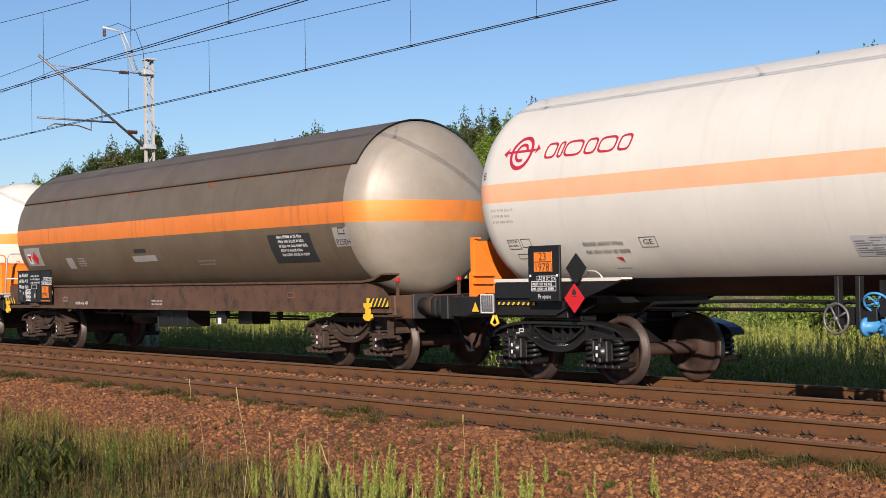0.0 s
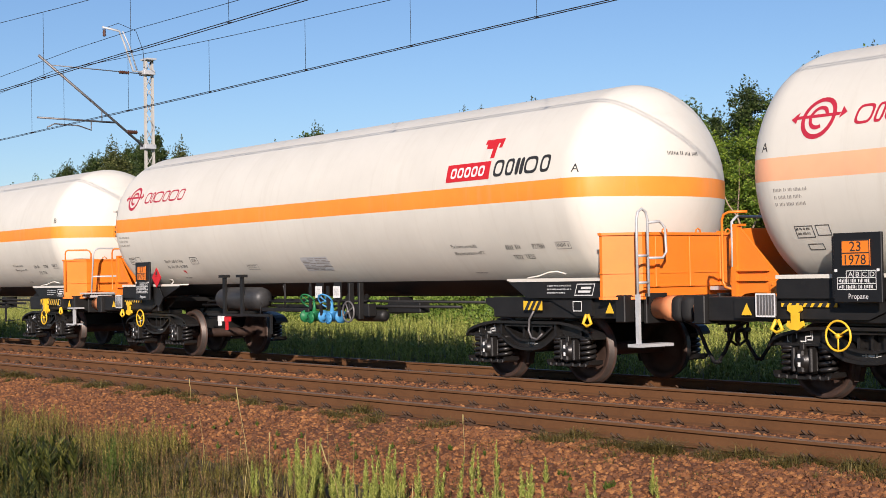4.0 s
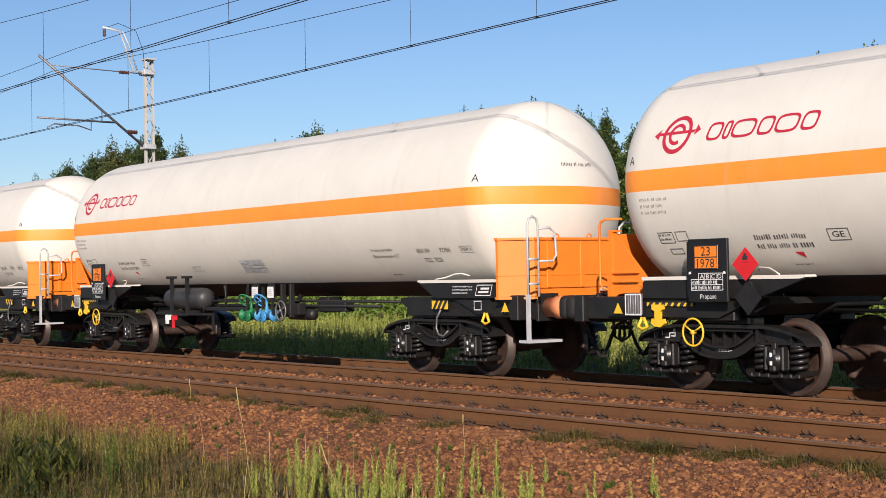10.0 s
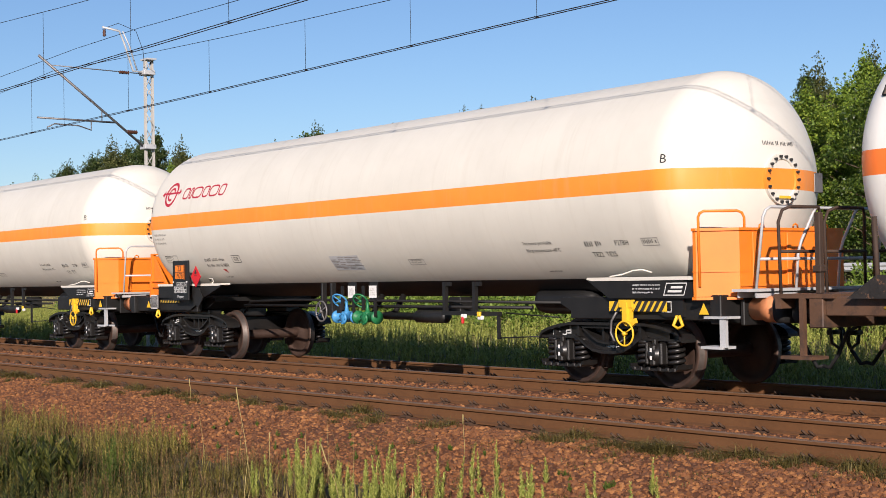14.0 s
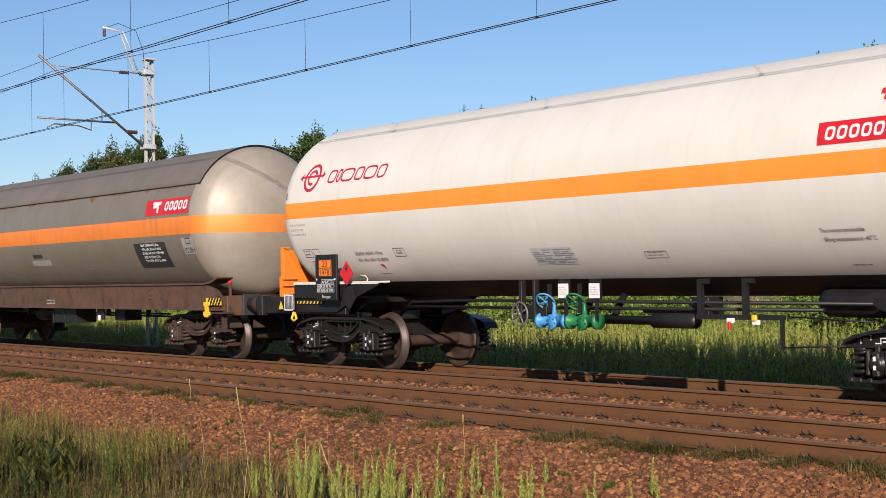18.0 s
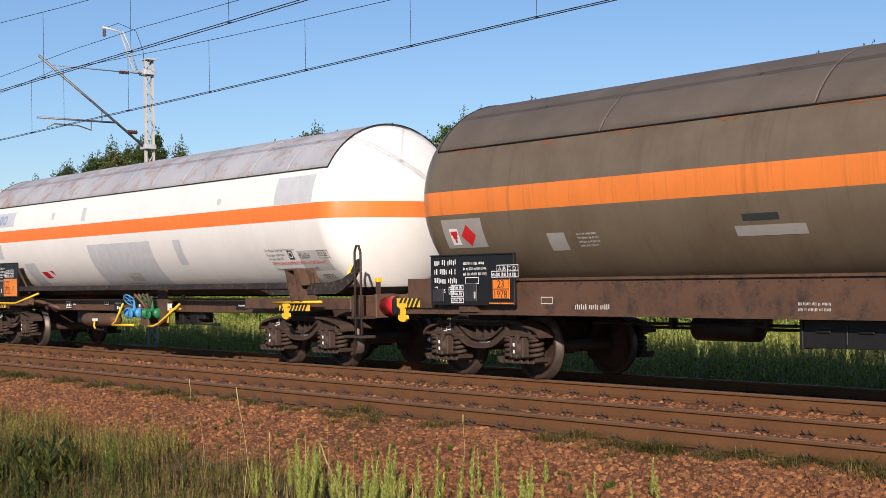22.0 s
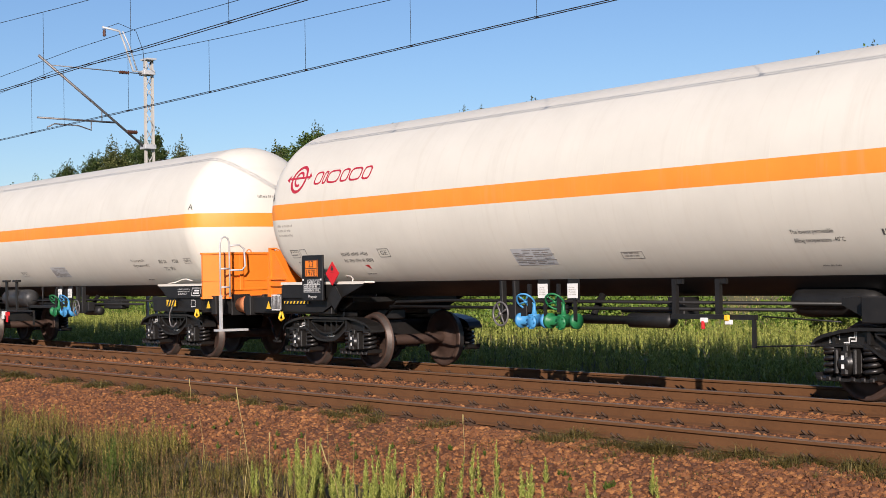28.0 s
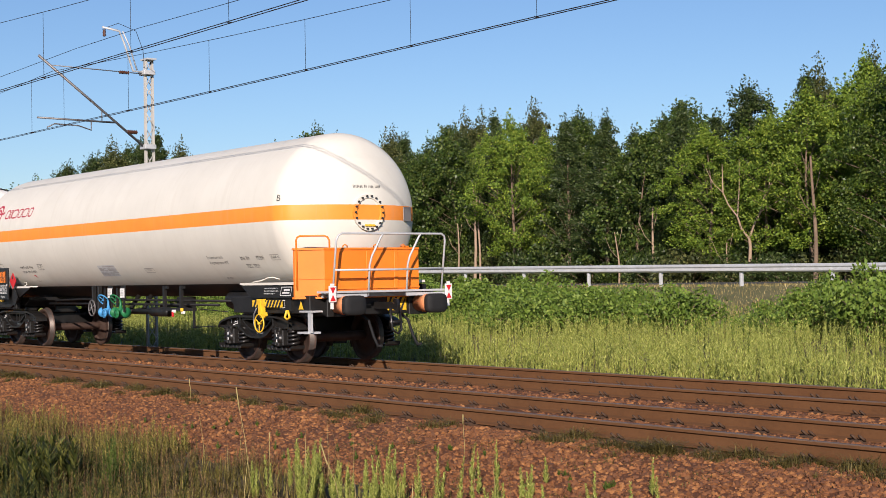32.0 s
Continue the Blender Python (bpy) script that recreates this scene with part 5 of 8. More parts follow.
    shared("tow_eye_front", "towing_eye", lambda: tubes(0.022, [(1.95, -1.4, 0.95), (1.88, -1.4, 0.84), (1.96, -1.4, 0.8), (2.04, -1.4, 0.84), (1.98, -1.4, 0.95)]), "yellow", w)
    nh = shared("note_back", "note_holder", lambda: boxes((1.66, 1.94, -1.4, -1.365, 0.99, 1.25), bevel=0.006), "steel", w, None, "grey wire-fronted note holder")
    shared("note_rim", "frame", lambda: flat(outline(0.3, 0.28, 0.02), 1.65, -1.41, 0.98), "white", nh)
    for k in range(5):
        shared("note_wire", "wire", lambda: tubes(0.004, [(0, -1.41, 0.99), (0, -1.41, 1.25)], n=4), "galv", nh, pose(1.71 + 0.045 * k, 0, 0))
    shared("front_warning", "warning_sign", lambda: prism(bmesh.new(), [(1.4, 1.0), (1.56, 1.0), (1.48, 1.14)], -1.376, -1.37), "yellow", w)
    shared("solebar_marks", "stencil_border", lambda: flat(outline(0.18, 0.14, 0.012), 16.02, -1.345, 1.02), "white", w)
    shared("skirt_emblem", "stencil_icon", lambda: slanted(flat(quads((0, 0.36, 0, 0.012), (0, 0.36, 0.15, 0.162), (0, 0.012, 0.012, 0.15), (0.348, 0.36, 0.012, 0.15), (0.06, 0.3, 0.04, 0.07), (0.1, 0.3, 0.09, 0.12)), 16.1, -1.386, 1.235)), "white", w)
    shared("skirt_print", "stencil_text", lambda: flat(text_bars(0.5, 3, 0.022, 0.026, 37), 15.55, -1.386, 1.36), "white", w)
    # placard panel and diamonds near the front
    p = shared("placard", "placard_panel", lambda: boxes((2.9, 3.54, -1.54, -1.5, 1.16, 1.93), (2.86, 2.9, -1.52, -1.4, 1.2, 1.9), bevel=0.006), "panel", w, None, "black placard panel with orange hazard plate")
    un_plate(p, 3.02, -1.555, 1.56)
    shared("load_table", "load_table", lambda: flat(quads((0.12, 0.52, 0.205, 0.213), (0.0, 0.52, 0.13, 0.138), (0.0, 0.52, 0.065, 0.073), (0, 0.52, 0, 0.008), (0, 0.008, 0, 0.138), (0.512, 0.52, 0, 0.213), (0.12, 0.128, 0.07, 0.213), (0.22, 0.226, 0.07, 0.21), (0.32, 0.326, 0.07, 0.21), (0.42, 0.426, 0.07, 0.21)), 2.95, -1.5435, 1.3), "white", p)
    shared("load_letters", "table_letters", lambda: flat(letters("A B C D", 0.075, 0.35), 3.1, -1.5465, 1.445), "white", p)
    shared("load_digits", "table_digits", lambda: flat(text_bars(0.46, 2, 0.038, 0.028, 5), 2.975, -1.5465, 1.38), "white", p)
    shared("gas_name", "product_name", lambda: flat(letters("Propane", 0.085, 0.26), 3.1, -1.5435, 1.2), "white", p)
    for k, z in enumerate((1.5, 1.49)):
        shared("panel_latch%d" % k, "latch", lambda k=k: boxes((2.92 + 0.56 * k, 2.95 + 0.56 * k, -1.55, -1.54, 1.5, 1.53)), "white", p)
    diamond(w, "flame_diamond", 3.79, -1.5, 1.2 if dropped else 1.61, 0.2, "red", "red flammable-gas diamond")
    shared("diamond_post", "diamond_holder", lambda: prism(bmesh.new(), [(3.59, 1.2), (3.79, 1.0), (3.99, 1.2), (3.82, 1.4), (3.76, 1.4)], -1.47, -1.45), "black", w, pose(0, 0, 2.81, 180) @ Matrix.Translation((0, 2.92, 0)) if dropped else None)
    # stencils on the shell
    mark = shared("brand_badge", "brand_badge", lambda: wrapped(roundel(0.26), 2.63, 3.26), "logo", w, None, "crimson roundel of a leasing firm")
    hollow_word("brand_word", w, 3.12, 3.13, [0.24, 0.12, 0.37, 0.24, 0.35, 0.24], 0.24, 0.032, "logo", 0.22, pitch=1.1)
    shared("owner_lines", "stencil_text", lambda: wrapped(text_bars(0.5, 3, 0.04, 0.045, 11), 2.02, 2.44, ends=GAS_ENDS), "faded", w)
    shared("wagon_digits", "stencil_text", lambda: wrapped(text_bars(0.84, 2, 0.07, 0.06, 12, 0.7), 3.75, 1.9), "grey_ink", w)
    shared("country_mark", "stencil_text", lambda: wrapped(letters("GE", 0.11, 0.17), 4.9, 1.9), "print", w)
    frame_ring(w, "country_box", 4.84, 1.86, 0.3, 0.16)
    frame_ring(w, "axle_box_mark", 2.2, 1.9, 0.26, 0.16)
    frame_ring(w, "axle_box_mark2", 2.5, 1.92, 0.2, 0.14)
    frame_ring(w, "axle_box_mark3", 2.3, 1.76, 0.22, 0.09)
    shared("mark_bars", "stencil_text", lambda: wrapped(text_bars(0.22, 2, 0.03, 0.03, 15), 2.22, 1.99), "print", w)
    shared("red_triangle", "red_triangle", lambda: wrapped(one_face((0, 0.1), (0.13, 0), (0.13, 0.1)), 4.25, 1.67), "red", w)
    shared("small_dims", "stencil_text", lambda: wrapped(text_bars(0.3, 1, 0.025, 0.02, 17), 4.15, 1.59), "print", w)
    dp = shared("data_sheet" + kind, "instruction_sheet", lambda: wrapped(quads((0, 0.86, 0, 0.3)), 8.87 if e else 8.14, 1.67, 0.003), "patch", w, None, "weathered printed instruction sheet")
    shared("data_sheet_text" + kind, "stencil_text", lambda: wrapped(quads(*[(x, x + 0.14 + 0.05 * ((k * 7 + j * 3) % 3), z, z + 0.013) for j, x in enumerate((0.03, 0.24, 0.46, 0.65)) for k, z in enumerate((0.03, 0.06, 0.09, 0.12, 0.16, 0.19, 0.22, 0.26)) if (k * 5 + j * 3) % 7]), 8.87 if e else 8.14, 1.67, 0.006), "faded", dp)
    for k, x in enumerate((6.9,) if e else (10.35,)):
        frame_ring(w, "small_box" + kind, x, 1.72, 0.4, 0.12, "faded")
        shared("small_box_text" + kind, "stencil_text", lambda x=x: wrapped(text_bars(0.3, 2, 0.026, 0.018, 19), x + 0.05, 1.785), "faded", w)
    shared("lowest_1", "stencil_text", lambda: wrapped(letters("The lowest permissible", 0.085, 0.62), 13.28, 1.95), "grey_ink", w)
    shared("lowest_2", "stencil_text", lambda: wrapped(letters("filling temperature -40°C", 0.085, 0.72), 13.3, 1.85), "grey_ink", w)
    shared("code_1", "stencil_text", lambda: wrapped(letters("P27BH", 0.115, 0.25), 15.14, 1.9), "print", w)
    shared("code_2", "stencil_text", lambda: wrapped(letters("TE22  TE25", 0.115, 0.46), 14.62, 1.76), "print", w)
    shared("code_3", "stencil_text", lambda: wrapped(text_bars(0.32, 1, 0.08, 0.02, 23), 14.55, 1.9), "grey_ink", w)
    frame_ring(w, "code_box", 15.64, 1.88, 0.3, 0.12, "faded")
    shared("code_box_text", "stencil_text", lambda: wrapped(text_bars(0.24, 1, 0.06, 0.02, 24), 15.67, 1.91), "grey_ink", w)
    shared("seam_dims", "stencil_text", lambda: wrapped(text_bars(0.3, 1, 0.025, 0.02, 18), 13.5, 1.57), "print", w)
    shared("end_digits", "stencil_text", lambda: end_text(text_bars(0.62, 1, 0.055, 0.03, 27), 16.78, -0.28, 3.14), "grey_ink", w)
    if fuel_mark:
        shared("fuel_plate", "brand_plate", lambda: wrapped(quads((0, 1.02, 0, 0.27)), 13.4, 2.93), "red", w, None, "red brand plate")
        hollow_word("fuel_plate_bar", w, 13.5, 2.98, [0.135] * 5, 0.16, 0.034, "white", 0.1, 0.007)
        hollow_word("fuel_word", w, 14.5, 2.95, [0.22, 0.18, 0.08, 0.08, 0.28, 0.2], 0.25, 0.042, "print", 0.1)
        shared("fuel_bird", "brand_badge", lambda: wrapped(quads((0, 0.42, 0.2, 0.28), (0.06, 0.22, 0.12, 0.2), (0.22, 0.31, -0.04, 0.2), (0.35, 0.42, 0.12, 0.2)), 14.15, 3.27), "red", w)
    # under the belly
    shared("belly_pipe", "brake_pipe", lambda: tubes(0.025, [(4.6, -0.9, 1.05), (13, -0.9, 1.05)], [(3.9, -0.5, 0.9), (4.5, -0.7, 1.12), (6, -0.7, 1.15), (13.6, -0.7, 1.12)], n=6), "black", w)
    if e:
        shared("mid_loop", "pipe_hanger", lambda: tubes(0.02, [(7.7, -1.2, 1.13), (9.1, -1.2, 1.13)], [(8.25, -1.2, 1.45), (8.25, -1.2, 0.98)], [(9.1, -1.2, 1.45), (9.1, -1.2, 0.97)], [(8.1, -1.1, 1.2), (8.2, -1.2, 1.42)], n=6), "black", w)
        shared("mid_trough", "pipe_trough", lambda: boxes((7.5, 9.1, -1.25, -1.12, 0.95, 1.02), (11.0, 11.9, -0.9, -0.7, 0.95, 1.12), bevel=0.01), "black", w)
        shared("low_rod", "brake_rod", lambda: tubes(0.012, [(5.6, -1.3, 0.82), (7.55, -1.3, 0.87), (7.58, -1.3, 1.1)], [(7.55, -1.3, 0.87), (7.75, -1.3, 0.9), (7.75, -1.3, 0.8), (7.68, -1.3, 0.8)], n=5), "black", w)
    else:
        for x in (11.39, 12.12):
            shared("hanger_post", "hanger", lambda: boxes((-0.035, 0.035, -1.3, -1.24, 0.95, 1.44), (-0.02, 0.14, -1.29, -1.25, 1.38, 1.44)), "black", w, pose(x, 0, 0))
        shared("cock_bar", "cock_shelf", lambda: boxes((11.36, 12.72, -1.33, -1.25, 0.94, 1.0), (12.68, 12.72, -1.32, -1.28, 0.6, 0.95)), "black", w)
        shared("cock_rod", "brake_rod", lambda: tubes(0.01, [(12.7, -1.3, 0.62), (13.6, -1.3, 0.66)], [(12.75, -1.2, 0.98), (13.9, -1.2, 0.93)], n=5), "black", w)
        shared("rear_cocks", "brake_cock", lambda: boxes((11.9, 12.0, -1.38, -1.33, 0.9, 0.96), (12.3, 12.4, -1.38, -1.33, 0.88, 0.94), bevel=0.008), "white", w)
        shared("rear_cock_red", "brake_cock_handle", lambda: boxes((11.935, 11.97, -1.4, -1.36, 0.82, 0.92), bevel=0.006), "red", w)
        shared("rear_cock_yellow", "brake_cock_handle", lambda: boxes((12.31, 12.38, -1.4, -1.36, 0.93, 1.0), bevel=0.008), "yellow", w)
        shared("mid_vessel", "air_reservoir", lambda: lathe(bmesh.new(), [(12.62, 0), (12.64, 0.1), (12.72, 0.17), (12.84, 0.19), (13.72, 0.19), (13.86, 0.16), (13.92, 0.1), (13.94, 0)], "x", (0, -0.45, 1.14), 20), "black", w)
    shared("filling_tube", "filling_pipe", lambda: lathe(bmesh.new(), [(9.4, 0), (9.4, 0.06), (10.3, 0.06), (10.32, 0.1), (11.05, 0.1), (11.1, 0.07), (11.1, 0)], "x", (0, -1.0, 0.9), 14), "black", w)
    shared("brake_gear", "brake_rigging", lambda: boxes((9.6, 10.9, -0.5, -0.4, 0.98, 1.04), (10.6, 10.9, -0.6, -0.3, 0.92, 1.2), bevel=0.01), "black", w)
    if e:
        a = shared("air_vessel", "air_reservoir", lambda: lathe(bmesh.new(), [(5.75, 0), (5.77, 0.1), (5.83, 0.19), (5.95, 0.215), (7.2, 0.215), (7.32, 0.19), (7.38, 0.1), (7.4, 0)], "x", (0, -1.1, 1.18), 24), "tarblack", w, None, "black air reservoir under the tank")
        for x in (6.26, 6.92):
            shared("vessel_strap", "bracket", lambda: boxes((-0.05, 0.05, -1.34, -1.3, 0.85, 1.58), (-0.09, 0.09, -1.4, -1.25, 1.58, 1.63), (-0.05, 0.05, -1.3, -1.0, 0.9, 0.95)), "black", a, pose(x, 0, 0))
        shared("brake_cocks", "brake_cock", lambda: boxes((6.15, 6.33, -1.42, -1.36, 0.76, 0.86), (6.2, 6.28, -1.44, -1.4, 0.68, 0.8)), "white", w)
        shared("brake_cock_red", "brake_cock_handle", lambda: boxes((6.42, 6.6, -1.43, -1.38, 0.76, 0.85), (6.48, 6.53, -1.44, -1.4, 0.6, 0.78)), "red", w)
        shared("vessel_shelf", "shelf_angle", lambda: boxes((5.6, 7.9, -1.34, -1.28, 0.86, 0.9), (7.6, 9.2, -1.0, -0.95, 1.0, 1.06), (7.9, 7.94, -1.32, -1.28, 0.55, 0.9)), "black", w)
    vx = (9.28, 9.84, 10.46) if e else (8.62, 9.24, 7.96)
    valve("v1", w, vx[0], "green" if e else "blue")
    valve("v2", w, vx[1], "blue" if e else "green")
    spoked_wheel("grey_wheel", w, vx[2], -1.32, 0.97, 0.17, "steel", "emergency_wheel", 0.016, 4)
    for k in (0, 1):
        shared("valve_sign", "valve_sign", lambda: boxes((-0.1, 0.1, -1.33, -1.32, 1.2, 1.4)), "white", w, pose(vx[k] + 0.28, 0, 0))
        shared("valve_sign_text", "stencil_text", lambda: flat(text_bars(0.15, 4, 0.016, 0.016, 31), -0.07, -1.334, 1.34), "faded", w, pose(vx[k] + 0.28, 0, 0))
        shared("valve_back", "valve_bracket", lambda: boxes((-0.11, 0.11, -1.31, -1.29, 1.17, 1.46), (-0.36, -0.3, -1.3, -1.27, 1.0, 1.4), (-0.02, 0.03, -1.3, -1.27, 0.9, 1.2)), "black", w, pose(vx[k] + 0.28, 0, 0))
    shared("wheel_bracket", "wheel_bracket", lambda: boxes((-0.03, 0.03, -1.31, -1.22, 0.85, 1.45), (0.26, 0.32, -1.31, -1.22, 0.85, 1.45), (0.0, 0.5, -1.25, -1.1, 0.9, 1.1), bevel=0.006), "black", w, pose(vx[2], 0, 0))
    if tail:
        for y in (-1.16, 1.34):
            t = shared("tail_plate", "tail_plate", lambda: boxes((L - 0.18, L - 0.16, -0.075, 0.075, 1.12, 1.4), (L - 0.175, L - 0.165, -0.04, 0.04, 1.4, 1.44), (L - 0.2, L - 0.18, -0.03, 0.03, 1.0, 1.3), bevel=0.004), "white", w, pose(0, y, 0), "white tail plate with red triangles")
            shared("tail_tri", "red_triangles", lambda: tri_pair(L - 0.156), "red", t)
    return w


def one_face(*pts):
    bm = bmesh.new()
    bm.faces.new([bm.verts.new((x, 0, z)) for x, z in pts])
    return bm


def slanted(bm, k=0.35):
    z0 = min(v.co.z for v in bm.verts)
    for v in bm.verts:
        v.co.x += k * (v.co.z - z0)
    return bm


def tri_pair(x):
    bm = bmesh.new()
    for pts in (((-0.058, 1.14), (0.058, 1.14), (0, 1.25)), ((0, 1.265), (0.058, 1.375), (-0.058, 1.375))):
        bm.faces.new([bm.verts.new((x, y, z)) for y, z in pts])
    return bm


def end_text(bm, x, y, z):
    """Print on the rear dome."""
    DOME = [(0, TANK_R)] + dome_line(GAS_ENDS[2])
    for v in bm.verts:
        v.co = Vector((x + 0.02, y + v.co.x, z + v.co.z))
        k = math.hypot(v.co.y, v.co.z - TANK_Z) / TANK_R
        v.co.x = GAS_ENDS[1] + float(np.interp(k * TANK_R, [r for _, r in DOME[::-1]], [x for x, _ in DOME[::-1]])) + 0.006
    return bm

# ---- sunshades ----
def sunshade(w, a, b, n, material, half, label, lift=0.016, seed=0):
    """Curved sheet panels over the tank's top, each a piece with its own lap joint."""
    rnd = random.Random(seed)
    step = (b - a) / n
    for i in range(n):
        bm, rows = bmesh.new(), []
        x0, x1 = a + i * step, a + (i + 1) * step - 0.012
        for x in (x0, x0 + 0.03, x1 - 0.03, x1):
            rows.append([bm.verts.new((x, math.sin(t) * (TANK_R + lift), TANK_Z + math.cos(t) * (TANK_R + lift + 0.004 * (i % 2)))) for t in [radians(-half + 2 * half * k / 20) for k in range(21)]])
        for p, q in zip(rows, rows[1:]):
            for k in range(20):
                bm.faces.new((p[k], p[k + 1], q[k + 1], q[k])).smooth = True
        bmesh.ops.recalc_face_normals(bm, faces=bm.faces)
        bmesh.ops.solidify(bm, geom=bm.faces[:], thickness=0.012)
        part("sunshade_panel", bm, material, w, label if i == 0 else "")
    lip = bmesh.new()
    for s in (-1, 1):
        t = radians(half * s)
        tube(lip, [(a, math.sin(t) * (TANK_R + lift), TANK_Z + math.cos(t) * (TANK_R + lift) - 0.006), (b, math.sin(t) * (TANK_R + lift), TANK_Z + math.cos(t) * (TANK_R + lift) - 0.006)], 0.011, 6)
    part("sunshade_edge", lip, "black", w)
    for x in (a, b):
        part("sunshade_band", tubes(0.011, [(x, math.sin(radians(t)) * (TANK_R + lift), TANK_Z + math.cos(radians(t)) * (TANK_R + lift)) for t in range(-int(half), int(half) + 1, 6)], n=6), "black", w)


def sign_board(w, key, x0, x1, z0, z1, split):
    """The black data board at the front: white rows of print, a hatch, an orange plate."""
    p = shared(key, "data_board", lambda: boxes((x0, x1, -1.54, -1.5, z0, z1), (x0, x1, -1.56, -1.5, z1, z1 + 0.02), bevel=0.004), "panel", w, None, "black data board with white stencils and an orange hazard plate")
    k = (x1 - x0) / 2.2
    # rows of figures, a column of fine print, boxed figures, two small hatches
    shared(key + "_rows", "stencil_text", lambda: flat(text_bars(0.62 * k, 3, 0.085, 0.05, 41, 0.7), x0 + 0.1, -1.5445, z1 - 0.14), "white", p)
    shared(key + "_type", "stencil_text", lambda: flat(letters("Zags" if k > 0.95 else "Zaes", 0.14, 0.3 * k), x0 + 0.1, -1.5445, z1 - 0.55), "white", p)
    shared(key + "_fine", "stencil_text", lambda: flat(text_bars(0.62 * k, 3, 0.042, 0.035, 43, 0.7), x0 + 0.9 * k, -1.5445, z1 - 0.14), "white", p)
    shared(key + "_icon", "stencil_icon", lambda: flat(quads((0, 0.12, 0, 0.012), (0, 0.012, 0.012, 0.1), (0.108, 0.12, 0.012, 0.1), (0, 0.12, 0.1, 0.112), (0.03, 0.09, 0.03, 0.05), (0.03, 0.09, 0.065, 0.085)), x0 + 0.5 * k, -1.5445, z1 - 0.57), "white", p)
    shared(key + "_oval", "stencil_border", lambda: flat(outline(0.36 * k, 0.1, 0.012), x0 + 0.95 * k, -1.5445, z1 - 0.42), "white", p)
    for j in range(3):
        shared(key + "_figure", "stencil_border", lambda: flat(outline(0.34 * k, 0.08, 0.012), x0 + 0.56 * k, -1.5445, 0), "white", p, pose(0, 0, z0 + 0.03 + 0.095 * j))
        shared(key + "_figure_text", "stencil_text", lambda: flat(text_bars(0.26 * k, 1, 0.045, 0.02, 44), x0 + 0.6 * k, -1.5445, 0.018), "white", p, pose(0, 0, z0 + 0.03 + 0.095 * j))
    shared(key + "_hatch", "hatch", lambda: boxes((x0 + 0.93 * k, x0 + 1.26 * k, -1.555, -1.54, z0 + 0.05, z0 + 0.32), bevel=0.008), "tarblack", p)
    shared(key + "_vent", "hatch", lambda: boxes((x0 + 0.06, x0 + 0.06 + 0.3 * k, -1.552, -1.54, z0 + 0.05, z0 + 0.24), bevel=0.008), "tarblack", p)
    shared(key + "_latch", "latch", lambda: boxes((x0 + 1.2 * k, x0 + 1.23 * k, -1.565, -1.55, z0 + 0.1, z0 + 0.2)), "pale", p)
    shared(key + "_table", "load_table", lambda: flat(quads((0.12, 0.6, 0.17, 0.18), (0, 0.6, 0.085, 0.095), (0, 0.6, 0, 0.01), (0, 0.01, 0, 0.09), (0.59, 0.6, 0, 0.18), *[(q, q + 0.008, 0, 0.18) for q in (0.12, 0.24, 0.36, 0.48)]), split + 0.08, -1.5445, z1 - 0.33), "white", p)
    shared(key + "_tletters", "table_letters", lambda: flat(letters("A B C D", 0.08, 0.4), split + 0.23, -1.5445, z1 - 0.23), "white", p)
    shared(key + "_tdigits", "table_digits", lambda: flat(text_bars(0.54, 1, 0.05, 0.03, 5), split + 0.1, -1.5445, z1 - 0.315), "white", p)
    shared(key + "_field", "plate_field", lambda: boxes((split + 0.02, x1 - 0.02, -1.548, -1.54, z0 + 0.02, z0 + (0.42 if k > 0.95 else 0.02) + 0.02), bevel=0.002), "rust_orange", p, None, "rust-stained orange plate holder")
    shared(key + "_seam", "board_seam", lambda: boxes((split - 0.012, split + 0.004, -1.549, -1.54, z0, z1)), "black", p)
    un_plate(p, split + 0.11, -1.556, z0 + 0.09)
    return p


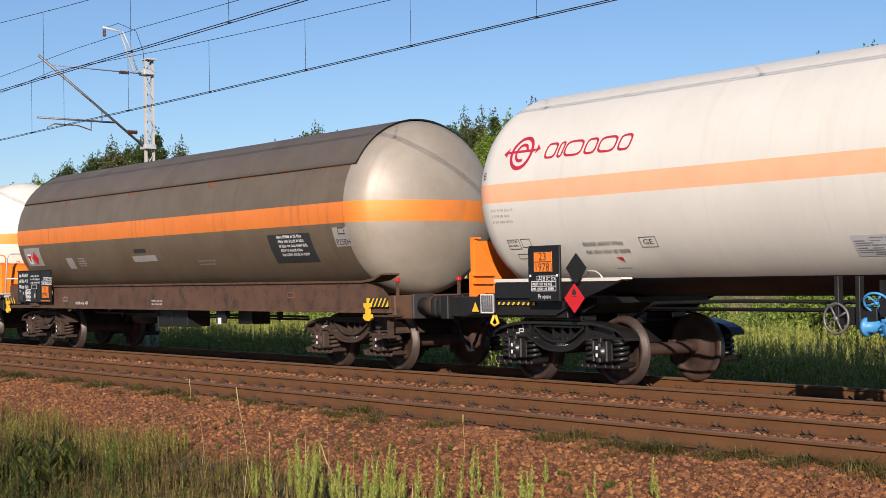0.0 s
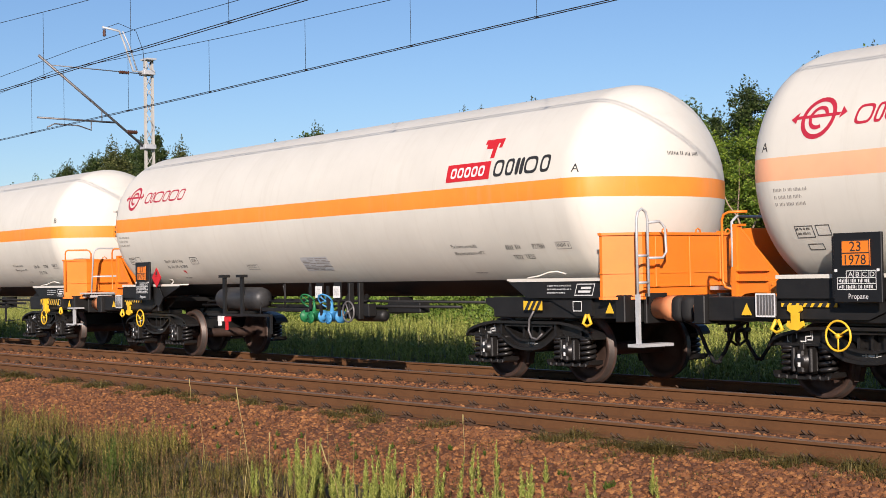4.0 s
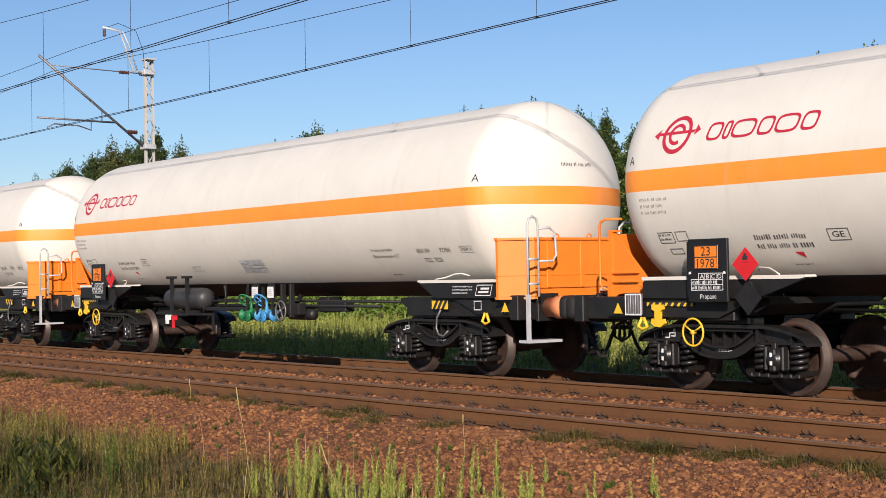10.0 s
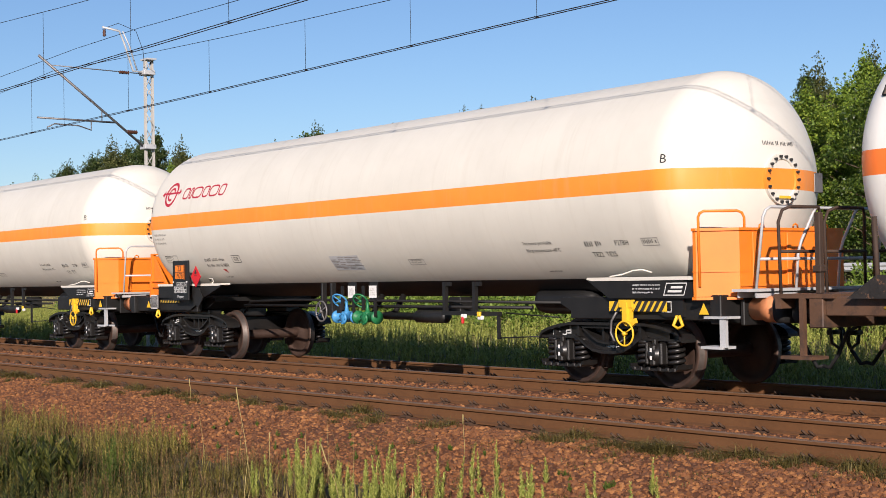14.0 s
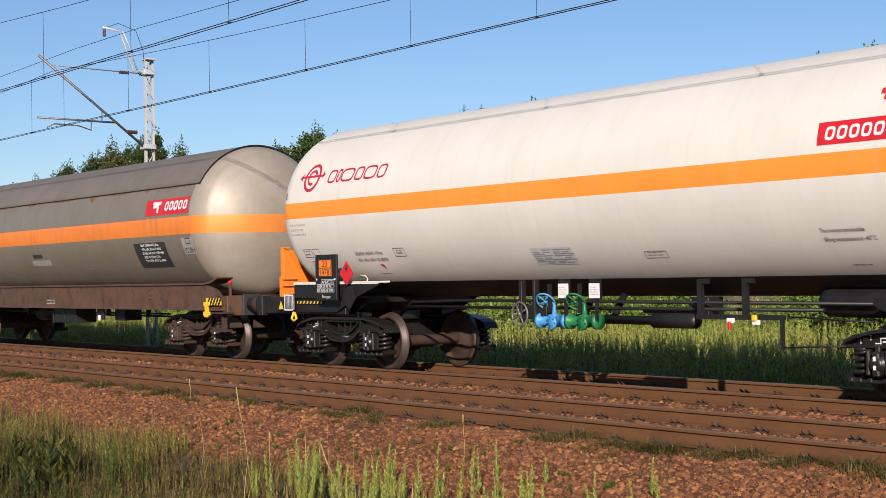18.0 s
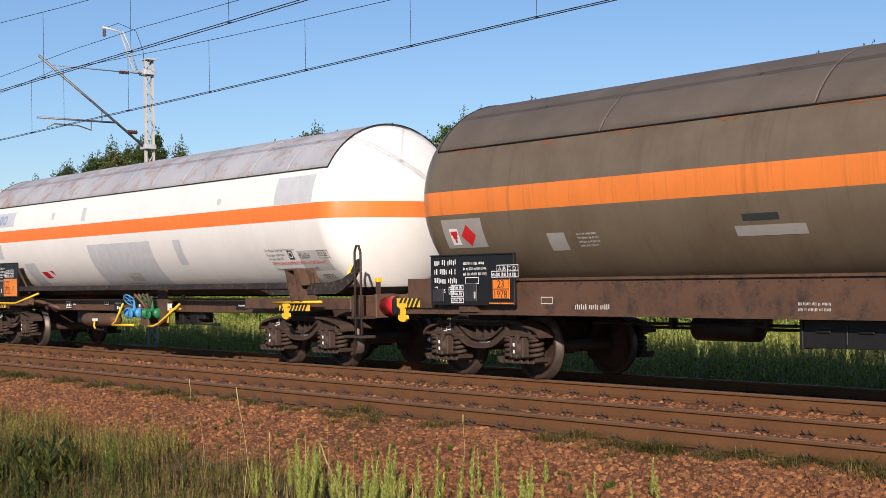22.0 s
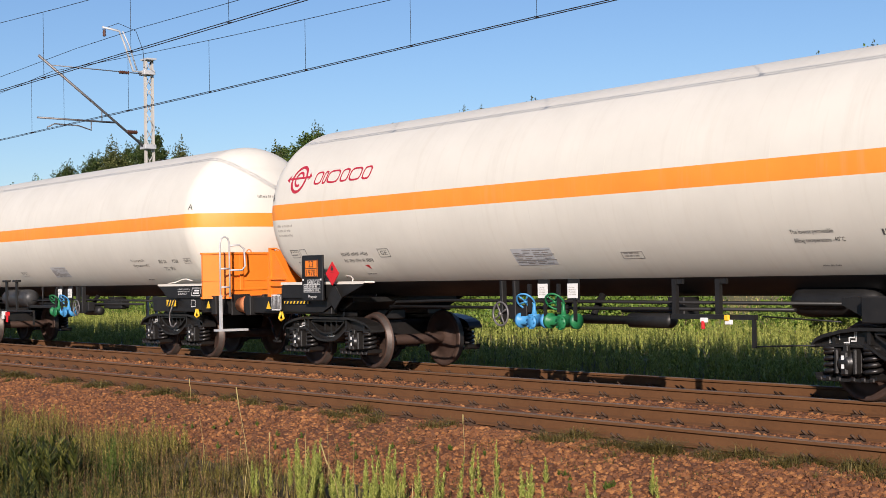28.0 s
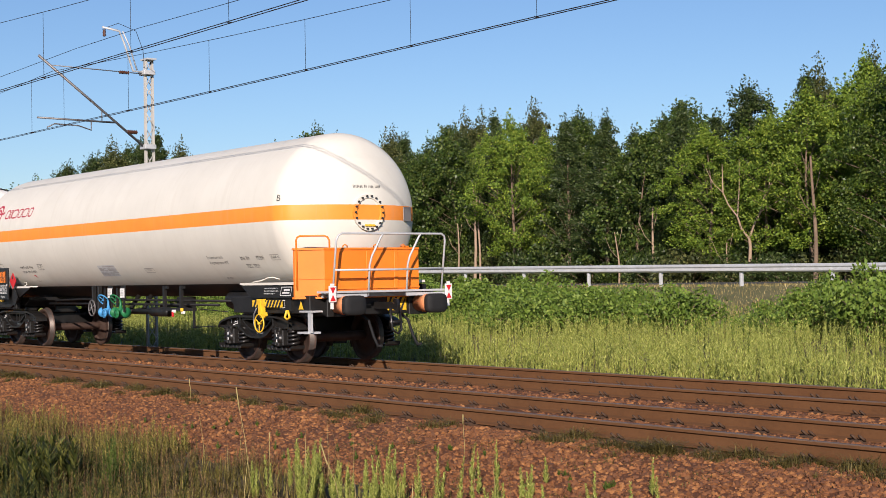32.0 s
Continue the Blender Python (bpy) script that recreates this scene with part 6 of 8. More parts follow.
# ---- brown-grey wagon with a sunshade ----
def brown_wagon(x0, paint, red_mark=True, railed=False, seed=1):
    L = 17.67
    w = tagged(new("tank_wagon"), ("grey-green" if paint == "tank_green" else "brown-grey") + " gas tank wagon with sunshade" + (" and railed end platform" if railed else " and long brown sill"), "tank wagon", "wagons of the train")
    WAGONS.append((w, x0))
    key = "brown_shell" + paint
    if key not in SHARED:
        t = shell("tank", L, paint, w, 1.75, 15.85, 0.95)
        SHARED[key] = t.data
        t.data.materials.append(M["dome_metal"])
        for p in t.data.polygons:
            if p.center.x > 15.85:
                p.material_index = 1
    else:
        shared(key, "tank", None, paint, w)
    for x in (4.9, 8.2, 11.3, 14.0):
        shared("brown_seam", "weld_seam", lambda: lathe(bmesh.new(), [(-0.008, TANK_R - 0.0015), (-0.003, TANK_R + 0.001), (0.003, TANK_R + 0.001), (0.008, TANK_R - 0.0015)], "x", (0, 0, TANK_Z), 96), paint, w, pose(x, 0, 0))
    sunshade(w, 1.68, 16.0, 4, "shade_green" if paint == "tank_green" else "shade_brown", 61, "weathered brown sunshade sheet", seed=seed)
    for k, (x, wd, h) in enumerate(((1.9, 0.9, 0.05), (4.1, 0.3, 0.12), (5.0, 1.6, 0.045), (7.3, 0.5, 0.09), (8.6, 1.8, 0.05), (10.9, 0.4, 0.14), (11.8, 1.2, 0.05), (13.6, 0.3, 0.1), (14.4, 1.4, 0.05))):
        shared("rust_run%d" % k, "rust_run", lambda x=x, wd=wd, h=h: wrapped(ragged(wd, h, k), x, 3.42 - h, 0.003), "rust_stain", w)
    for s in (-1, 1):
        def sill(s=s):
            bm = bmesh.new()
            prism(bm, [(3.5, 1.46), (16.3, 1.46), (16.75, 1.36), (16.98, 1.2), (17.0, 0.98), (0.75, 0.98), (0.75, 1.2), (3.5, 1.2)], s * 1.36, s * 1.41)
            box(bm, 0.75, 17.0, *sorted((s * 1.36, s * 1.46)), 0.96, 0.99)
            return bm
        shared("sill%d" % s, "side_sill", sill, "brown", w, None, "long oxide-brown side sill")
        def ledge(s=s):
            bm = bmesh.new()
            prism(bm, [(3.4, 1.45), (16.3, 1.45), (16.6, 1.48), (16.86, 1.57), (16.86, 1.595), (16.55, 1.515), (16.3, 1.485), (3.4, 1.485)], s * 1.1, s * 1.45)
            return bm
        shared("ledge%d" % s, "riveted_ledge", ledge, "brown", w)
        if s < 0:
            for k in range(40):
                shared("sill_rivet", "rivet", lambda: lathe(bmesh.new(), [(-0.02, 0.012), (-0.028, 0.008), (-0.03, 0)], "y", (0, 0, 0), 6), "rustcast", w, pose(3.7 + 0.31 * k, -1.4, 1.41))
    shared("brown_frame", "underframe", lambda: boxes((0.6, 0.78, -1.35, 1.35, 0.86, 1.24), (16.9, 17.07, -1.35, 1.35, 0.86, 1.24), (0.78, 16.9, -0.35, 0.35, 0.95, 1.2), (2.0, 2.8, -1.3, 1.3, 0.98, 1.2), (15.0, 15.9, -1.3, 1.3, 0.98, 1.2), bevel=0.012), "brown", w)
    bogie(w, 2.39, "rustcast", key="rusty")
    bogie(w, 15.46, "rustcast", key="rusty")
    buffers(w, L, "rustcast" if not railed else "collar", "tarblack")
    coupling(w, L)
    sign_board(w, "brown_board", 1.72, 3.68, 1.1, 1.83, 3.1)
    shared("board_foot", "board_bracket", lambda: boxes((2.35, 2.75, -1.5, -1.42, 1.0, 1.1)), "brown", w)
    shared("board_side", "board_side_plate", lambda: boxes((1.0, 1.7, -1.45, -1.3, 1.05, 1.5)), "brown", w)
    hazard_plate(w, "hazard_brown", 16.45, -1.47, 1.06, 0.6, 0.14)
    hazard_plate(w, "hazard_brown2", 0.72, -1.47, 1.06, 0.6, 0.14)
    yellow_hook(w, 16.5, -1.48)
    yellow_hook(w, 0.9, -1.48)
    if red_mark:
        p = shared("red_brand", "brand_plate", lambda: wrapped(quads((0, 1.85, 0, 0.33)), 13.95, 2.86), "red", w, None, "red brand plate with white shapes")
        shared("red_brand_bird", "brand_badge", lambda: wrapped(quads((0, 0.36, 0.15, 0.21), (0.04, 0.2, 0.08, 0.15), (0.2, 0.28, -0.02, 0.15)), 14.25, 2.93, 0.007), "white", p)
        hollow_word("red_brand_word", p, 14.78, 2.94, [0.16] * 5, 0.19, 0.045, "white", 0.15, 0.007)
    b = shared("owner_board", "owner_panel", lambda: wrapped(quads((0, 1.42, 0, 0.56)), 13.3, 1.82, 0.004), "dark_green", w, None, "dark owner panel with white print")
    shared("owner_board_text", "stencil_text", lambda: wrapped(text_bars(0.95, 5, 0.055, 0.03, 51, 0.7), 13.62, 2.25, 0.008), "white", b)
    c = shared("test_plate", "test_plate", lambda: wrapped(quads((0, 0.5, 0, 0.34)), 15.45, 2.06, 0.004), "faded", w, None, "grey test plate")
    shared("test_plate_text", "stencil_text", lambda: wrapped(letters("P25BH", 0.15, 0.4), 15.5, 2.09, 0.008), "print", c)
    frame_ring(c, "test_box", 15.6, 2.26, 0.2, 0.12, "print", 0.02)
    h = w if paint == "tank_green" else shared("label_patch", "label_patch", lambda: wrapped(quads((0, 0.94, 0, 0.46)), 1.9, 1.95, 0.004), "faded", w)
    shared("patch_triangle", "triangle_sign", lambda: wrapped(quads((0, 0.2, 0, 0.26)), 2.05, 2.0, 0.008), "white", h)
    shared("patch_red", "red_triangle", lambda: wrapped(quads((0.02, 0.18, 0.16, 0.22), (0.05, 0.15, 0.1, 0.16), (0.08, 0.12, 0.04, 0.1)), 2.05, 2.0, 0.01), "red", h)
    shared("patch_diamond", "hazard_diamond", lambda: wrapped(spun_square(0.17), 2.48, 2.13, 0.009), "red", h)
    shared("brown_text1", "stencil_text", lambda: wrapped(text_bars(0.42, 4, 0.03, 0.03, 53), 4.8, 2.06), "pale", w)
    shared("brown_patch2", "label_patch", lambda: wrapped(quads((0, 0.36, 0, 0.28)), 4.2, 1.86, 0.004), "faded", w)
    shared("brown_patch3", "label_patch", lambda: wrapped(quads((0, 1.08, 0, 0.14)), 7.62, 1.95, 0.004), "faded", w)
    shared("brown_patch4", "label_patch", lambda: wrapped(quads((0, 0.56, 0, 0.09)), 7.78, 2.13, 0.004), "dark_green", w)
    shared("brown_text4", "stencil_text", lambda: wrapped(text_bars(0.7, 2, 0.04, 0.04, 54), 10.38, 1.9), "faded", w)
    shared("sill_digits", "stencil_text", lambda: flat(text_bars(0.95, 1, 0.07, 0.02, 57, 0.7), 4.8, -1.4145, 1.05), "pale", w)
    shared("sill_marks", "stencil_text", lambda: flat(text_bars(0.5, 2, 0.035, 0.03, 58, 0.7), 8.6, -1.4145, 1.12), "pale", w)
    shared("sill_box", "stencil_border", lambda: flat(outline(0.25, 0.1, 0.012), 13.9, -1.4145, 1.2), "rust", w)
    shared("sill_box2", "stencil_border", lambda: flat(outline(0.25, 0.1, 0.012), 4.1, -1.4145, 1.12), "pale", w)
    shared("tool_box", "tool_box", lambda: boxes((8.5, 9.75, -1.2, -0.7, 0.62, 0.96), (8.45, 8.5, -1.22, -0.7, 0.6, 0.96), (9.1, 9.13, -1.215, -1.2, 0.66, 0.92), (8.7, 8.9, -1.23, -1.2, 0.8, 0.83), (9.3, 9.5, -1.23, -1.2, 0.8, 0.83), bevel=0.006), "black", w, None, "black steel tool box under the frame")
    shared("tool_box2", "brake_cylinder", lambda: lathe(bmesh.new(), [(6.3, 0), (6.3, 0.17), (7.3, 0.17), (7.3, 0)], "x", (0, -0.6, 0.8), 18), "black", w)
    shared("frame_rods", "brake_rod", lambda: tubes(0.022, [(4.5, -0.8, 0.85), (13.6, -0.8, 0.85)], [(5, -0.4, 0.78), (13, -0.4, 0.78)], n=6), "black", w)
    for x in (6.0, 7.6, 10.6, 11.6, 12.6):
        shared("rod_hanger", "rod_hanger", lambda: boxes((0, 0.06, -0.85, -0.75, 0.78, 1.0)), "black", w, pose(x, 0, 0))
    shared("cock_plates", "brake_plate", lambda: boxes((11.1, 11.45, -1.3, -1.25, 0.72, 0.95), (11.6, 12.1, -1.1, -0.7, 0.7, 0.98), bevel=0.006), "black", w)
    shared("cock_white", "brake_cock", lambda: boxes((11.2, 11.3, -1.32, -1.3, 0.7, 0.82)), "white", w)
    if railed:
        def tubes_w():
            return tubes(0.02, [(L - 0.4, -1.4, 1.25), (L - 0.48, -1.4, 1.26), (L - 0.48, -1.4, 1.92), (L - 0.45, -1.4, 1.98), (L - 0.38, -1.36, 1.98), (L - 0.34, -1.34, 1.92)],
                         [(L + 0.08, -1.3, 1.42), (L - 0.08, -1.32, 1.8), (L - 0.12, -1.32, 2.2), (L - 0.1, -1.32, 2.36), (L - 0.04, -1.3, 2.42), (L + 0.06, -1.25, 2.42)])
        shared("white_rails", "grab_rail", tubes_w, "white", w, None, "white tube grab rails")
        shared("dark_rails", "platform_railing", lambda: tubes(0.02, [(L + 0.06, -1.25, 2.42), (L + 0.06, 1.2, 2.42), (L + 0.04, 1.25, 1.3)], [(L + 0.06, 0.3, 1.3), (L + 0.06, 0.3, 2.42)], [(L - 0.05, -1.1, 1.3), (L - 0.05, -1.1, 1.95), (L - 0.04, -1.05, 2.0), (L - 0.04, -0.8, 2.0)], [(L - 0.4, -1.3, 1.3), (L - 0.36, -1.3, 1.7), (L - 0.3, -1.28, 1.72), (L - 0.26, -1.27, 1.3)]), "black", w)
        shared("rusty_post", "platform_post", lambda: boxes((L + 0.03, L + 0.08, -0.72, -0.67, 1.25, 2.5), (L - 0.02, L + 0.14, -0.8, -0.6, 1.26, 1.32)), "rust", w)
        shared("dark_platform", "platform", lambda: boxes((L - 0.7, L - 0.05, -1.38, 1.38, 1.25, 1.29), (L - 0.75, L - 0.2, -1.42, -1.3, 1.5, 1.53)), "black", w)
        shared("brake_column", "brake_column", lambda: boxes((L - 0.4, L - 0.3, -0.95, -0.83, 1.25, 2.2), (L - 0.42, L - 0.26, -1.0, -0.8, 1.6, 1.75), bevel=0.01), "black", w)
        flange_door(w, 16.88, 0.3, "dome_metal", "rust")
    else:
        shared("low_post", "end_post", lambda: boxes((L - 0.65, L - 0.61, -1.29, -1.25, 1.2, 1.46), (L - 0.65, L - 0.61, 1.25, 1.29, 1.2, 1.46), (L + 0.035, L + 0.075, -0.585, -0.545, 1.2, 1.46)), "brown", w)
        shared("low_post_cap", "post_cap", lambda: boxes((L - 0.665, L - 0.595, -1.305, -1.235, 1.46, 1.52), (L + 0.02, L + 0.09, -0.6, -0.53, 1.46, 1.52), bevel=0.01), "red", w)
    shared("brown_step", "corner_step", lambda: boxes((L - 1.0, L - 0.55, -1.5, -1.25, 0.9, 0.93), (L - 1.1, L - 0.65, -1.46, -1.22, 0.56, 0.6), (L - 0.75, L - 0.7, -1.4, -1.3, 0.6, 0.95)), "rustcast", w)
    return w


def ragged(wd, h, seed):
    """A stain that hangs from a straight upper edge in uneven drips."""
    rnd, bm = random.Random(seed), bmesh.new()
    n = max(4, int(wd / 0.05))
    top = [bm.verts.new((wd * i / n, 0, h)) for i in range(n + 1)]
    low = [bm.verts.new((wd * i / n, 0, h * (1 - rnd.uniform(0.15, 1) * math.sin(math.pi * (i + 0.3) / (n + 0.6))))) for i in range(n + 1)]
    for i in range(n):
        bm.faces.new((low[i], low[i + 1], top[i + 1], top[i]))
    return bm


def spun_square(r):
    bm = bmesh.new()
    bm.faces.new([bm.verts.new(v) for v in ((-r, 0, 0), (0, 0, -r), (r, 0, 0), (0, 0, r))])
    return bm


# ---- white wagon with a grey sunshade and brown frame ----
def grey_top_wagon(x0, shade, seed):
    L = 19.2
    w = tagged(new("tank_wagon"), "patched white gas tank wagon with " + {"shade_grey": "grey zinc", "shade_tan": "tan rusty", "shade_rust": "rust-streaked grey"}[shade] + " sunshade", "tank wagon", "wagons of the train")
    WAGONS.append((w, x0))
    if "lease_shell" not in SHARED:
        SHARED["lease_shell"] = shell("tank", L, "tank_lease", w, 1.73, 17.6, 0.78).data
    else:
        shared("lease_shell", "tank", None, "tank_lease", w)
    for x in (5.0, 8.2, 11.4, 14.5):
        shared("lease_seam", "weld_seam", lambda: lathe(bmesh.new(), [(-0.008, TANK_R - 0.0015), (-0.003, TANK_R + 0.001), (0.003, TANK_R + 0.001), (0.008, TANK_R - 0.0015)], "x", (0, 0, TANK_Z), 96), "tank_lease", w, pose(x, 0, 0))
    sunshade(w, 1.66, 17.72, 12, shade, 61, "weathered sheet-metal sunshade", seed=seed)
    common = [(8.12, 1.47, 3.06, 1.1), (2.8, 2.15, 0.28, 0.36), (4.2, 1.48, 0.65, 0.72), (6.2, 3.0, 0.16, 0.16)]
    own = {1: [(2.0, 2.93, 1.9, 0.36), (12.3, 2.0, 0.55, 0.5), (14.3, 2.93, 1.2, 0.45), (15.3, 2.3, 0.5, 0.4), (13.6, 1.6, 0.6, 0.4)],
           2: [(2.0, 2.93, 1.9, 0.36), (12.2, 1.85, 0.32, 0.55), (7.9, 2.9, 0.2, 0.3), (16.2, 2.84, 1.25, 0.5), (14.1, 2.95, 0.14, 0.12)],
           3: [(12.12, 1.74, 0.85, 0.42), (13.3, 2.05, 0.55, 0.45), (16.05, 2.86, 0.75, 0.5), (17.0, 2.88, 0.5, 0.4)]}
    for x, z, wd, h in common + own[seed]:
        part("paint_patch", wrapped(quads((0, wd, 0, h)), x, z, 0.0025), "patch", w)
    shared("lease_badge", "brand_badge", lambda: wrapped(quads((0.1, 0.16, 0.1, 0.3), (0, 0.08, 0, 0.14), (0.2, 0.28, 0, 0.14)), 2.12, 2.97, 0.006), "slate", w, None, "slate-blue three-part badge")
    hollow_word("lease_word", w, 2.62, 2.98, [0.24, 0.2, 0.24], 0.24, 0.07, "slate", 0.25, 0.006)
    shared("lease_strip", "walkway_strip", lambda: boxes((4.2, 16.6, -1.5, -1.2, 1.36, 1.47), (4.2, 16.6, 1.2, 1.5, 1.36, 1.47), bevel=0.008), "rusty_black", w, None, "tarred side walkway strip")
    shared("rear_cradle", "tank_cradle", lambda: prism(bmesh.new(), [(15.2, 1.46), (17.9, 1.46), (18.3, 1.52), (18.55, 1.62), (18.68, 1.78), (18.76, 1.84), (18.82, 1.8), (18.78, 1.68), (18.6, 1.48), (18.3, 1.33), (18.1, 1.27), (16.0, 1.25)], -1.46, -1.4), "rusty_black", w)
    shared("front_cradle", "front_cradle", lambda: prism(bmesh.new(), [(1.2, 1.2), (3.4, 1.2), (4.3, 1.46), (1.6, 1.46)], -1.44, -1.4), "rusty_black", w)
    for k in range(36):
        shared("cradle_rivet", "rivet", lambda: lathe(bmesh.new(), [(0, 0.016), (-0.012, 0.012), (-0.014, 0)], "y", (0, 0, 0), 6), "rustcast", w, pose(15.7 + 0.15 * (k // 2), -1.462, 1.34 + 0.06 * (k % 2)))
    def brace():
        bm = bmesh.new()
        prism(bm, [(0, 1.16), (0.05, 1.16), (-0.11, 1.68), (-0.17, 1.7)], -1.62, -1.3)
        prism(bm, [(0, 1.16), (0.24, 1.16), (0.1, 1.68), (-0.17, 1.7)], -1.44, -1.4)
        return bm
    shared("saddle_brace", "saddle_brace", brace, "brown", w, pose(16.92, 0, 0))
    shared("saddle_brace", "saddle_brace", brace, "brown", w, pose(17.2, 0, 0))
    shared("saddle_cap", "saddle_cap", lambda: prism(bmesh.new(), [(16.74, 1.68), (17.1, 1.68), (17.28, 1.42), (17.32, 1.42), (17.13, 1.71), (16.72, 1.71)], -1.62, -1.24), "brown", w)
    shared("lease_frame", "underframe", lambda: boxes((0.6, 0.8, -1.35, 1.35, 0.86, 1.24), (18.4, 18.6, -1.35, 1.35, 0.86, 1.24), (5.2, 15.6, -0.95, -0.8, 0.9, 1.135), (5.2, 15.6, 0.8, 0.95, 0.9, 1.135), (3.6, 5.2, -0.95, -0.8, 0.98, 1.135), (3.6, 5.2, 0.8, 0.95, 0.98, 1.135), (0.8, 4.4, -1.3, -1.18, 1.0, 1.22), (14.9, 18.4, -1.36, -1.22, 1.0, 1.2), (0.8, 4.4, 1.18, 1.3, 1.0, 1.22), (14.9, 18.4, 1.22, 1.36, 1.0, 1.2), (0.8, 18.4, -0.3, 0.3, 0.95, 1.15), bevel=0.012), "brown", w)
    shared("lease_brace", "frame_brace", lambda: tubes(0.05, [(3.6, -1.25, 1.18), (4.6, -1.1, 1.1), (5.4, -0.9, 0.92)], n=6), "brown", w)
    bogie(w, 2.83, "rustcast", key="rusty")
    bogie(w, 16.45, "rustcast", key="rusty")
    buffers(w, L, "red" if seed == 2 else "rustcast", "brown")
    coupling(w, L)
    sign_board(w, "lease_board", 2.05, 4.25, 1.22, 2.03, 3.36)
    shared("board_brace", "board_bracket", lambda: tubes(0.03, [(4.2, -1.5, 1.9), (4.75, -1.42, 1.3)], n=6), "rustcast", w)
    shared("board_post", "board_post", lambda: tubes(0.03, [(1.6, -1.4, 1.2), (1.6, -1.45, 2.1)], n=6), "rustcast", w)
    shared("board_post_inner", "board_post", lambda: tubes(0.03, [(1.75, -1.2, 1.2), (1.75, -1.2, 2.1)], n=6), "rustcast", w)
    shared("yellow_rail1", "shunter_rail", lambda: tubes(0.022, [(1.75, -1.5, 1.1), (1.85, -1.53, 1.07), (4.1, -1.53, 1.07), (5.45, -1.5, 1.3)], n=6), "yellow", w, None, "yellow shunter's grab rail")
    shared("yellow_rail2", "shunter_rail", lambda: tubes(0.022, [(16.2, -1.55, 1.12), (17.8, -1.55, 1.14)], n=6), "yellow", w)
    shared("yellow_guard1", "valve_guard", lambda: tubes(0.022, [(9.97, -1.48, 1.08), (9.62, -1.49, 0.7), (9.46, -1.5, 0.63), (9.5, -1.5, 0.62), (10.5, -1.5, 0.64)], n=6), "yellow", w)
    shared("yellow_guard2", "valve_guard", lambda: tubes(0.022, [(11.1, -1.5, 0.62), (11.4, -1.5, 0.63), (11.63, -1.5, 0.68), (12.57, -1.5, 1.08)], [(12.02, -1.48, 0.7), (12.02, -1.42, 0.98), (12.45, -1.42, 0.99)], n=6), "yellow", w)
    hazard_plate(w, "hazard_lease", 16.35, -1.5, 0.98, 1.0, 0.13)
    hazard_plate(w, "hazard_lease2", 2.6, -1.5, 0.95, 0.75, 0.1)
    yellow_hook(w, 16.65, -1.54)
    yellow_hook(w, 2.75, -1.54)
    shared("lease_flag", "hazard_sign", lambda: wrapped(slanted(quads((0, 0.36, 0, 0.2)), -0.5), 5.05, 1.66), "red", w, None, "faded red hazard sign")
    shared("lease_triangle", "red_triangle", lambda: wrapped(one_face((0, 0.14), (0.2, 0), (0.22, 0.14)), 5.45, 1.72), "red", w)
    sh = shared("lease_sheet", "instruction_sheet", lambda: wrapped(quads((0, 0.95, 0, 0.34)), 9.2, 1.51, 0.005), "pale", w, None, "printed instruction sheet")
    shared("lease_sheet_text", "stencil_text", lambda: wrapped(quads(*[(x, x + 0.15 + 0.04 * ((j + k) % 2), z, z + 0.014) for j, x in enumerate((0.3, 0.52, 0.72)) for k, z in enumerate((0.08, 0.115, 0.15, 0.185, 0.22, 0.255, 0.29))]), 9.2, 1.51, 0.008), "faded", sh)
    tp = part("test_field", wrapped(quads((0, 0.9, 0, 0.42)), 16.68, 1.68, 0.0035), "pale", w)
    for k, (words, wd, x, z) in enumerate((("Calorifugato Calorifuge Wärmeisoliert", 1.02, 15.62, 2.03), ("Niedrigste zugelassene", 0.62, 15.64, 1.95), ("Fülltemperatur-40°", 0.5, 15.66, 1.88), ("Temperature minimale de remplissage autorisee -40°C", 1.4, 15.72, 1.7))):
        shared("lease_small%d" % k, "stencil_text", lambda words=words, wd=wd, x=x, z=z: wrapped(letters(words, 0.075, wd), x, z, 0.007), "grey_ink", tp)
    shared("lease_note2", "stencil_text", lambda: wrapped(letters("TEMPERATURA DI RIEMPIMENTO MINIMA AUTORIZZATA -40°C", 0.1, 1.8), 15.68, 1.79, 0.007), "red", tp)
    shared("lease_note3", "stencil_text", lambda: wrapped(letters("P26BH", 0.15, 0.33), 16.72, 1.89, 0.007), "print", tp)
    shared("lease_note4%d" % (seed == 2), "stencil_text", lambda: wrapped(letters("03.26" if seed == 2 else "03.27", 0.12, 0.26), 17.36, 1.92, 0.007), "print", tp)
    shared("lease_note5", "stencil_text", lambda: wrapped(letters("TE22", 0.15, 0.36), 17.06, 1.54, 0.007), "print", tp)
    frame_ring(tp, "lease_note_box", 17.32, 1.88, 0.34, 0.16, "print")
    shared("lease_note_disc", "stencil_icon", lambda: wrapped(quads((0, 0.17, 0, 0.18)), 16.36, 1.88, 0.0065), "print", tp)
    shared("lease_note_ring", "stencil_icon", lambda: wrapped(open_block(0.13, 0.13, 0.022, 0), 16.38, 1.905, 0.009), "white", tp)
    shared("dome_warning", "warning_sign", lambda: prism(bmesh.new(), [(-0.085, 0), (0.085, 0), (0.0, 0.15)], -0.006, 0.006), "yellow", w, pose(18.2, -1.2, 1.6, 0, 0, 58))
    shared("lease_air", "air_reservoir", lambda: lathe(bmesh.new(), [(7.2, 0), (7.22, 0.08), (7.26, 0.13), (7.34, 0.145), (8.74, 0.145), (8.84, 0.13), (8.9, 0.08), (8.92, 0)], "x", (0, -1.1, 0.71), 20), "brown", w, None, "brown air reservoir under the frame")
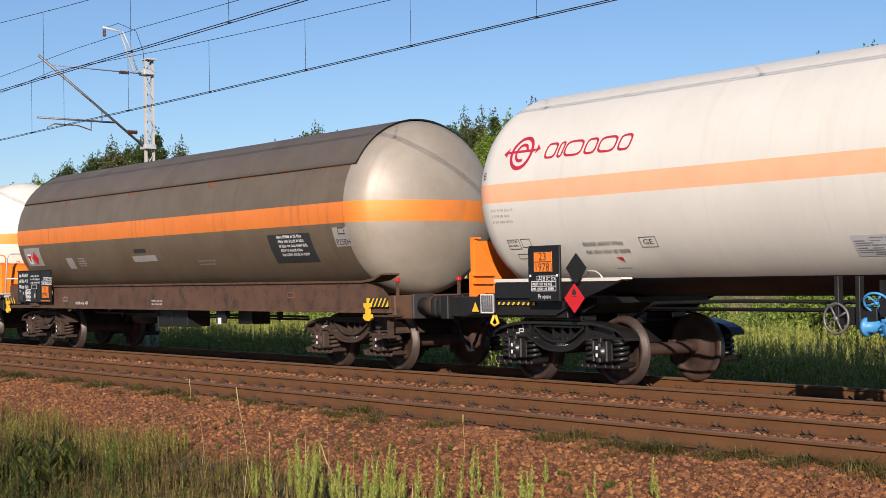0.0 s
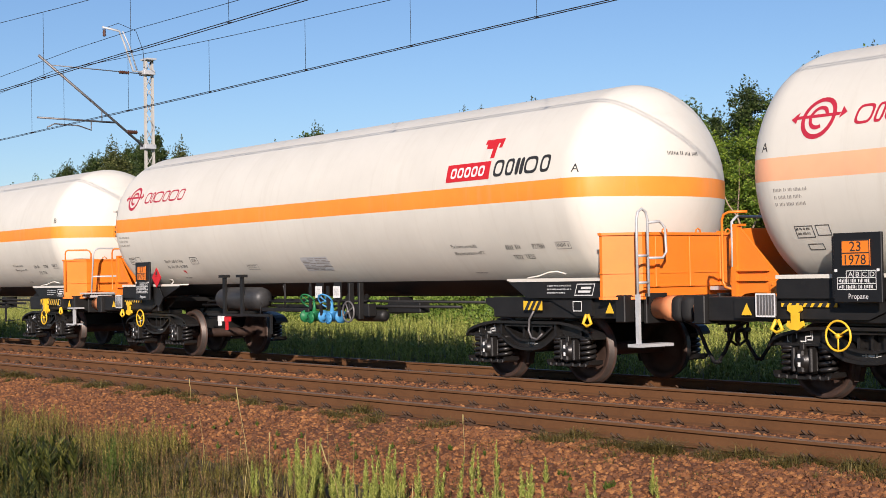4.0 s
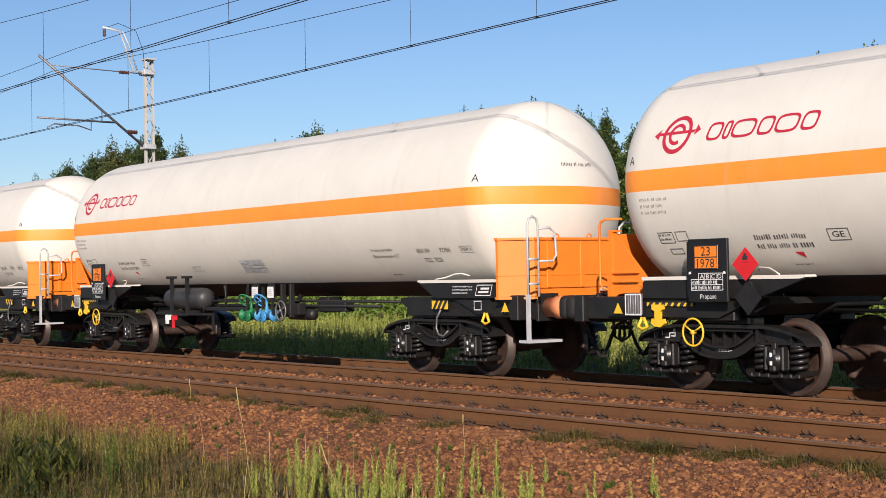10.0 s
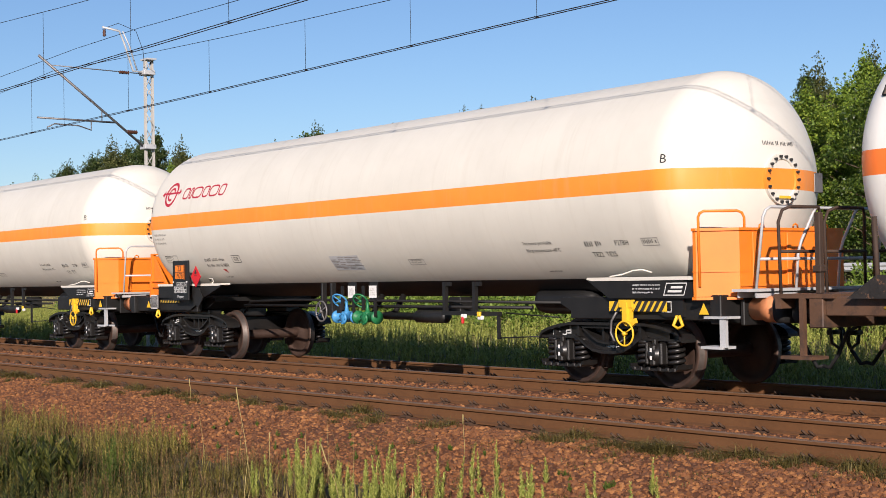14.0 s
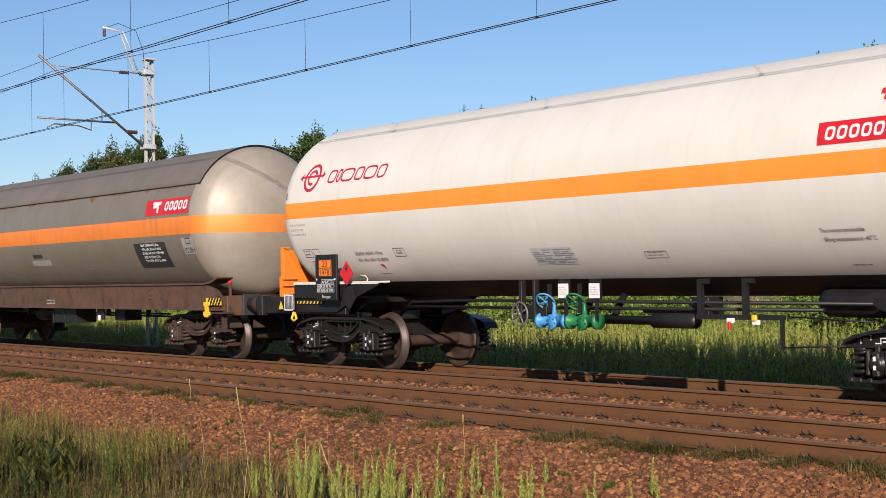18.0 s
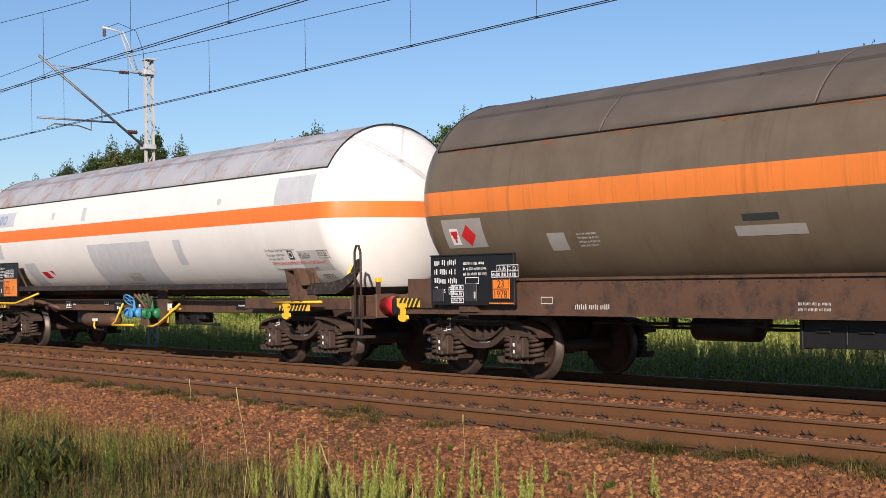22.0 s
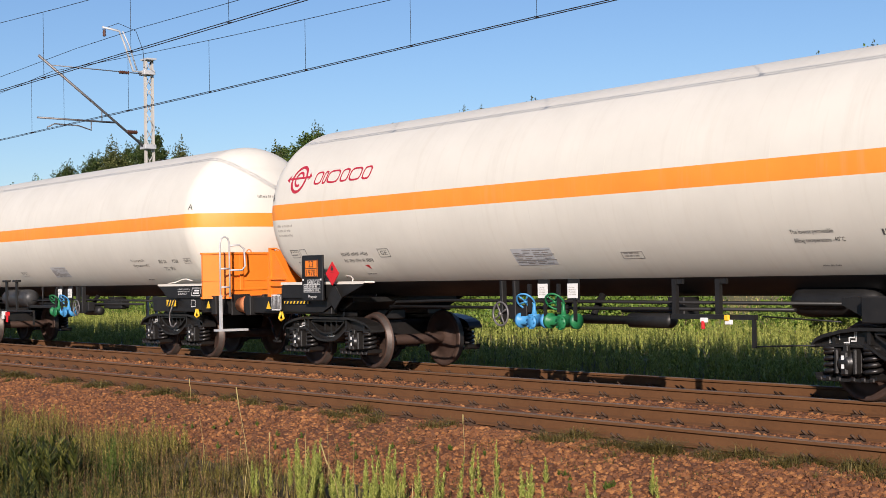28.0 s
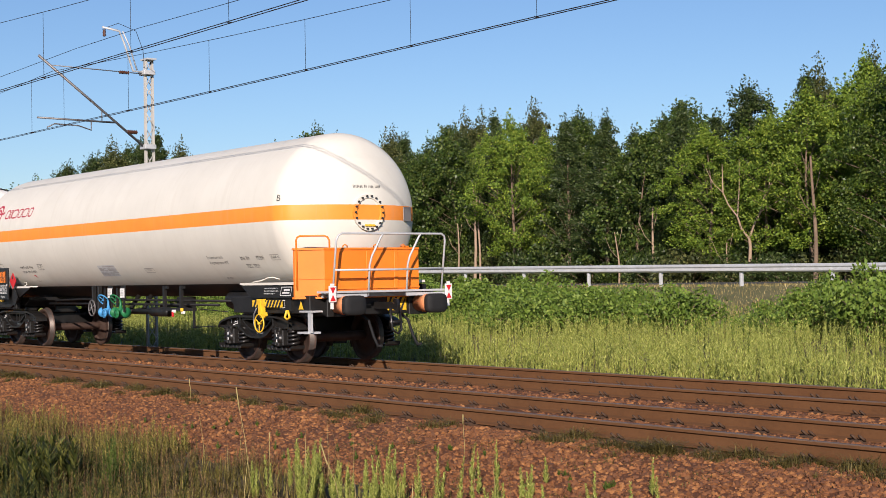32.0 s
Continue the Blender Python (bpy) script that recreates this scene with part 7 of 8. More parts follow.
    shared("frame_labels", "frame_label", lambda: boxes((5.76, 6.12, -0.96, -0.952, 0.94, 1.12), (7.88, 8.18, -0.96, -0.952, 1.02, 1.13), (8.42, 8.9, -0.96, -0.952, 0.92, 1.11), (13.85, 14.3, -0.96, -0.952, 0.96, 1.12)), "panel", w)
    shared("frame_label_print", "stencil_text", lambda: flat(quads((5.79, 6.09, 0.955, 0.975), (5.79, 6.09, 1.085, 1.105), (5.79, 5.81, 0.975, 1.085), (6.07, 6.09, 0.975, 1.085), (5.85, 5.93, 0.99, 1.05), (5.96, 6.04, 0.99, 1.07), (6.2, 6.36, 1.03, 1.06), (7.92, 8.14, 1.04, 1.055), (7.92, 7.94, 1.055, 1.12), (8.12, 8.14, 1.055, 1.12), (8.01, 8.05, 1.07, 1.1), (8.45, 8.78, 1.05, 1.085), (8.56, 8.64, 0.94, 1.01), (8.66, 8.72, 0.94, 0.99), (8.74, 8.8, 0.94, 0.99), (13.95, 14.2, 1.03, 1.06)), 0, -0.963, 0), "white", w)
    shared("frame_cocks", "brake_cock", lambda: boxes((8.0, 8.22, -1.3, -1.26, 0.68, 0.74), bevel=0.006), "white", w)
    shared("frame_cock_lever", "brake_cock_handle", lambda: tubes(0.02, [(8.11, -1.29, 0.68), (8.1, -1.3, 0.58), (8.16, -1.3, 0.52)], n=6), "yellow", w)
    def valve_post():
        bm = boxes((10.26, 10.62, -1.22, -1.0, 0.62, 0.98), (10.3, 11.05, -1.15, -0.95, 0.6, 0.66), (10.62, 11.0, -1.0, -0.95, 0.62, 1.4), bevel=0.01)
        prism(bm, [(10.95, 1.17), (11.4, 1.17), (11.52, 1.12), (11.42, 1.02), (11.36, 0.85), (11.26, 0.7), (11.05, 0.62), (10.95, 0.62), (11.05, 0.75), (11.1, 0.92)], -1.2, -1.1)
        return bm
    shared("valve_case", "valve_case", valve_post, "brown", w)
    for k in range(4):
        shared("valve_pipe%d" % k, "filling_pipe", lambda k=k: tubes(0.032, [(10.24 + 0.2 * k, -1.3, 1.38), (10.3 + 0.19 * k, -1.36, 1.26), (10.42 + 0.13 * k, -1.25, 1.1), (10.5 + 0.09 * k, -1.18, 0.92)], n=8), "brown", w)
    if seed == 2:
        valve("v3", w, 10.0, "blue")
        valve("v4", w, 10.85, "green")
    else:
        def dark_valve():
            bm = bmesh.new()
            lathe(bm, [(-0.2, 0), (-0.2, 0.12), (-0.15, 0.12), (-0.15, 0.07), (0.15, 0.07), (0.15, 0.12), (0.2, 0.12), (0.2, 0)], "x", (9.75, -1.2, 0.78), 14)
            lathe(bm, [(-0.16, 0), (-0.16, 0.11), (-0.12, 0.11), (-0.12, 0.06), (0, 0.06)], "y", (9.72, -1.2, 0.78), 14)
            return bm
        shared("dark_valve", "valve", dark_valve, "tarblack", w, None, "greasy black filling valve")
        spoked_wheel("dark_valve_wheel", w, 9.72, -1.4, 0.79, 0.13, "tarblack", "valve_handwheel", 0.016, 5)
        shared("outlet_flange", "outlet_flange", lambda: lathe(bmesh.new(), [(-1.36, 0), (-1.36, 0.17), (-1.33, 0.17), (-1.33, 0.09), (-1.1, 0.09)], "y", (10.91, 0, 0.79), 20), "tarblack", w)
        spoked_wheel("outlet_wheel", w, 10.91, -1.39, 0.79, 0.12, "slate", "valve_handwheel", 0.024, 4)
    shared("lease_sign", "valve_sign", lambda: boxes((10.14, 10.2, -1.2, -1.19, 1.0, 1.06), (11.5, 11.66, -1.22, -1.2, 0.94, 1.08)), "white", w)
    shared("lease_rigging", "brake_rigging", lambda: boxes((11.1, 11.45, -0.85, -0.45, 0.64, 0.92), (11.45, 11.75, -0.8, -0.5, 0.78, 0.9), (11.75, 12.1, -0.85, -0.5, 0.68, 0.92), (12.1, 12.36, -0.85, -0.7, 0.76, 0.9), (11.8, 12.85, -0.84, -0.8, 0.645, 0.675), (12.78, 12.93, -0.87, -0.79, 0.63, 0.69), (5.6, 6.6, -0.6, -0.2, 0.6, 0.9), bevel=0.008), "black", w)
    shared("lease_lever", "brake_lever", lambda: tubes(0.018, [(12.62, -0.82, 0.92), (12.7, -0.83, 0.84), (12.86, -0.83, 0.66)], n=6), "black", w)
    shared("end_loop", "grab_rail", lambda: tubes(0.02, [(18.75, -1.5, 0.6), (18.75, -1.5, 1.95), (18.8, -1.5, 2.05), (18.87, -1.5, 2.05), (18.92, -1.5, 1.95), (18.92, -1.5, 0.6)]), "rustcast", w)
    # front platform with bent tube rails
    shared("lease_platform", "platform", lambda: boxes((0.1, 0.95, -1.36, 1.36, 1.2, 1.25), (0.12, 0.2, -1.36, 1.36, 1.08, 1.2), (0.3, 0.75, -1.5, -1.2, 0.5, 0.54), (0.5, 0.56, -1.4, -1.34, 0.54, 1.2)), "brown", w, None, "brown steel front platform")
    for k, y in enumerate((-1.3, -0.45, 0.5)):
        shared("front_hoop", "platform_railing", lambda: tubes(0.02, [(0.16, 0, 1.25), (0.14, 0, 2.1), (0.17, 0.04, 2.24), (0.24, 0.1, 2.28), (0.24, 0.62, 2.28), (0.2, 0.7, 2.2), (0.18, 0.72, 1.25)], [(0.16, 0, 1.75), (0.2, 0.72, 1.75)], n=6), "rustcast", w, pose(0, y, 0))
    shared("brake_stand", "brake_column", lambda: boxes((0.5, 0.58, -1.1, -1.02, 1.25, 2.2), (0.48, 0.6, -1.12, -1.0, 1.5, 1.58), bevel=0.01), "rustcast", w)
    shared("end_post_y", "end_post", lambda: boxes((18.62, 18.68, -1.0, -0.94, 1.2, 1.45)), "brown", w)
    shared("end_post_cap", "post_cap", lambda: boxes((18.6, 18.7, -1.02, -0.92, 1.45, 1.53), bevel=0.01), "yellow", w)
    shared("end_step", "corner_step", lambda: boxes((18.5, 18.95, -1.5, -1.25, 0.86, 0.9), (18.4, 18.95, -1.5, -1.25, 0.55, 0.59)), "rustcast", w)
    shared("end_cleat", "tank_cleat", lambda: prism(bmesh.new(), [(18.35, 1.24), (18.75, 1.24), (18.6, 1.5), (18.45, 1.75), (18.3, 1.75)], 0.95, 1.05), "rustcast", w)
    shared("hazard_end", "hazard_plate", lambda: boxes((18.61, 18.62, -0.6, 0.6, 1.1, 1.22)), "yellow", w)
    return w

# ---- the train ----
WAGONS = []
gas_wagon(-248.05, "B")
brown_wagon(-230.42, "tank_brown", red_mark=False, seed=11)
gas_wagon(-212.75, "B", "tank_faded", fuel_mark=True, dropped=True)
gas_wagon(-195.1, "B")
gas_wagon(-177.45, "A", fuel_mark=True)
gas_wagon(-159.8, "A", "tank_faded", fuel_mark=True)
gas_wagon(-142.15, "B")
gas_wagon(-124.53, "A")
gas_wagon(-106.92, "A")
gas_wagon(-89.3, "A")
gas_wagon(-71.7, "B")
gas_wagon(-54.05, "B")
grey_top_wagon(-36.28, "shade_tan", 1)
brown_wagon(-16.95, "tank_green", seed=12)
gas_wagon(0.62, "B", fuel_mark=True)
gas_wagon(18.15, "A")
grey_top_wagon(35.7, "shade_rust", 2)
brown_wagon(54.85, "tank_brown", railed=True, seed=13)
gas_wagon(72.57, "B")
brown_wagon(90.25, "tank_green", seed=14)
gas_wagon(107.9, "A")
gas_wagon(125.45, "B")
grey_top_wagon(142.95, "shade_grey", 3)
gas_wagon(162.16, "B", tail=True)

# ---- lorry on the road ----
def lorry():
    t = tagged(new("box_lorry"), "white box lorry with a blue oval on its side", "truck")
    bm = bmesh.new()
    prism(bm, [(-1.9, 0.45), (-1.9, 1.0), (-1.35, 1.25), (-0.75, 2.15), (0.35, 2.2), (0.35, 0.45)], -1.0, 1.0)
    part("cab", bm, "white", t)
    bm = bmesh.new()
    prism(bm, [(-0.85, 1.3), (-0.5, 1.95), (0.1, 1.95), (0.1, 1.3)], -1.012, -1.004)
    part("side_window", bm, "glass", t)
    bm = bmesh.new()
    prism(bm, [(-0.55, 2.2), (0.3, 2.22), (0.55, 2.9), (0.3, 2.85), (-0.1, 2.6)], -0.9, 0.9)
    part("wind_deflector", bm, "white", t)
    part("box_body", boxes((0.6, 6.2, -1.2, 1.2, 0.75, 2.95), bevel=0.03), "white", t)
    bm = bmesh.new()
    bm.faces.new([bm.verts.new((2.2 + 1.1 * math.cos(math.tau * i / 32), -1.208, 1.95 + 0.42 * math.sin(math.tau * i / 32))) for i in range(32)])
    part("side_oval", bm, "blue", t, "blue oval on the box")
    part("side_stripe", flat(quads((0.65, 6.15, 0.98, 1.08)), 0, -1.208, 0), "blue", t)
    part("side_print", flat(text_bars(1.6, 2, 0.14, 0.1, 71, 0.7), 1.7, -1.211, 2.0), "white", t)
    part("chassis", boxes((-1.2, 6.1, -0.9, 0.9, 0.4, 0.7), (0.7, 6.1, -1.15, -1.1, 0.5, 0.72)), "black", t)
    part("mirror", boxes((-0.95, -0.8, -1.2, -1.02, 1.3, 1.6), bevel=0.02), "black", t)
    part("door_handle", boxes((0.0, 0.12, -1.02, -1.0, 1.15, 1.2)), "black", t)
    wh = None
    for x in (-1.0, 4.4):
        for y in (-0.95, 0.95):
            if wh is None:
                wh = part("wheel", lathe(bmesh.new(), [(-0.13, 0), (-0.13, 0.2), (-0.11, 0.24), (-0.14, 0.36), (-0.1, 0.42), (0.1, 0.42), (0.13, 0.36), (0.13, 0)], "y", (0, 0, 0.42), 24), "rubber", t)
                wh.location = (x, y, 0)
            else:
                again(wh, pose(x, y, 0))
    return t


TRUCK = lorry()


def van():
    """A white panel van with a short sloping bonnet; it faces +x."""
    t = tagged(new("panel_van"), "white panel van with a raked dark windscreen", "van")
    bm = bmesh.new()
    prism(bm, [(-5.9, 0.4), (-5.95, 1.2), (-5.85, 2.45), (-5.7, 2.55), (-1.9, 2.6), (-1.5, 2.5), (-0.75, 1.5), (-0.12, 1.22), (0, 0.95), (0, 0.45), (-0.15, 0.35), (-5.8, 0.35)], -1.0, 1.0)
    bmesh.ops.bevel(bm, geom=bm.edges[:], offset=0.05, segments=2, affect="EDGES")
    part("body", bm, "white", t)
    bm = bmesh.new()
    bm.faces.new([bm.verts.new(v) for v in ((-1.44, -0.86, 2.44), (-0.78, -0.9, 1.56), (-0.78, 0.9, 1.56), (-1.44, 0.86, 2.44))])
    bmesh.ops.translate(bm, vec=(0.03, 0, 0.02), verts=bm.verts)
    part("windscreen", bm, "glass", t)
    part("side_window", prism(bmesh.new(), [(-2.2, 1.45), (-0.95, 1.45), (-1.55, 2.3), (-2.2, 2.3)], -1.01, -1.004), "glass", t)
    part("headlight", boxes((-0.3, -0.04, -1.01, -0.7, 0.9, 1.12), bevel=0.03), "pale", t)
    part("bumper", boxes((-0.5, 0.04, -1.01, 1.01, 0.35, 0.6), bevel=0.03), "rubber", t)
    part("mirror", boxes((-1.05, -0.9, -1.25, -1.02, 1.4, 1.75), bevel=0.02), "rubber", t)
    wh = None
    for x in (-0.95, -4.9):
        for y in (-0.88, 0.88):
            if wh is None:
                wh = part("wheel", lathe(bmesh.new(), [(-0.12, 0), (-0.12, 0.2), (-0.1, 0.22), (-0.13, 0.31), (-0.1, 0.36), (0.1, 0.36), (0.12, 0.31), (0.12, 0)], "y", (0, 0, 0.36), 24), "rubber", t)
                wh.location = (x, y, 0)
            else:
                again(wh, pose(x, y, 0))
    return t


VAN = van()


# ---- plants ----
def blades(n, rng, x, y, z, h0, h1, width, lean=0.35, segs=2):
    """Arrays of bent grass blades: verts (n, k, 3) and faces."""
    a = rng.random(n) * 6.283
    h = h0 + (h1 - h0) * rng.random(n)
    d = np.stack([np.cos(a), np.sin(a)], 1)
    side = np.stack([-d[:, 1], d[:, 0]], 1) * width * (0.6 + 0.8 * rng.random((n, 1)))
    bend = lean * h * rng.random(n)
    out = []
    for s in range(segs + 1):
        u = s / segs
        c = np.stack([x, y], 1) + d * (bend * u ** 2)[:, None]
        zz = z + h * u * (1 - 0.12 * u)
        if s < segs:
            k = 1 - 0.45 * u
            out += [np.concatenate([c - side * k, zz[:, None]], 1), np.concatenate([c + side * k, zz[:, None]], 1)]
        else:
            out.append(np.concatenate([c, zz[:, None]], 1))
    v = np.stack(out, 1)
    m = v.shape[1]
    f = []
    for s in range(segs - 1):
        f += [(2 * s, 2 * s + 1, 2 * s + 3), (2 * s, 2 * s + 3, 2 * s + 2)]
    f.append((2 * segs - 2, 2 * segs - 1, 2 * segs))
    return v, (np.array(f)[None] + m * np.arange(n)[:, None, None]).reshape(-1, 3)


def spikes(n, rng, x, y, z, h0, h1, leaves, size, top=0.45):
    """Tall weeds: a stalk set with small upright leaves, thick and pale towards the top."""
    h = h0 + (h1 - h0) * rng.random(n)
    lx = rng.normal(0, 0.05, n) * h
    ly = rng.normal(0, 0.05, n) * h
    u = np.concatenate([np.linspace(0.12, 1 - top, leaves // 3), np.linspace(1 - top, 1.0, leaves - leaves // 3)])
    u = np.clip(u[None] + rng.normal(0, 0.015, (n, leaves)), 0.05, 1)
    a = rng.random((n, leaves)) * 6.283
    c = np.stack([x[:, None] + lx[:, None] * u ** 2, y[:, None] + ly[:, None] * u ** 2, z[:, None] + h[:, None] * u], 2)
    ln = size * (0.7 + 0.6 * rng.random((n, leaves))) * np.where(u > 1 - top, 0.8 * (1.25 - u) / (0.25 + top) + 0.25, 1.2)
    d = np.stack([np.cos(a), np.sin(a), 0.9 + 0.8 * rng.random((n, leaves))], 2) * ln[..., None]
    s = np.stack([-np.sin(a), np.cos(a), np.zeros_like(a)], 2) * (ln * 0.22)[..., None]
    v = np.stack([c, c + d * 0.5 + s, c + d, c + d * 0.5 - s], 2).reshape(-1, 4, 3)
    k = len(v)
    f = (np.array([(0, 1, 2), (0, 2, 3)])[None] + 4 * np.arange(k)[:, None, None]).reshape(-1, 3)
    # stalks
    w = 0.0022
    p0 = np.stack([x, y, z], 1)
    p1 = np.stack([x + lx, y + ly, z + h], 1)
    q = np.array([0.6, 0.8, 0]) * w
    sv = np.stack([p0 - q, p0 + q, p1], 1).reshape(-1, 3)
    sf = np.array([(0, 1, 2)])[None] + 3 * np.arange(n)[:, None, None] + 4 * k
    return np.concatenate([v.reshape(-1, 3), sv]), np.concatenate([f, sf.reshape(-1, 3)])


def ground_z(y):
    return np.interp(y, [p[0] for p in GROUND], [p[1] for p in GROUND])


def field(rng, n, y0, y1, power, near=4.0, spread=0.0):
    """Scatter points in the wedge that lies before the camera, denser near the track."""
    y = y0 + (y1 - y0) * rng.random(n) ** power
    lo, hi = -3.1 * y - 6, -0.62 * y + 4
    x = hi + (lo - hi) * rng.random(n) ** 1.25
    return x, y


rng = np.random.default_rng(7)
# meadow behind the far track
x, y = field(rng, 70000, 17.3, 36, 1.3)
v, f = blades(70000, rng, x, y, ground_z(y) - 0.02, 0.1, 0.36, 0.0045)
swarm("meadow_grass", v, f, "grass", "yellow-green meadow grass behind the track", "grass")
x, y = field(rng, 15000, 17.7, 31, 1.2)
low = np.array([noise.noise((a * 0.25, b * 0.5, 2.0)) for a, b in zip(x, y)])
x, y, low = x[low > -0.25], y[low > -0.25], low[low > -0.25]
v, f = spikes(len(x), rng, x, y, ground_z(y) - 0.02, 0.34, 0.72, 26, 0.044)
swarm("meadow_weeds", v, f, "weed", "tall pale-green weed spikes in the meadow", "weeds")
x, y = field(rng, 2600, 17.7, 28, 1.1)
low = np.array([noise.noise((a * 0.3, b * 0.6, 7.0)) for a, b in zip(x, y)]) > 0.22
x, y = x[low], y[low]
v, f = spikes(len(x), rng, x, y, ground_z(y) - 0.02, 0.25, 0.5, 40, 0.055, 0.8)
swarm("meadow_herbs", v, f, "fresh", "dark green leafy herbs in patches of the meadow", "weeds")
# dry verge beside the road
n = 34000
x = -95 + 80 * rng.random(n)
y = np.where(rng.random(n) < 0.85, 33.5 + 10.5 * rng.random(n), 53 + 3.5 * rng.random(n))
v, f = blades(n, rng, x, y, ground_z(y) - 0.02, 0.05, 0.2, 0.012, 0.9)
swarm("road_verge_grass", v, f, "dry", "dry yellow-brown grass beside the road", "grass")
# foreground verge: short grass in patches, pale spikes, mixed weeds, dry stalks
def patches(x, y, size, seed):
    return np.array([noise.noise((a * size, b * size, seed)) for a, b in zip(x, y)])


def plant_bed(name, n, x0, x1, y0, y1, make, material, label, gaps=None):
    """Plants strewn over a slanted stretch of the verge; gaps: (patch size, least value) leaves bare places."""
    y = y0 + (y1 - y0) * rng.random(n)
    x = x0 + (x1 - x0) * rng.random(n) - 0.92 * (y - 7)
    if gaps:
        keep = patches(x, y, gaps[0], gaps[2]) > gaps[1]
        x, y = x[keep], y[keep]
    z = np.where(y > 8.1, bed_height(y), ground_z(y)) - 0.02
    v, f = make(len(x), rng, x, y, z)
    swarm(name, v, f, material, label, "weeds" if "weed" in name else "grass")


def short(h0, h1, w, lean, segs=2):
    return lambda n, rng, x, y, z: blades(n, rng, x, y, z, h0, h1, w, lean, segs)


def upright(h0, h1, leaves, size, top):
    return lambda n, rng, x, y, z: spikes(n, rng, x, y, z, h0, h1, leaves, size, top)


plant_bed("verge_grass", 4200, -23, -11.4, 4.6, 8.3, short(0.05, 0.22, 0.0035, 0.9), "olive", "dull green and brown grass at the foot of the ballast", (0.9, -0.12, 4.0))
plant_bed("dead_grass", 12000, -20, -10.0, 5.2, 8.2, short(0.04, 0.2, 0.0035, 1.1), "litter", "matted dead brown grass on the verge", (1.1, -0.05, 14.0))
plant_bed("pale_verge_grass", 4200, -14.0, -7.0, 5.6, 8.0, short(0.08, 0.3, 0.003, 0.7, 3), "straw", "thin yellow-green grass between the weeds", (1.3, 0.0, 8.0))
plant_bed("yellow_weeds", 1250, -24, -14.6, 6.9, 8.3, upright(0.14, 0.42, 30, 0.034, 0.8), "straw", "low yellow-green weeds along the ballast's edge", (0.7, -0.05, 2.0))
plant_bed("olive_weeds", 1100, -22, -12.2, 5.0, 8.0, upright(0.12, 0.38, 44, 0.026, 0.8), "olive", "olive-brown bushy weeds on the verge", (0.6, -0.1, 6.0))
plant_bed("dark_weeds", 1500, -22, -12.6, 4.4, 7.0, upright(0.15, 0.36, 50, 0.03, 0.85), "scrub", "dark green weeds low on the verge", (0.6, -0.2, 9.0))
plant_bed("leafy_weeds", 26, -14.5, -14.2, 6.2, 6.6, upright(0.35, 0.6, 130, 0.028, 0.9), "fresh", "fresh green leafy weed standing on the verge")
plant_bed("fern_weeds", 34, -16.4, -15.0, 5.2, 6.4, upright(0.3, 0.55, 70, 0.1, 0.9), "scrub", "dark green ferny weed on the verge")
plant_bed("spike_weeds", 120, -12.3, -8.2, 6.8, 8.1, upright(0.28, 0.52, 150, 0.031, 0.62), "weed", "pale-green weed spikes on the near verge", (1.6, -0.1, 3.0))
plant_bed("shoulder_moss", 7000, -12.5, -3.5, 8.3, 10.1, short(0.02, 0.09, 0.005, 1.2), "olive", "olive tufts scattered over the ballast shoulder", (1.5, 0.22, 11.0))
plant_bed("lone_weeds", 16, -9.6, -6.0, 8.1, 9.0, upright(0.24, 0.42, 140, 0.03, 0.7), "weed", "single pale weed spikes rising from the ballast")
plant_bed("small_green_weeds", 40, -17, -7, 8.4, 9.4, upright(0.05, 0.12, 30, 0.03, 0.8), "fresh", "small green weeds sprouting from the ballast")
plant_bed("seedhead_weeds", 1300, -21, -11.2, 5.6, 8.25, upright(0.16, 0.44, 40, 0.016, 0.55), "litter", "fine brown weeds gone to seed on the verge", (0.8, -0.15, 21.0))
plant_bed("fine_green_weeds", 520, -21, -15.2, 5.2, 8.2, upright(0.12, 0.4, 60, 0.02, 0.85), "straw", "fine-leaved yellow-green weeds on the verge", (0.9, 0.0, 25.0))
plant_bed("dry_stalks", 26, -14.0, -8.6, 6.2, 8.2, short(0.4, 0.9, 0.003, 0.35, 4), "dry", "bare dry grass stalks on the near verge")
STALKS = [((-12.65, 7.1, 0.49), (-12.37, 7.1, -0.56), 0.2), ((-12.03, 7.1, 0.1), (-12.08, 7.1, -0.56), 0.12), ((-10.83, 6.9, 0.1), (-10.45, 6.9, -0.56), 0.25),
          ((-11.14, 8.7, 0.21), (-11.15, 8.7, -0.41), 0.15), ((-18.98, 9.9, 0.14), (-18.96, 9.9, -0.21), 0.3)]
for stalk_top, stalk_foot, head in STALKS:
    a, b = Vector(stalk_top), Vector(stalk_foot)
    st = tagged(new("dry_stalk"), "single bent dry grass stalk on the near verge", "grass stalk", "dry stalks on the verge")
    st.location = b
    part("stem", tubes(0.0028, [(0, 0, 0), (a - b) * 0.5 + Vector((0.02, 0, 0.03)), (a - b) * 0.85, a - b], n=5), "dry", st)
    part("seed_head", tubes(0.0062, [(a - b) * (1 - head), (a - b) * (1 - head * 0.5), a - b], n=5), "dry", st)
# tufts along the near rail, each a clump of fine blades
tx, ty, th = [], [], []
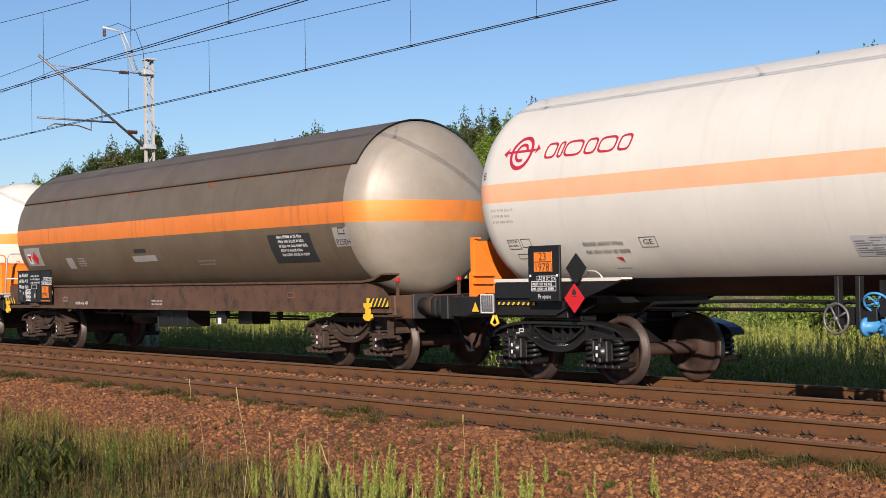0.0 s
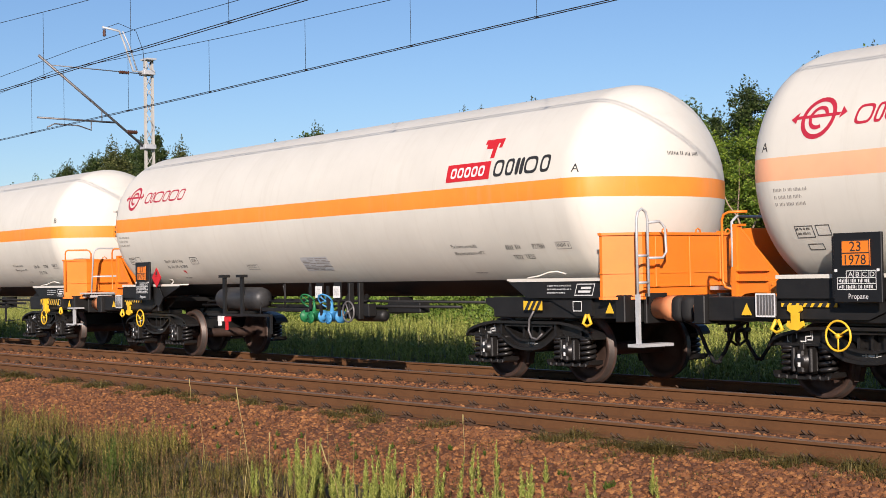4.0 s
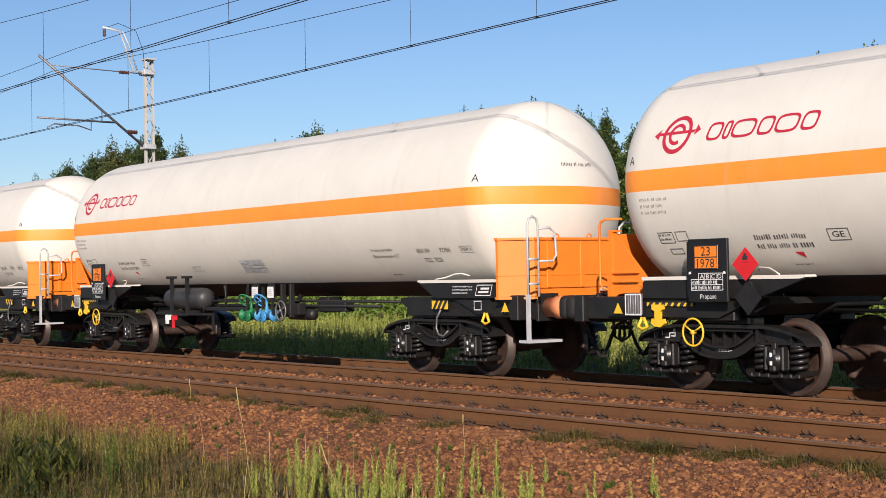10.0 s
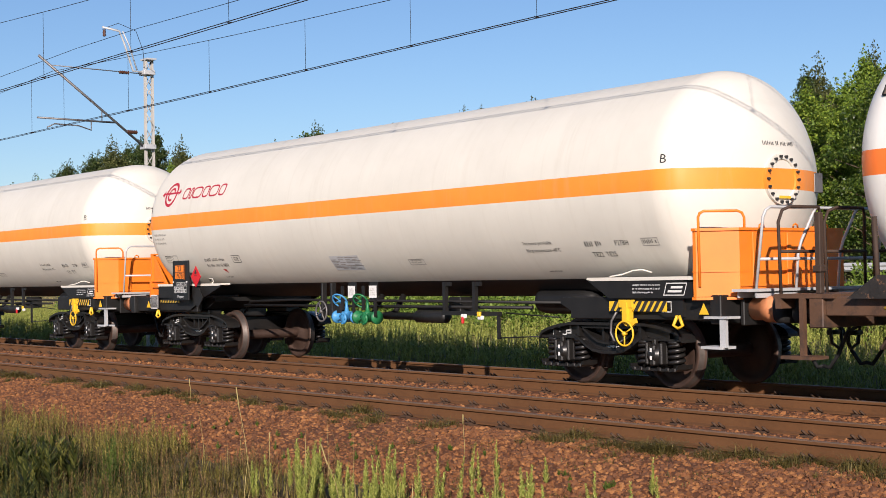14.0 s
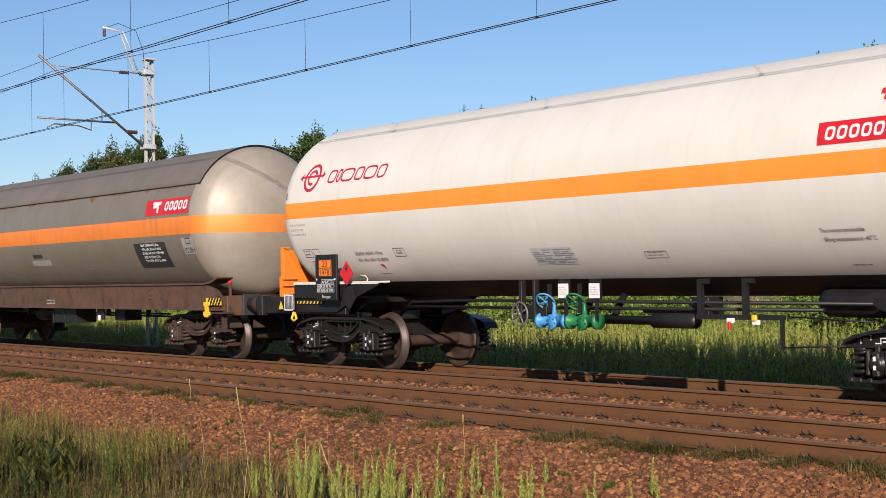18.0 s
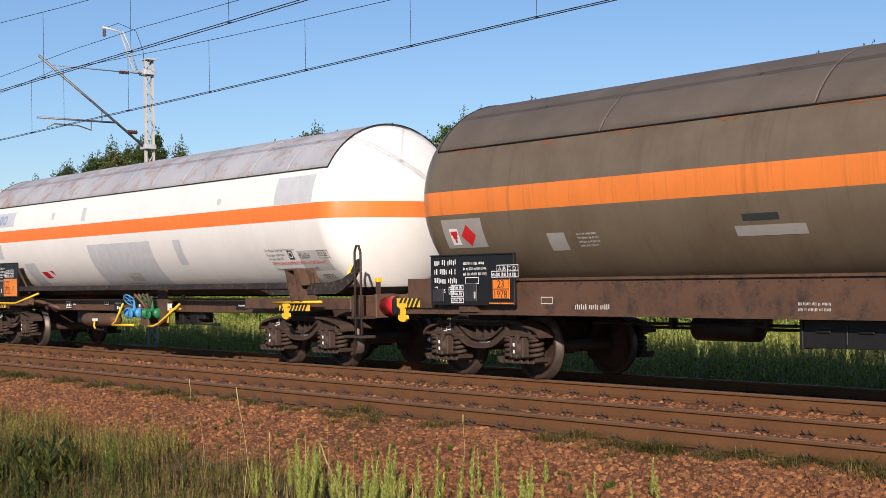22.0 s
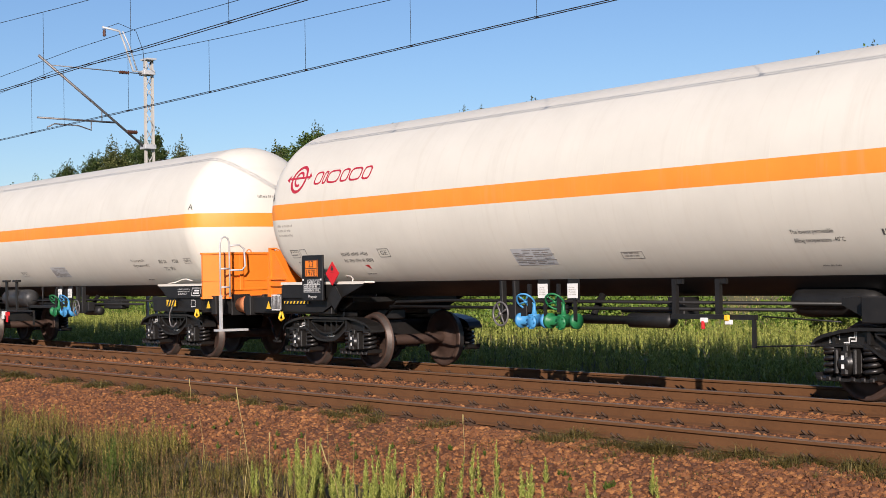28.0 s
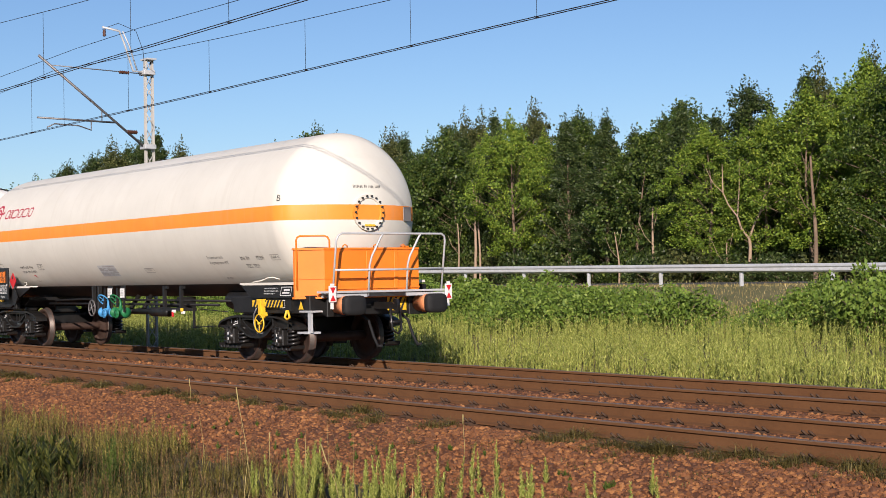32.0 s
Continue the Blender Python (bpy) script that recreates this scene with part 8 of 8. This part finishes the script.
for k in range(150):
    cx = -5.6 - 40 * rng.random() ** 1.15
    cy = 10.22 + 0.13 * rng.normal() if k % 5 else 9.85 + 0.18 * rng.normal()
    r = 0.09 + 0.2 * rng.random() if k % 5 else 0.04 + 0.06 * rng.random()
    m = int(1500 * r)
    d = rng.normal(0, 0.5, (m, 2)) * (r * 1.5, r * 0.7)
    tx.append(cx + d[:, 0])
    ty.append(np.minimum(cy + d[:, 1], 10.52))
    th.append((0.05 + 0.4 * r) * np.exp(-(d ** 2).sum(1) / (1.2 * r * r)) * (0.5 + 0.7 * rng.random(m)) + 0.02)
x, y, th = np.concatenate(tx), np.concatenate(ty), np.concatenate(th)
v, f = blades(len(x), rng, x, y, bed_height(y) - 0.01, 1.0, 1.0, 0.011, 1.3)
v[..., 2] = (v[..., 2] - bed_height(y)[:, None] + 0.01) * th[:, None] + bed_height(y)[:, None] - 0.01
v[..., :2] = np.stack([x, y], 1)[:, None] + (v[..., :2] - np.stack([x, y], 1)[:, None]) * np.where(np.arange(v.shape[1]) == v.shape[1] - 1, 1, 0.9)[None, :, None] * np.minimum(1, th * 1.6)[:, None, None] ** 0.8
swarm("shoulder_tufts", v, f, "olive", "olive-brown tufts growing along the near rail", "grass")


def leaf_cloud(rng, centres, radii, per, size, flat_z=0.75):
    """Small leaves in clumps: a diamond leaf each, turned anyhow, over the outer part of each clump."""
    k = len(centres)
    d = rng.normal(0, 1, (k, per, 3))
    d /= np.linalg.norm(d, axis=2, keepdims=True)
    r = rng.random((k, per, 1)) ** 0.45
    p = centres[:, None] + d * r * radii[:, None, None] * np.array([1, 1, flat_z])
    p = p.reshape(-1, 3)
    m = len(p)
    a = rng.normal(0, 1, (m, 3)) + np.array([0, 0, 0.2])
    a /= np.linalg.norm(a, axis=1, keepdims=True)
    b = np.cross(a, rng.normal(0, 1, (m, 3)))
    b /= np.linalg.norm(b, axis=1, keepdims=True)
    s = size * (0.6 + 0.8 * rng.random((m, 1)))
    v = np.stack([p - a * s, p + b * s * 0.55, p + a * s, p - b * s * 0.55], 1)
    f = (np.array([(0, 1, 2), (0, 2, 3)])[None] + 4 * np.arange(m)[:, None, None]).reshape(-1, 3)
    return v, f


def tree(kind, material, seed, height, spread, clumps, per, leaf, trunk_r, base=0.15, label="", pointed=0.0):
    """A broad-leaved tree: tapered trunk, limbs, and a crown of leaf clumps with gaps."""
    rng = np.random.default_rng(seed)
    t = tagged(new("tree"), label, "tree", "trees of the wood")
    top = Vector((rng.normal(0, 0.25), rng.normal(0, 0.25), height * 0.9))
    path = [Vector((0, 0, -0.3)), Vector((top.x * 0.3 + rng.normal(0, 0.1), top.y * 0.3, height * 0.3)), Vector((top.x * 0.7, top.y * 0.7 + rng.normal(0, 0.12), height * 0.6)), top]
    bm = bmesh.new()
    rings = []
    for i in range(9):
        u = i / 8
        k = min(int(u * 3), 2)
        c = path[k].lerp(path[k + 1], u * 3 - k)
        r = trunk_r * (1 - 0.88 * u) + (0.06 if i == 0 else 0)
        rings.append([bm.verts.new(c + Vector((r * math.cos(math.tau * j / 8), r * math.sin(math.tau * j / 8), 0))) for j in range(8)])
    for a, b in zip(rings, rings[1:]):
        for j in range(8):
            bm.faces.new((a[j], a[(j + 1) % 8], b[(j + 1) % 8], b[j])).smooth = True
    part("trunk", bm, "bark", t)
    cs, rs = [], []
    limbs = bmesh.new()
    for i in range(clumps):
        u = base + (1 - base) * (i + 0.5) / clumps
        wide = spread * (math.sin(math.pi * min(1, (u - base) / (1 - base) * 0.86 + 0.14)) ** 0.7) * (1 - pointed * u)
        a = i * 2.4 + rng.normal(0, 0.5)
        d = wide * (0.25 + 0.9 * rng.random() ** 0.8)
        c = np.array([math.cos(a) * d + top.x * u, math.sin(a) * d + top.y * u, height * u * (0.95 + 0.1 * rng.random())])
        cs.append(c)
        rs.append(spread * (0.13 + 0.17 * rng.random() ** 1.5) * (1.2 - 0.5 * u))
        if i % 4 == 0 and base + 0.05 < u < 0.85:
            s = Vector((top.x * u * 0.8, top.y * u * 0.8, height * max(base * 0.8, u - 0.16)))
            e = Vector(c)
            tube(limbs, [s, s.lerp(e, 0.5) + Vector((0, 0, 0.15)), e], trunk_r * 0.2 * (1.15 - u), 5)
    tagged(part("branchwork", limbs, "bark", t), kind="stuff")
    v, f = leaf_cloud(rng, np.array(cs), np.array(rs), per, leaf)
    # loose sprigs that break the outline
    v2, f2 = leaf_cloud(rng, np.array(cs[::2]) * np.array([1.12, 1.12, 1.03]), np.array(rs[::2]) * 1.25, max(10, per // 7), leaf)
    # thin leafy leaders that stand above the crown
    tips = [c + np.array([rng.normal(0, 0.12), rng.normal(0, 0.12), r * 0.7 + 0.22 * j]) for c, r in zip(cs, rs) if c[2] > height * 0.55 and rng.random() < 0.5 for j in range(4)]
    v3, f3 = leaf_cloud(rng, np.array(tips), np.tile([0.26, 0.2, 0.14, 0.08], len(tips) // 4), 9, leaf * 0.8, 1.2)
    v, f = np.concatenate([v.reshape(-1, 3), v2.reshape(-1, 3), v3.reshape(-1, 3)]), np.concatenate([f, f2 + v.size // 3, f3 + (v.size + v2.size) // 3])
    me = bpy.data.meshes.new("crown")
    me.from_pydata(v.tolist(), [], f.tolist())
    me.materials.append(M[material])
    c = new("crown", me)
    c.parent = t
    return t


KINDS = [tree("a", "leaf_dark", 21, 12.0, 3.7, 190, 130, 0.085, 0.17, 0.1, "dense dark-green broad-leaved tree at the wood's edge"),
         tree("b", "leaf_mid", 22, 11.5, 3.5, 170, 125, 0.085, 0.15, 0.14, "green broad-leaved tree with a bare lower trunk"),
         tree("c", "leaf_light", 23, 12.0, 3.0, 150, 125, 0.085, 0.16, 0.24, "light-green maple with a loose sunlit crown"),
         tree("d", "leaf_dark", 24, 12.5, 2.8, 170, 110, 0.08, 0.15, 0.2, "tall dark-green tree with a pointed top", 0.55),
         tree("e", "leaf_brown", 25, 11.0, 2.9, 140, 100, 0.085, 0.14, 0.1, "olive-brown birch thinning at the top", 0.3),
         tree("f", "leaf_mid", 26, 9.0, 3.3, 150, 110, 0.1, 0.13, 0.03, "young green tree leafed down to the ground")]
rnd = random.Random(5)
spots = []
x = -28.0
while x > -190:
    spots.append((x + rnd.uniform(-0.5, 0.5), 57 + rnd.uniform(-0.8, 1.6), rnd.choice((1, 1, 2, 2, 2, 3, 5)) if x > -56 else rnd.choice((0, 1, 1, 2, 3, 4, 5))))
    spots.append((x + rnd.uniform(-1, 1), 61 + rnd.uniform(-1, 1.5), rnd.choice((0, 1, 2, 3, 3, 4))))
    spots.append((x + rnd.uniform(-1.2, 1.2), 66 + rnd.uniform(-1.5, 2), rnd.choice((0, 1, 3, 4, 0))))
    if len(spots) % 2:
        spots.append((x + rnd.uniform(-2, 2), 72 + rnd.uniform(-2, 2), rnd.choice((0, 5))))
    spots.append((x + rnd.uniform(-2, 2), 78 + rnd.uniform(-2, 2), 5))
    x -= 3.0 if x > -110 else 4.5
SKYLINE_X = [-164, -153.4, -146.7, -141.7, -135, -129, -123.7, -121, -115, -107, -103, -100.4, -98.3, -95.5, -90, -86.3, -82.6, -79.4, -76.4, -73.5, -70.7, -65.6, -63.9, -61.2, -59.5, -56.5, -54.4, -52.6, -50.8, -48.3, -47.2, -30]
SKYLINE_H = [12.2, 13.7, 12.9, 14.8, 14.9, 14.7, 13.7, 12.5, 11, 11.6, 12.4, 12.6, 12, 10.8, 12, 10.7, 11.9, 12.2, 11.4, 12.2, 11, 10.4, 9.7, 11.9, 11, 10.4, 11.4, 10.8, 12.5, 11.7, 12.7, 12.6]
TALL = [12.0, 11.5, 12.0, 12.5, 11.0, 9.0]
for i, (x, y, k) in enumerate(spots):
    k = i if i < 6 else 2 if -48.5 < x < -42 and y < 63 else k
    s = float(np.interp(x * 64 / y, SKYLINE_X, SKYLINE_H)) * y / 64 / TALL[k] * rnd.uniform(0.8, 0.98) * (0.8 if y > 70 else 1)
    if i < 6:
        t = KINDS[i]
        t.matrix_basis = pose(x, y, 0.55, 0, 0, rnd.uniform(0, 360))
    else:
        t = copy_thing(KINDS[k], pose(x, y, 0.55, 0, 0, rnd.uniform(0, 360)))
    wide = min(1.15, max(s, 0.85))
    t.scale = (wide * rnd.uniform(0.85, 1.1), wide * rnd.uniform(0.85, 1.1), s)


# slim birches whose thin tops stand above the others
for x, h in ((-98.6, 13.5), (-96.2, 12.6), (-88.0, 12.4), (-79.7, 12.8), (-78.3, 12.7), (-72.6, 12.7), (-50.0, 12.6), (-46.5, 12.7)):
    t = copy_thing(KINDS[4], pose(x, 63, 0.55, 0, 0, rnd.uniform(0, 360)))
    t.scale = (0.8, 0.8, (h - 1.6) / 11.0)


def bare_tree():
    """A pale forked tree, almost bare, before the wood."""
    t = tagged(new("bare_tree"), "pale forked tree with almost bare limbs", "tree")
    t.location = (-48.3, 55.6, 0.6)
    def limb(name, pts, r0, r1):
        bm, rings = bmesh.new(), []
        for i, p in enumerate(pts):
            r = r0 + (r1 - r0) * i / (len(pts) - 1)
            rings.append([bm.verts.new(Vector(p) + Vector((r * math.cos(math.tau * k / 7), r * math.sin(math.tau * k / 7), 0))) for k in range(7)])
        for a, b in zip(rings, rings[1:]):
            for k in range(7):
                bm.faces.new((a[k], a[(k + 1) % 7], b[(k + 1) % 7], b[k])).smooth = True
        part(name, bm, "pale_bark", t)
    limb("trunk", [(0, 0, -0.3), (0.06, 0, 0.7), (0.02, 0, 1.5), (0.07, 0, 2.1), (0, 0, 2.6)], 0.1, 0.08)
    limb("limb", [(0, 0, 2.5), (0.2, 0.1, 3.1), (0.5, 0.3, 3.8), (0.6, 0.4, 4.4), (0.9, 0.5, 5.0), (0.85, 0.6, 5.6), (1.0, 0.7, 6.2)], 0.07, 0.012)
    limb("limb", [(0, 0, 2.5), (-0.3, -0.2, 3.0), (-0.45, -0.3, 3.6), (-0.8, -0.55, 4.2), (-1.0, -0.7, 4.8), (-1.45, -0.9, 5.3), (-1.7, -1.1, 6.0)], 0.07, 0.012)
    limb("limb", [(-0.45, -0.3, 3.6), (-0.3, -0.3, 5.0), (-0.35, -0.2, 6.4)], 0.04, 0.01)
    limb("limb", [(-1.0, -0.7, 4.8), (-1.1, -0.6, 6.2)], 0.045, 0.015)
    limb("limb", [(0.5, 0.3, 3.8), (1.3, 0.9, 4.4), (1.9, 1.2, 4.6)], 0.04, 0.012)
    limb("limb", [(0.9, 0.5, 5.0), (1.6, 1.0, 6.0)], 0.04, 0.012)
    return t


bare_tree()


def slim_trunk(x, y, h, r, lean, material, label):
    """A bare lower stem, slightly crooked, with two thin dead twigs; its crown mixes with the wood's."""
    t = tagged(new("slim_tree"), label, "tree")
    t.location = (x, y, 0.55)
    pts = [(lean * h * u + 0.07 * math.sin(5 * u + x), 0.05 * math.sin(4 * u), h * u - 0.2) for u in [i / 7 for i in range(8)]]
    bm, rings = bmesh.new(), []
    for i, p in enumerate(pts):
        q = r * (1 - 0.6 * i / 7)
        rings.append([bm.verts.new(Vector(p) + Vector((q * math.cos(math.tau * k / 7), q * math.sin(math.tau * k / 7), 0))) for k in range(7)])
    for a, b in zip(rings, rings[1:]):
        for k in range(7):
            bm.faces.new((a[k], a[(k + 1) % 7], b[(k + 1) % 7], b[k])).smooth = True
    part("trunk", bm, material, t)
    for k, s in ((4, -1), (5, 1)):
        p = Vector(pts[k])
        part("twig", tubes(r * 0.16, [p, p + Vector((s * 0.4, -0.2, 0.5)), p + Vector((s * 0.7, -0.3, 1.2))], n=5), material, t)
    return t


for x, y, h, r, lean, m in ((-71.4, 55.6, 4.4, 0.08, 0.01, "pale_bark"), (-69.6, 55.4, 6.6, 0.12, 0.03, "pale_bark"), (-69.2, 55.5, 6.8, 0.08, -0.02, "pale_bark"), (-57.4, 55.6, 3.4, 0.07, -0.05, "pale_bark"), (-54.6, 55.4, 4.6, 0.1, 0.0, "pale_bark"), (-49.6, 55.3, 2.6, 0.07, 0.08, "pale_bark"), (-44.3, 55.5, 6.5, 0.13, 0.0, "bark")):
    slim_trunk(x, y, h, r, lean, m, "slim bare stem standing at the wood's edge")


def bush_thing(seed, r, h, material="bush", label="low leafy green bush on the road bank", group="bushes on the bank"):
    rng = np.random.default_rng(seed)
    t = tagged(new("bush"), label, "bush", group)
    bm = bmesh.new()
    cs, rs = [], []
    for k in range(16):
        a, d = k * 2.4, r * math.sqrt((k + 0.5) / 16)
        e = Vector((math.cos(a) * d, math.sin(a) * d * 0.8, h * (0.35 + 0.5 * rng.random()) * (1.1 - 0.5 * d / r)))
        tube(bm, [(0, 0, -0.1), e * 0.5, e], 0.015, 4)
        cs.append(e[:])
        rs.append(r * (0.3 + 0.16 * rng.random()))
    tagged(part("branchwork", bm, "bark", t), kind="stuff")
    v, f = leaf_cloud(rng, np.array(cs), np.array(rs) * 0.85, 200, 0.05, 0.9)
    me = bpy.data.meshes.new("leaves")
    me.from_pydata(v.reshape(-1, 3).tolist(), [], f.tolist())
    me.materials.append(M[material])
    o = new("leaves", me)
    o.parent = t
    return t


BUSHES = [bush_thing(31, 1.2, 1.3), bush_thing(32, 1.5, 1.1), bush_thing(33, 1.0, 1.5)]
rnd = random.Random(9)
for i in range(190):
    y = rnd.uniform(28.0, 36.5)
    x = rnd.uniform(-2.3 * y, -0.58 * y)
    if -1.02 * y < x < -0.8 * y and i > 2 and y > 29.5:
        y = rnd.uniform(27.4, 29.5)
        x = rnd.uniform(-2.0, -1.05) * y
    z = float(ground_z(y))
    s = rnd.uniform(0.4, 1.25) * (1.0 if y < 34 else 0.75)
    if i < 3:
        t = BUSHES[i]
        t.matrix_basis = pose(x, y, z, 0, 0, rnd.uniform(0, 360))
    else:
        t = copy_thing(BUSHES[i % 3], pose(x, y, z, 0, 0, rnd.uniform(0, 360)))
    t.scale = (s, s, s)

# a taller bush beside the meadow, and undergrowth along the foot of the wood
tall = copy_thing(BUSHES[2], pose(-20.6, 28.0, float(ground_z(28.0)), 0, 0, 40))
tall.scale = (1.15, 1.0, 1.35)
SHRUBS = [bush_thing(41, 1.4, 1.4, "leaf_dark", "dark undergrowth shrub at the foot of the wood", "undergrowth of the wood"), bush_thing(42, 1.3, 1.6, "leaf_mid", "green undergrowth shrub at the foot of the wood", "undergrowth of the wood"), bush_thing(43, 1.2, 1.3, "leaf_brown", "brownish undergrowth shrub at the foot of the wood", "undergrowth of the wood")]
for i in range(150):
    y = rnd.uniform(55.0, 62)
    x = rnd.uniform(-2.6 * y, -0.58 * y)
    if i < 3:
        t = SHRUBS[i]
        t.matrix_basis = pose(x, y, 0.6, 0, 0, rnd.uniform(0, 360))
    else:
        t = copy_thing(SHRUBS[i % 3], pose(x, y, 0.6, 0, 0, rnd.uniform(0, 360)))
    s = rnd.uniform(0.9, 2.0)
    t.scale = (s, s, s * rnd.uniform(0.9, 1.35))



# ---- what moves ----
def motions():
    for w, x0 in WAGONS:
        walk(w, [(t, pose(x0 + g, FAR_Y, 0)) for t, g in enumerate(GONE)])
    # wheels roll without slipping; all wheelsets of one side of their bogies turn alike
    turned = {}
    for o in WHEELSETS:
        side = round(o.location.x, 2)
        if side not in turned:
            rows = []
            for k in range(0, 641):
                t = k * 0.05
                i = min(int(t), 31)
                g = GONE[i] + (GONE[i + 1] - GONE[i]) * (t - i)
                rows.append((t, pose(side, 0, 0.46) @ Matrix.Rotation(g / 0.46, 4, "Y")))
            walk(o, rows)
            turned[side] = o
        else:
            o.rotation_mode = "QUATERNION"
            keys = o.animation_data_create()
            keys.action = turned[side].animation_data.action
            keys.action_slot = turned[side].animation_data.action_slot
    # the lorry drives by on the road
    walk(TRUCK, [(t, pose(-42.0 - 28.5 * (t - 21.6), 44.3, 1.035)) for t in (0, 8, 16, 20, 21, 21.5, 22, 24, 28, 32)])
    # the van comes the other way
    walk(VAN, [(t, pose(-43.1 + 27.0 * (t - 20.0), 50.0, 1.04)) for t in (0, 8, 16, 19, 20, 21, 24, 28, 32)])


motions()
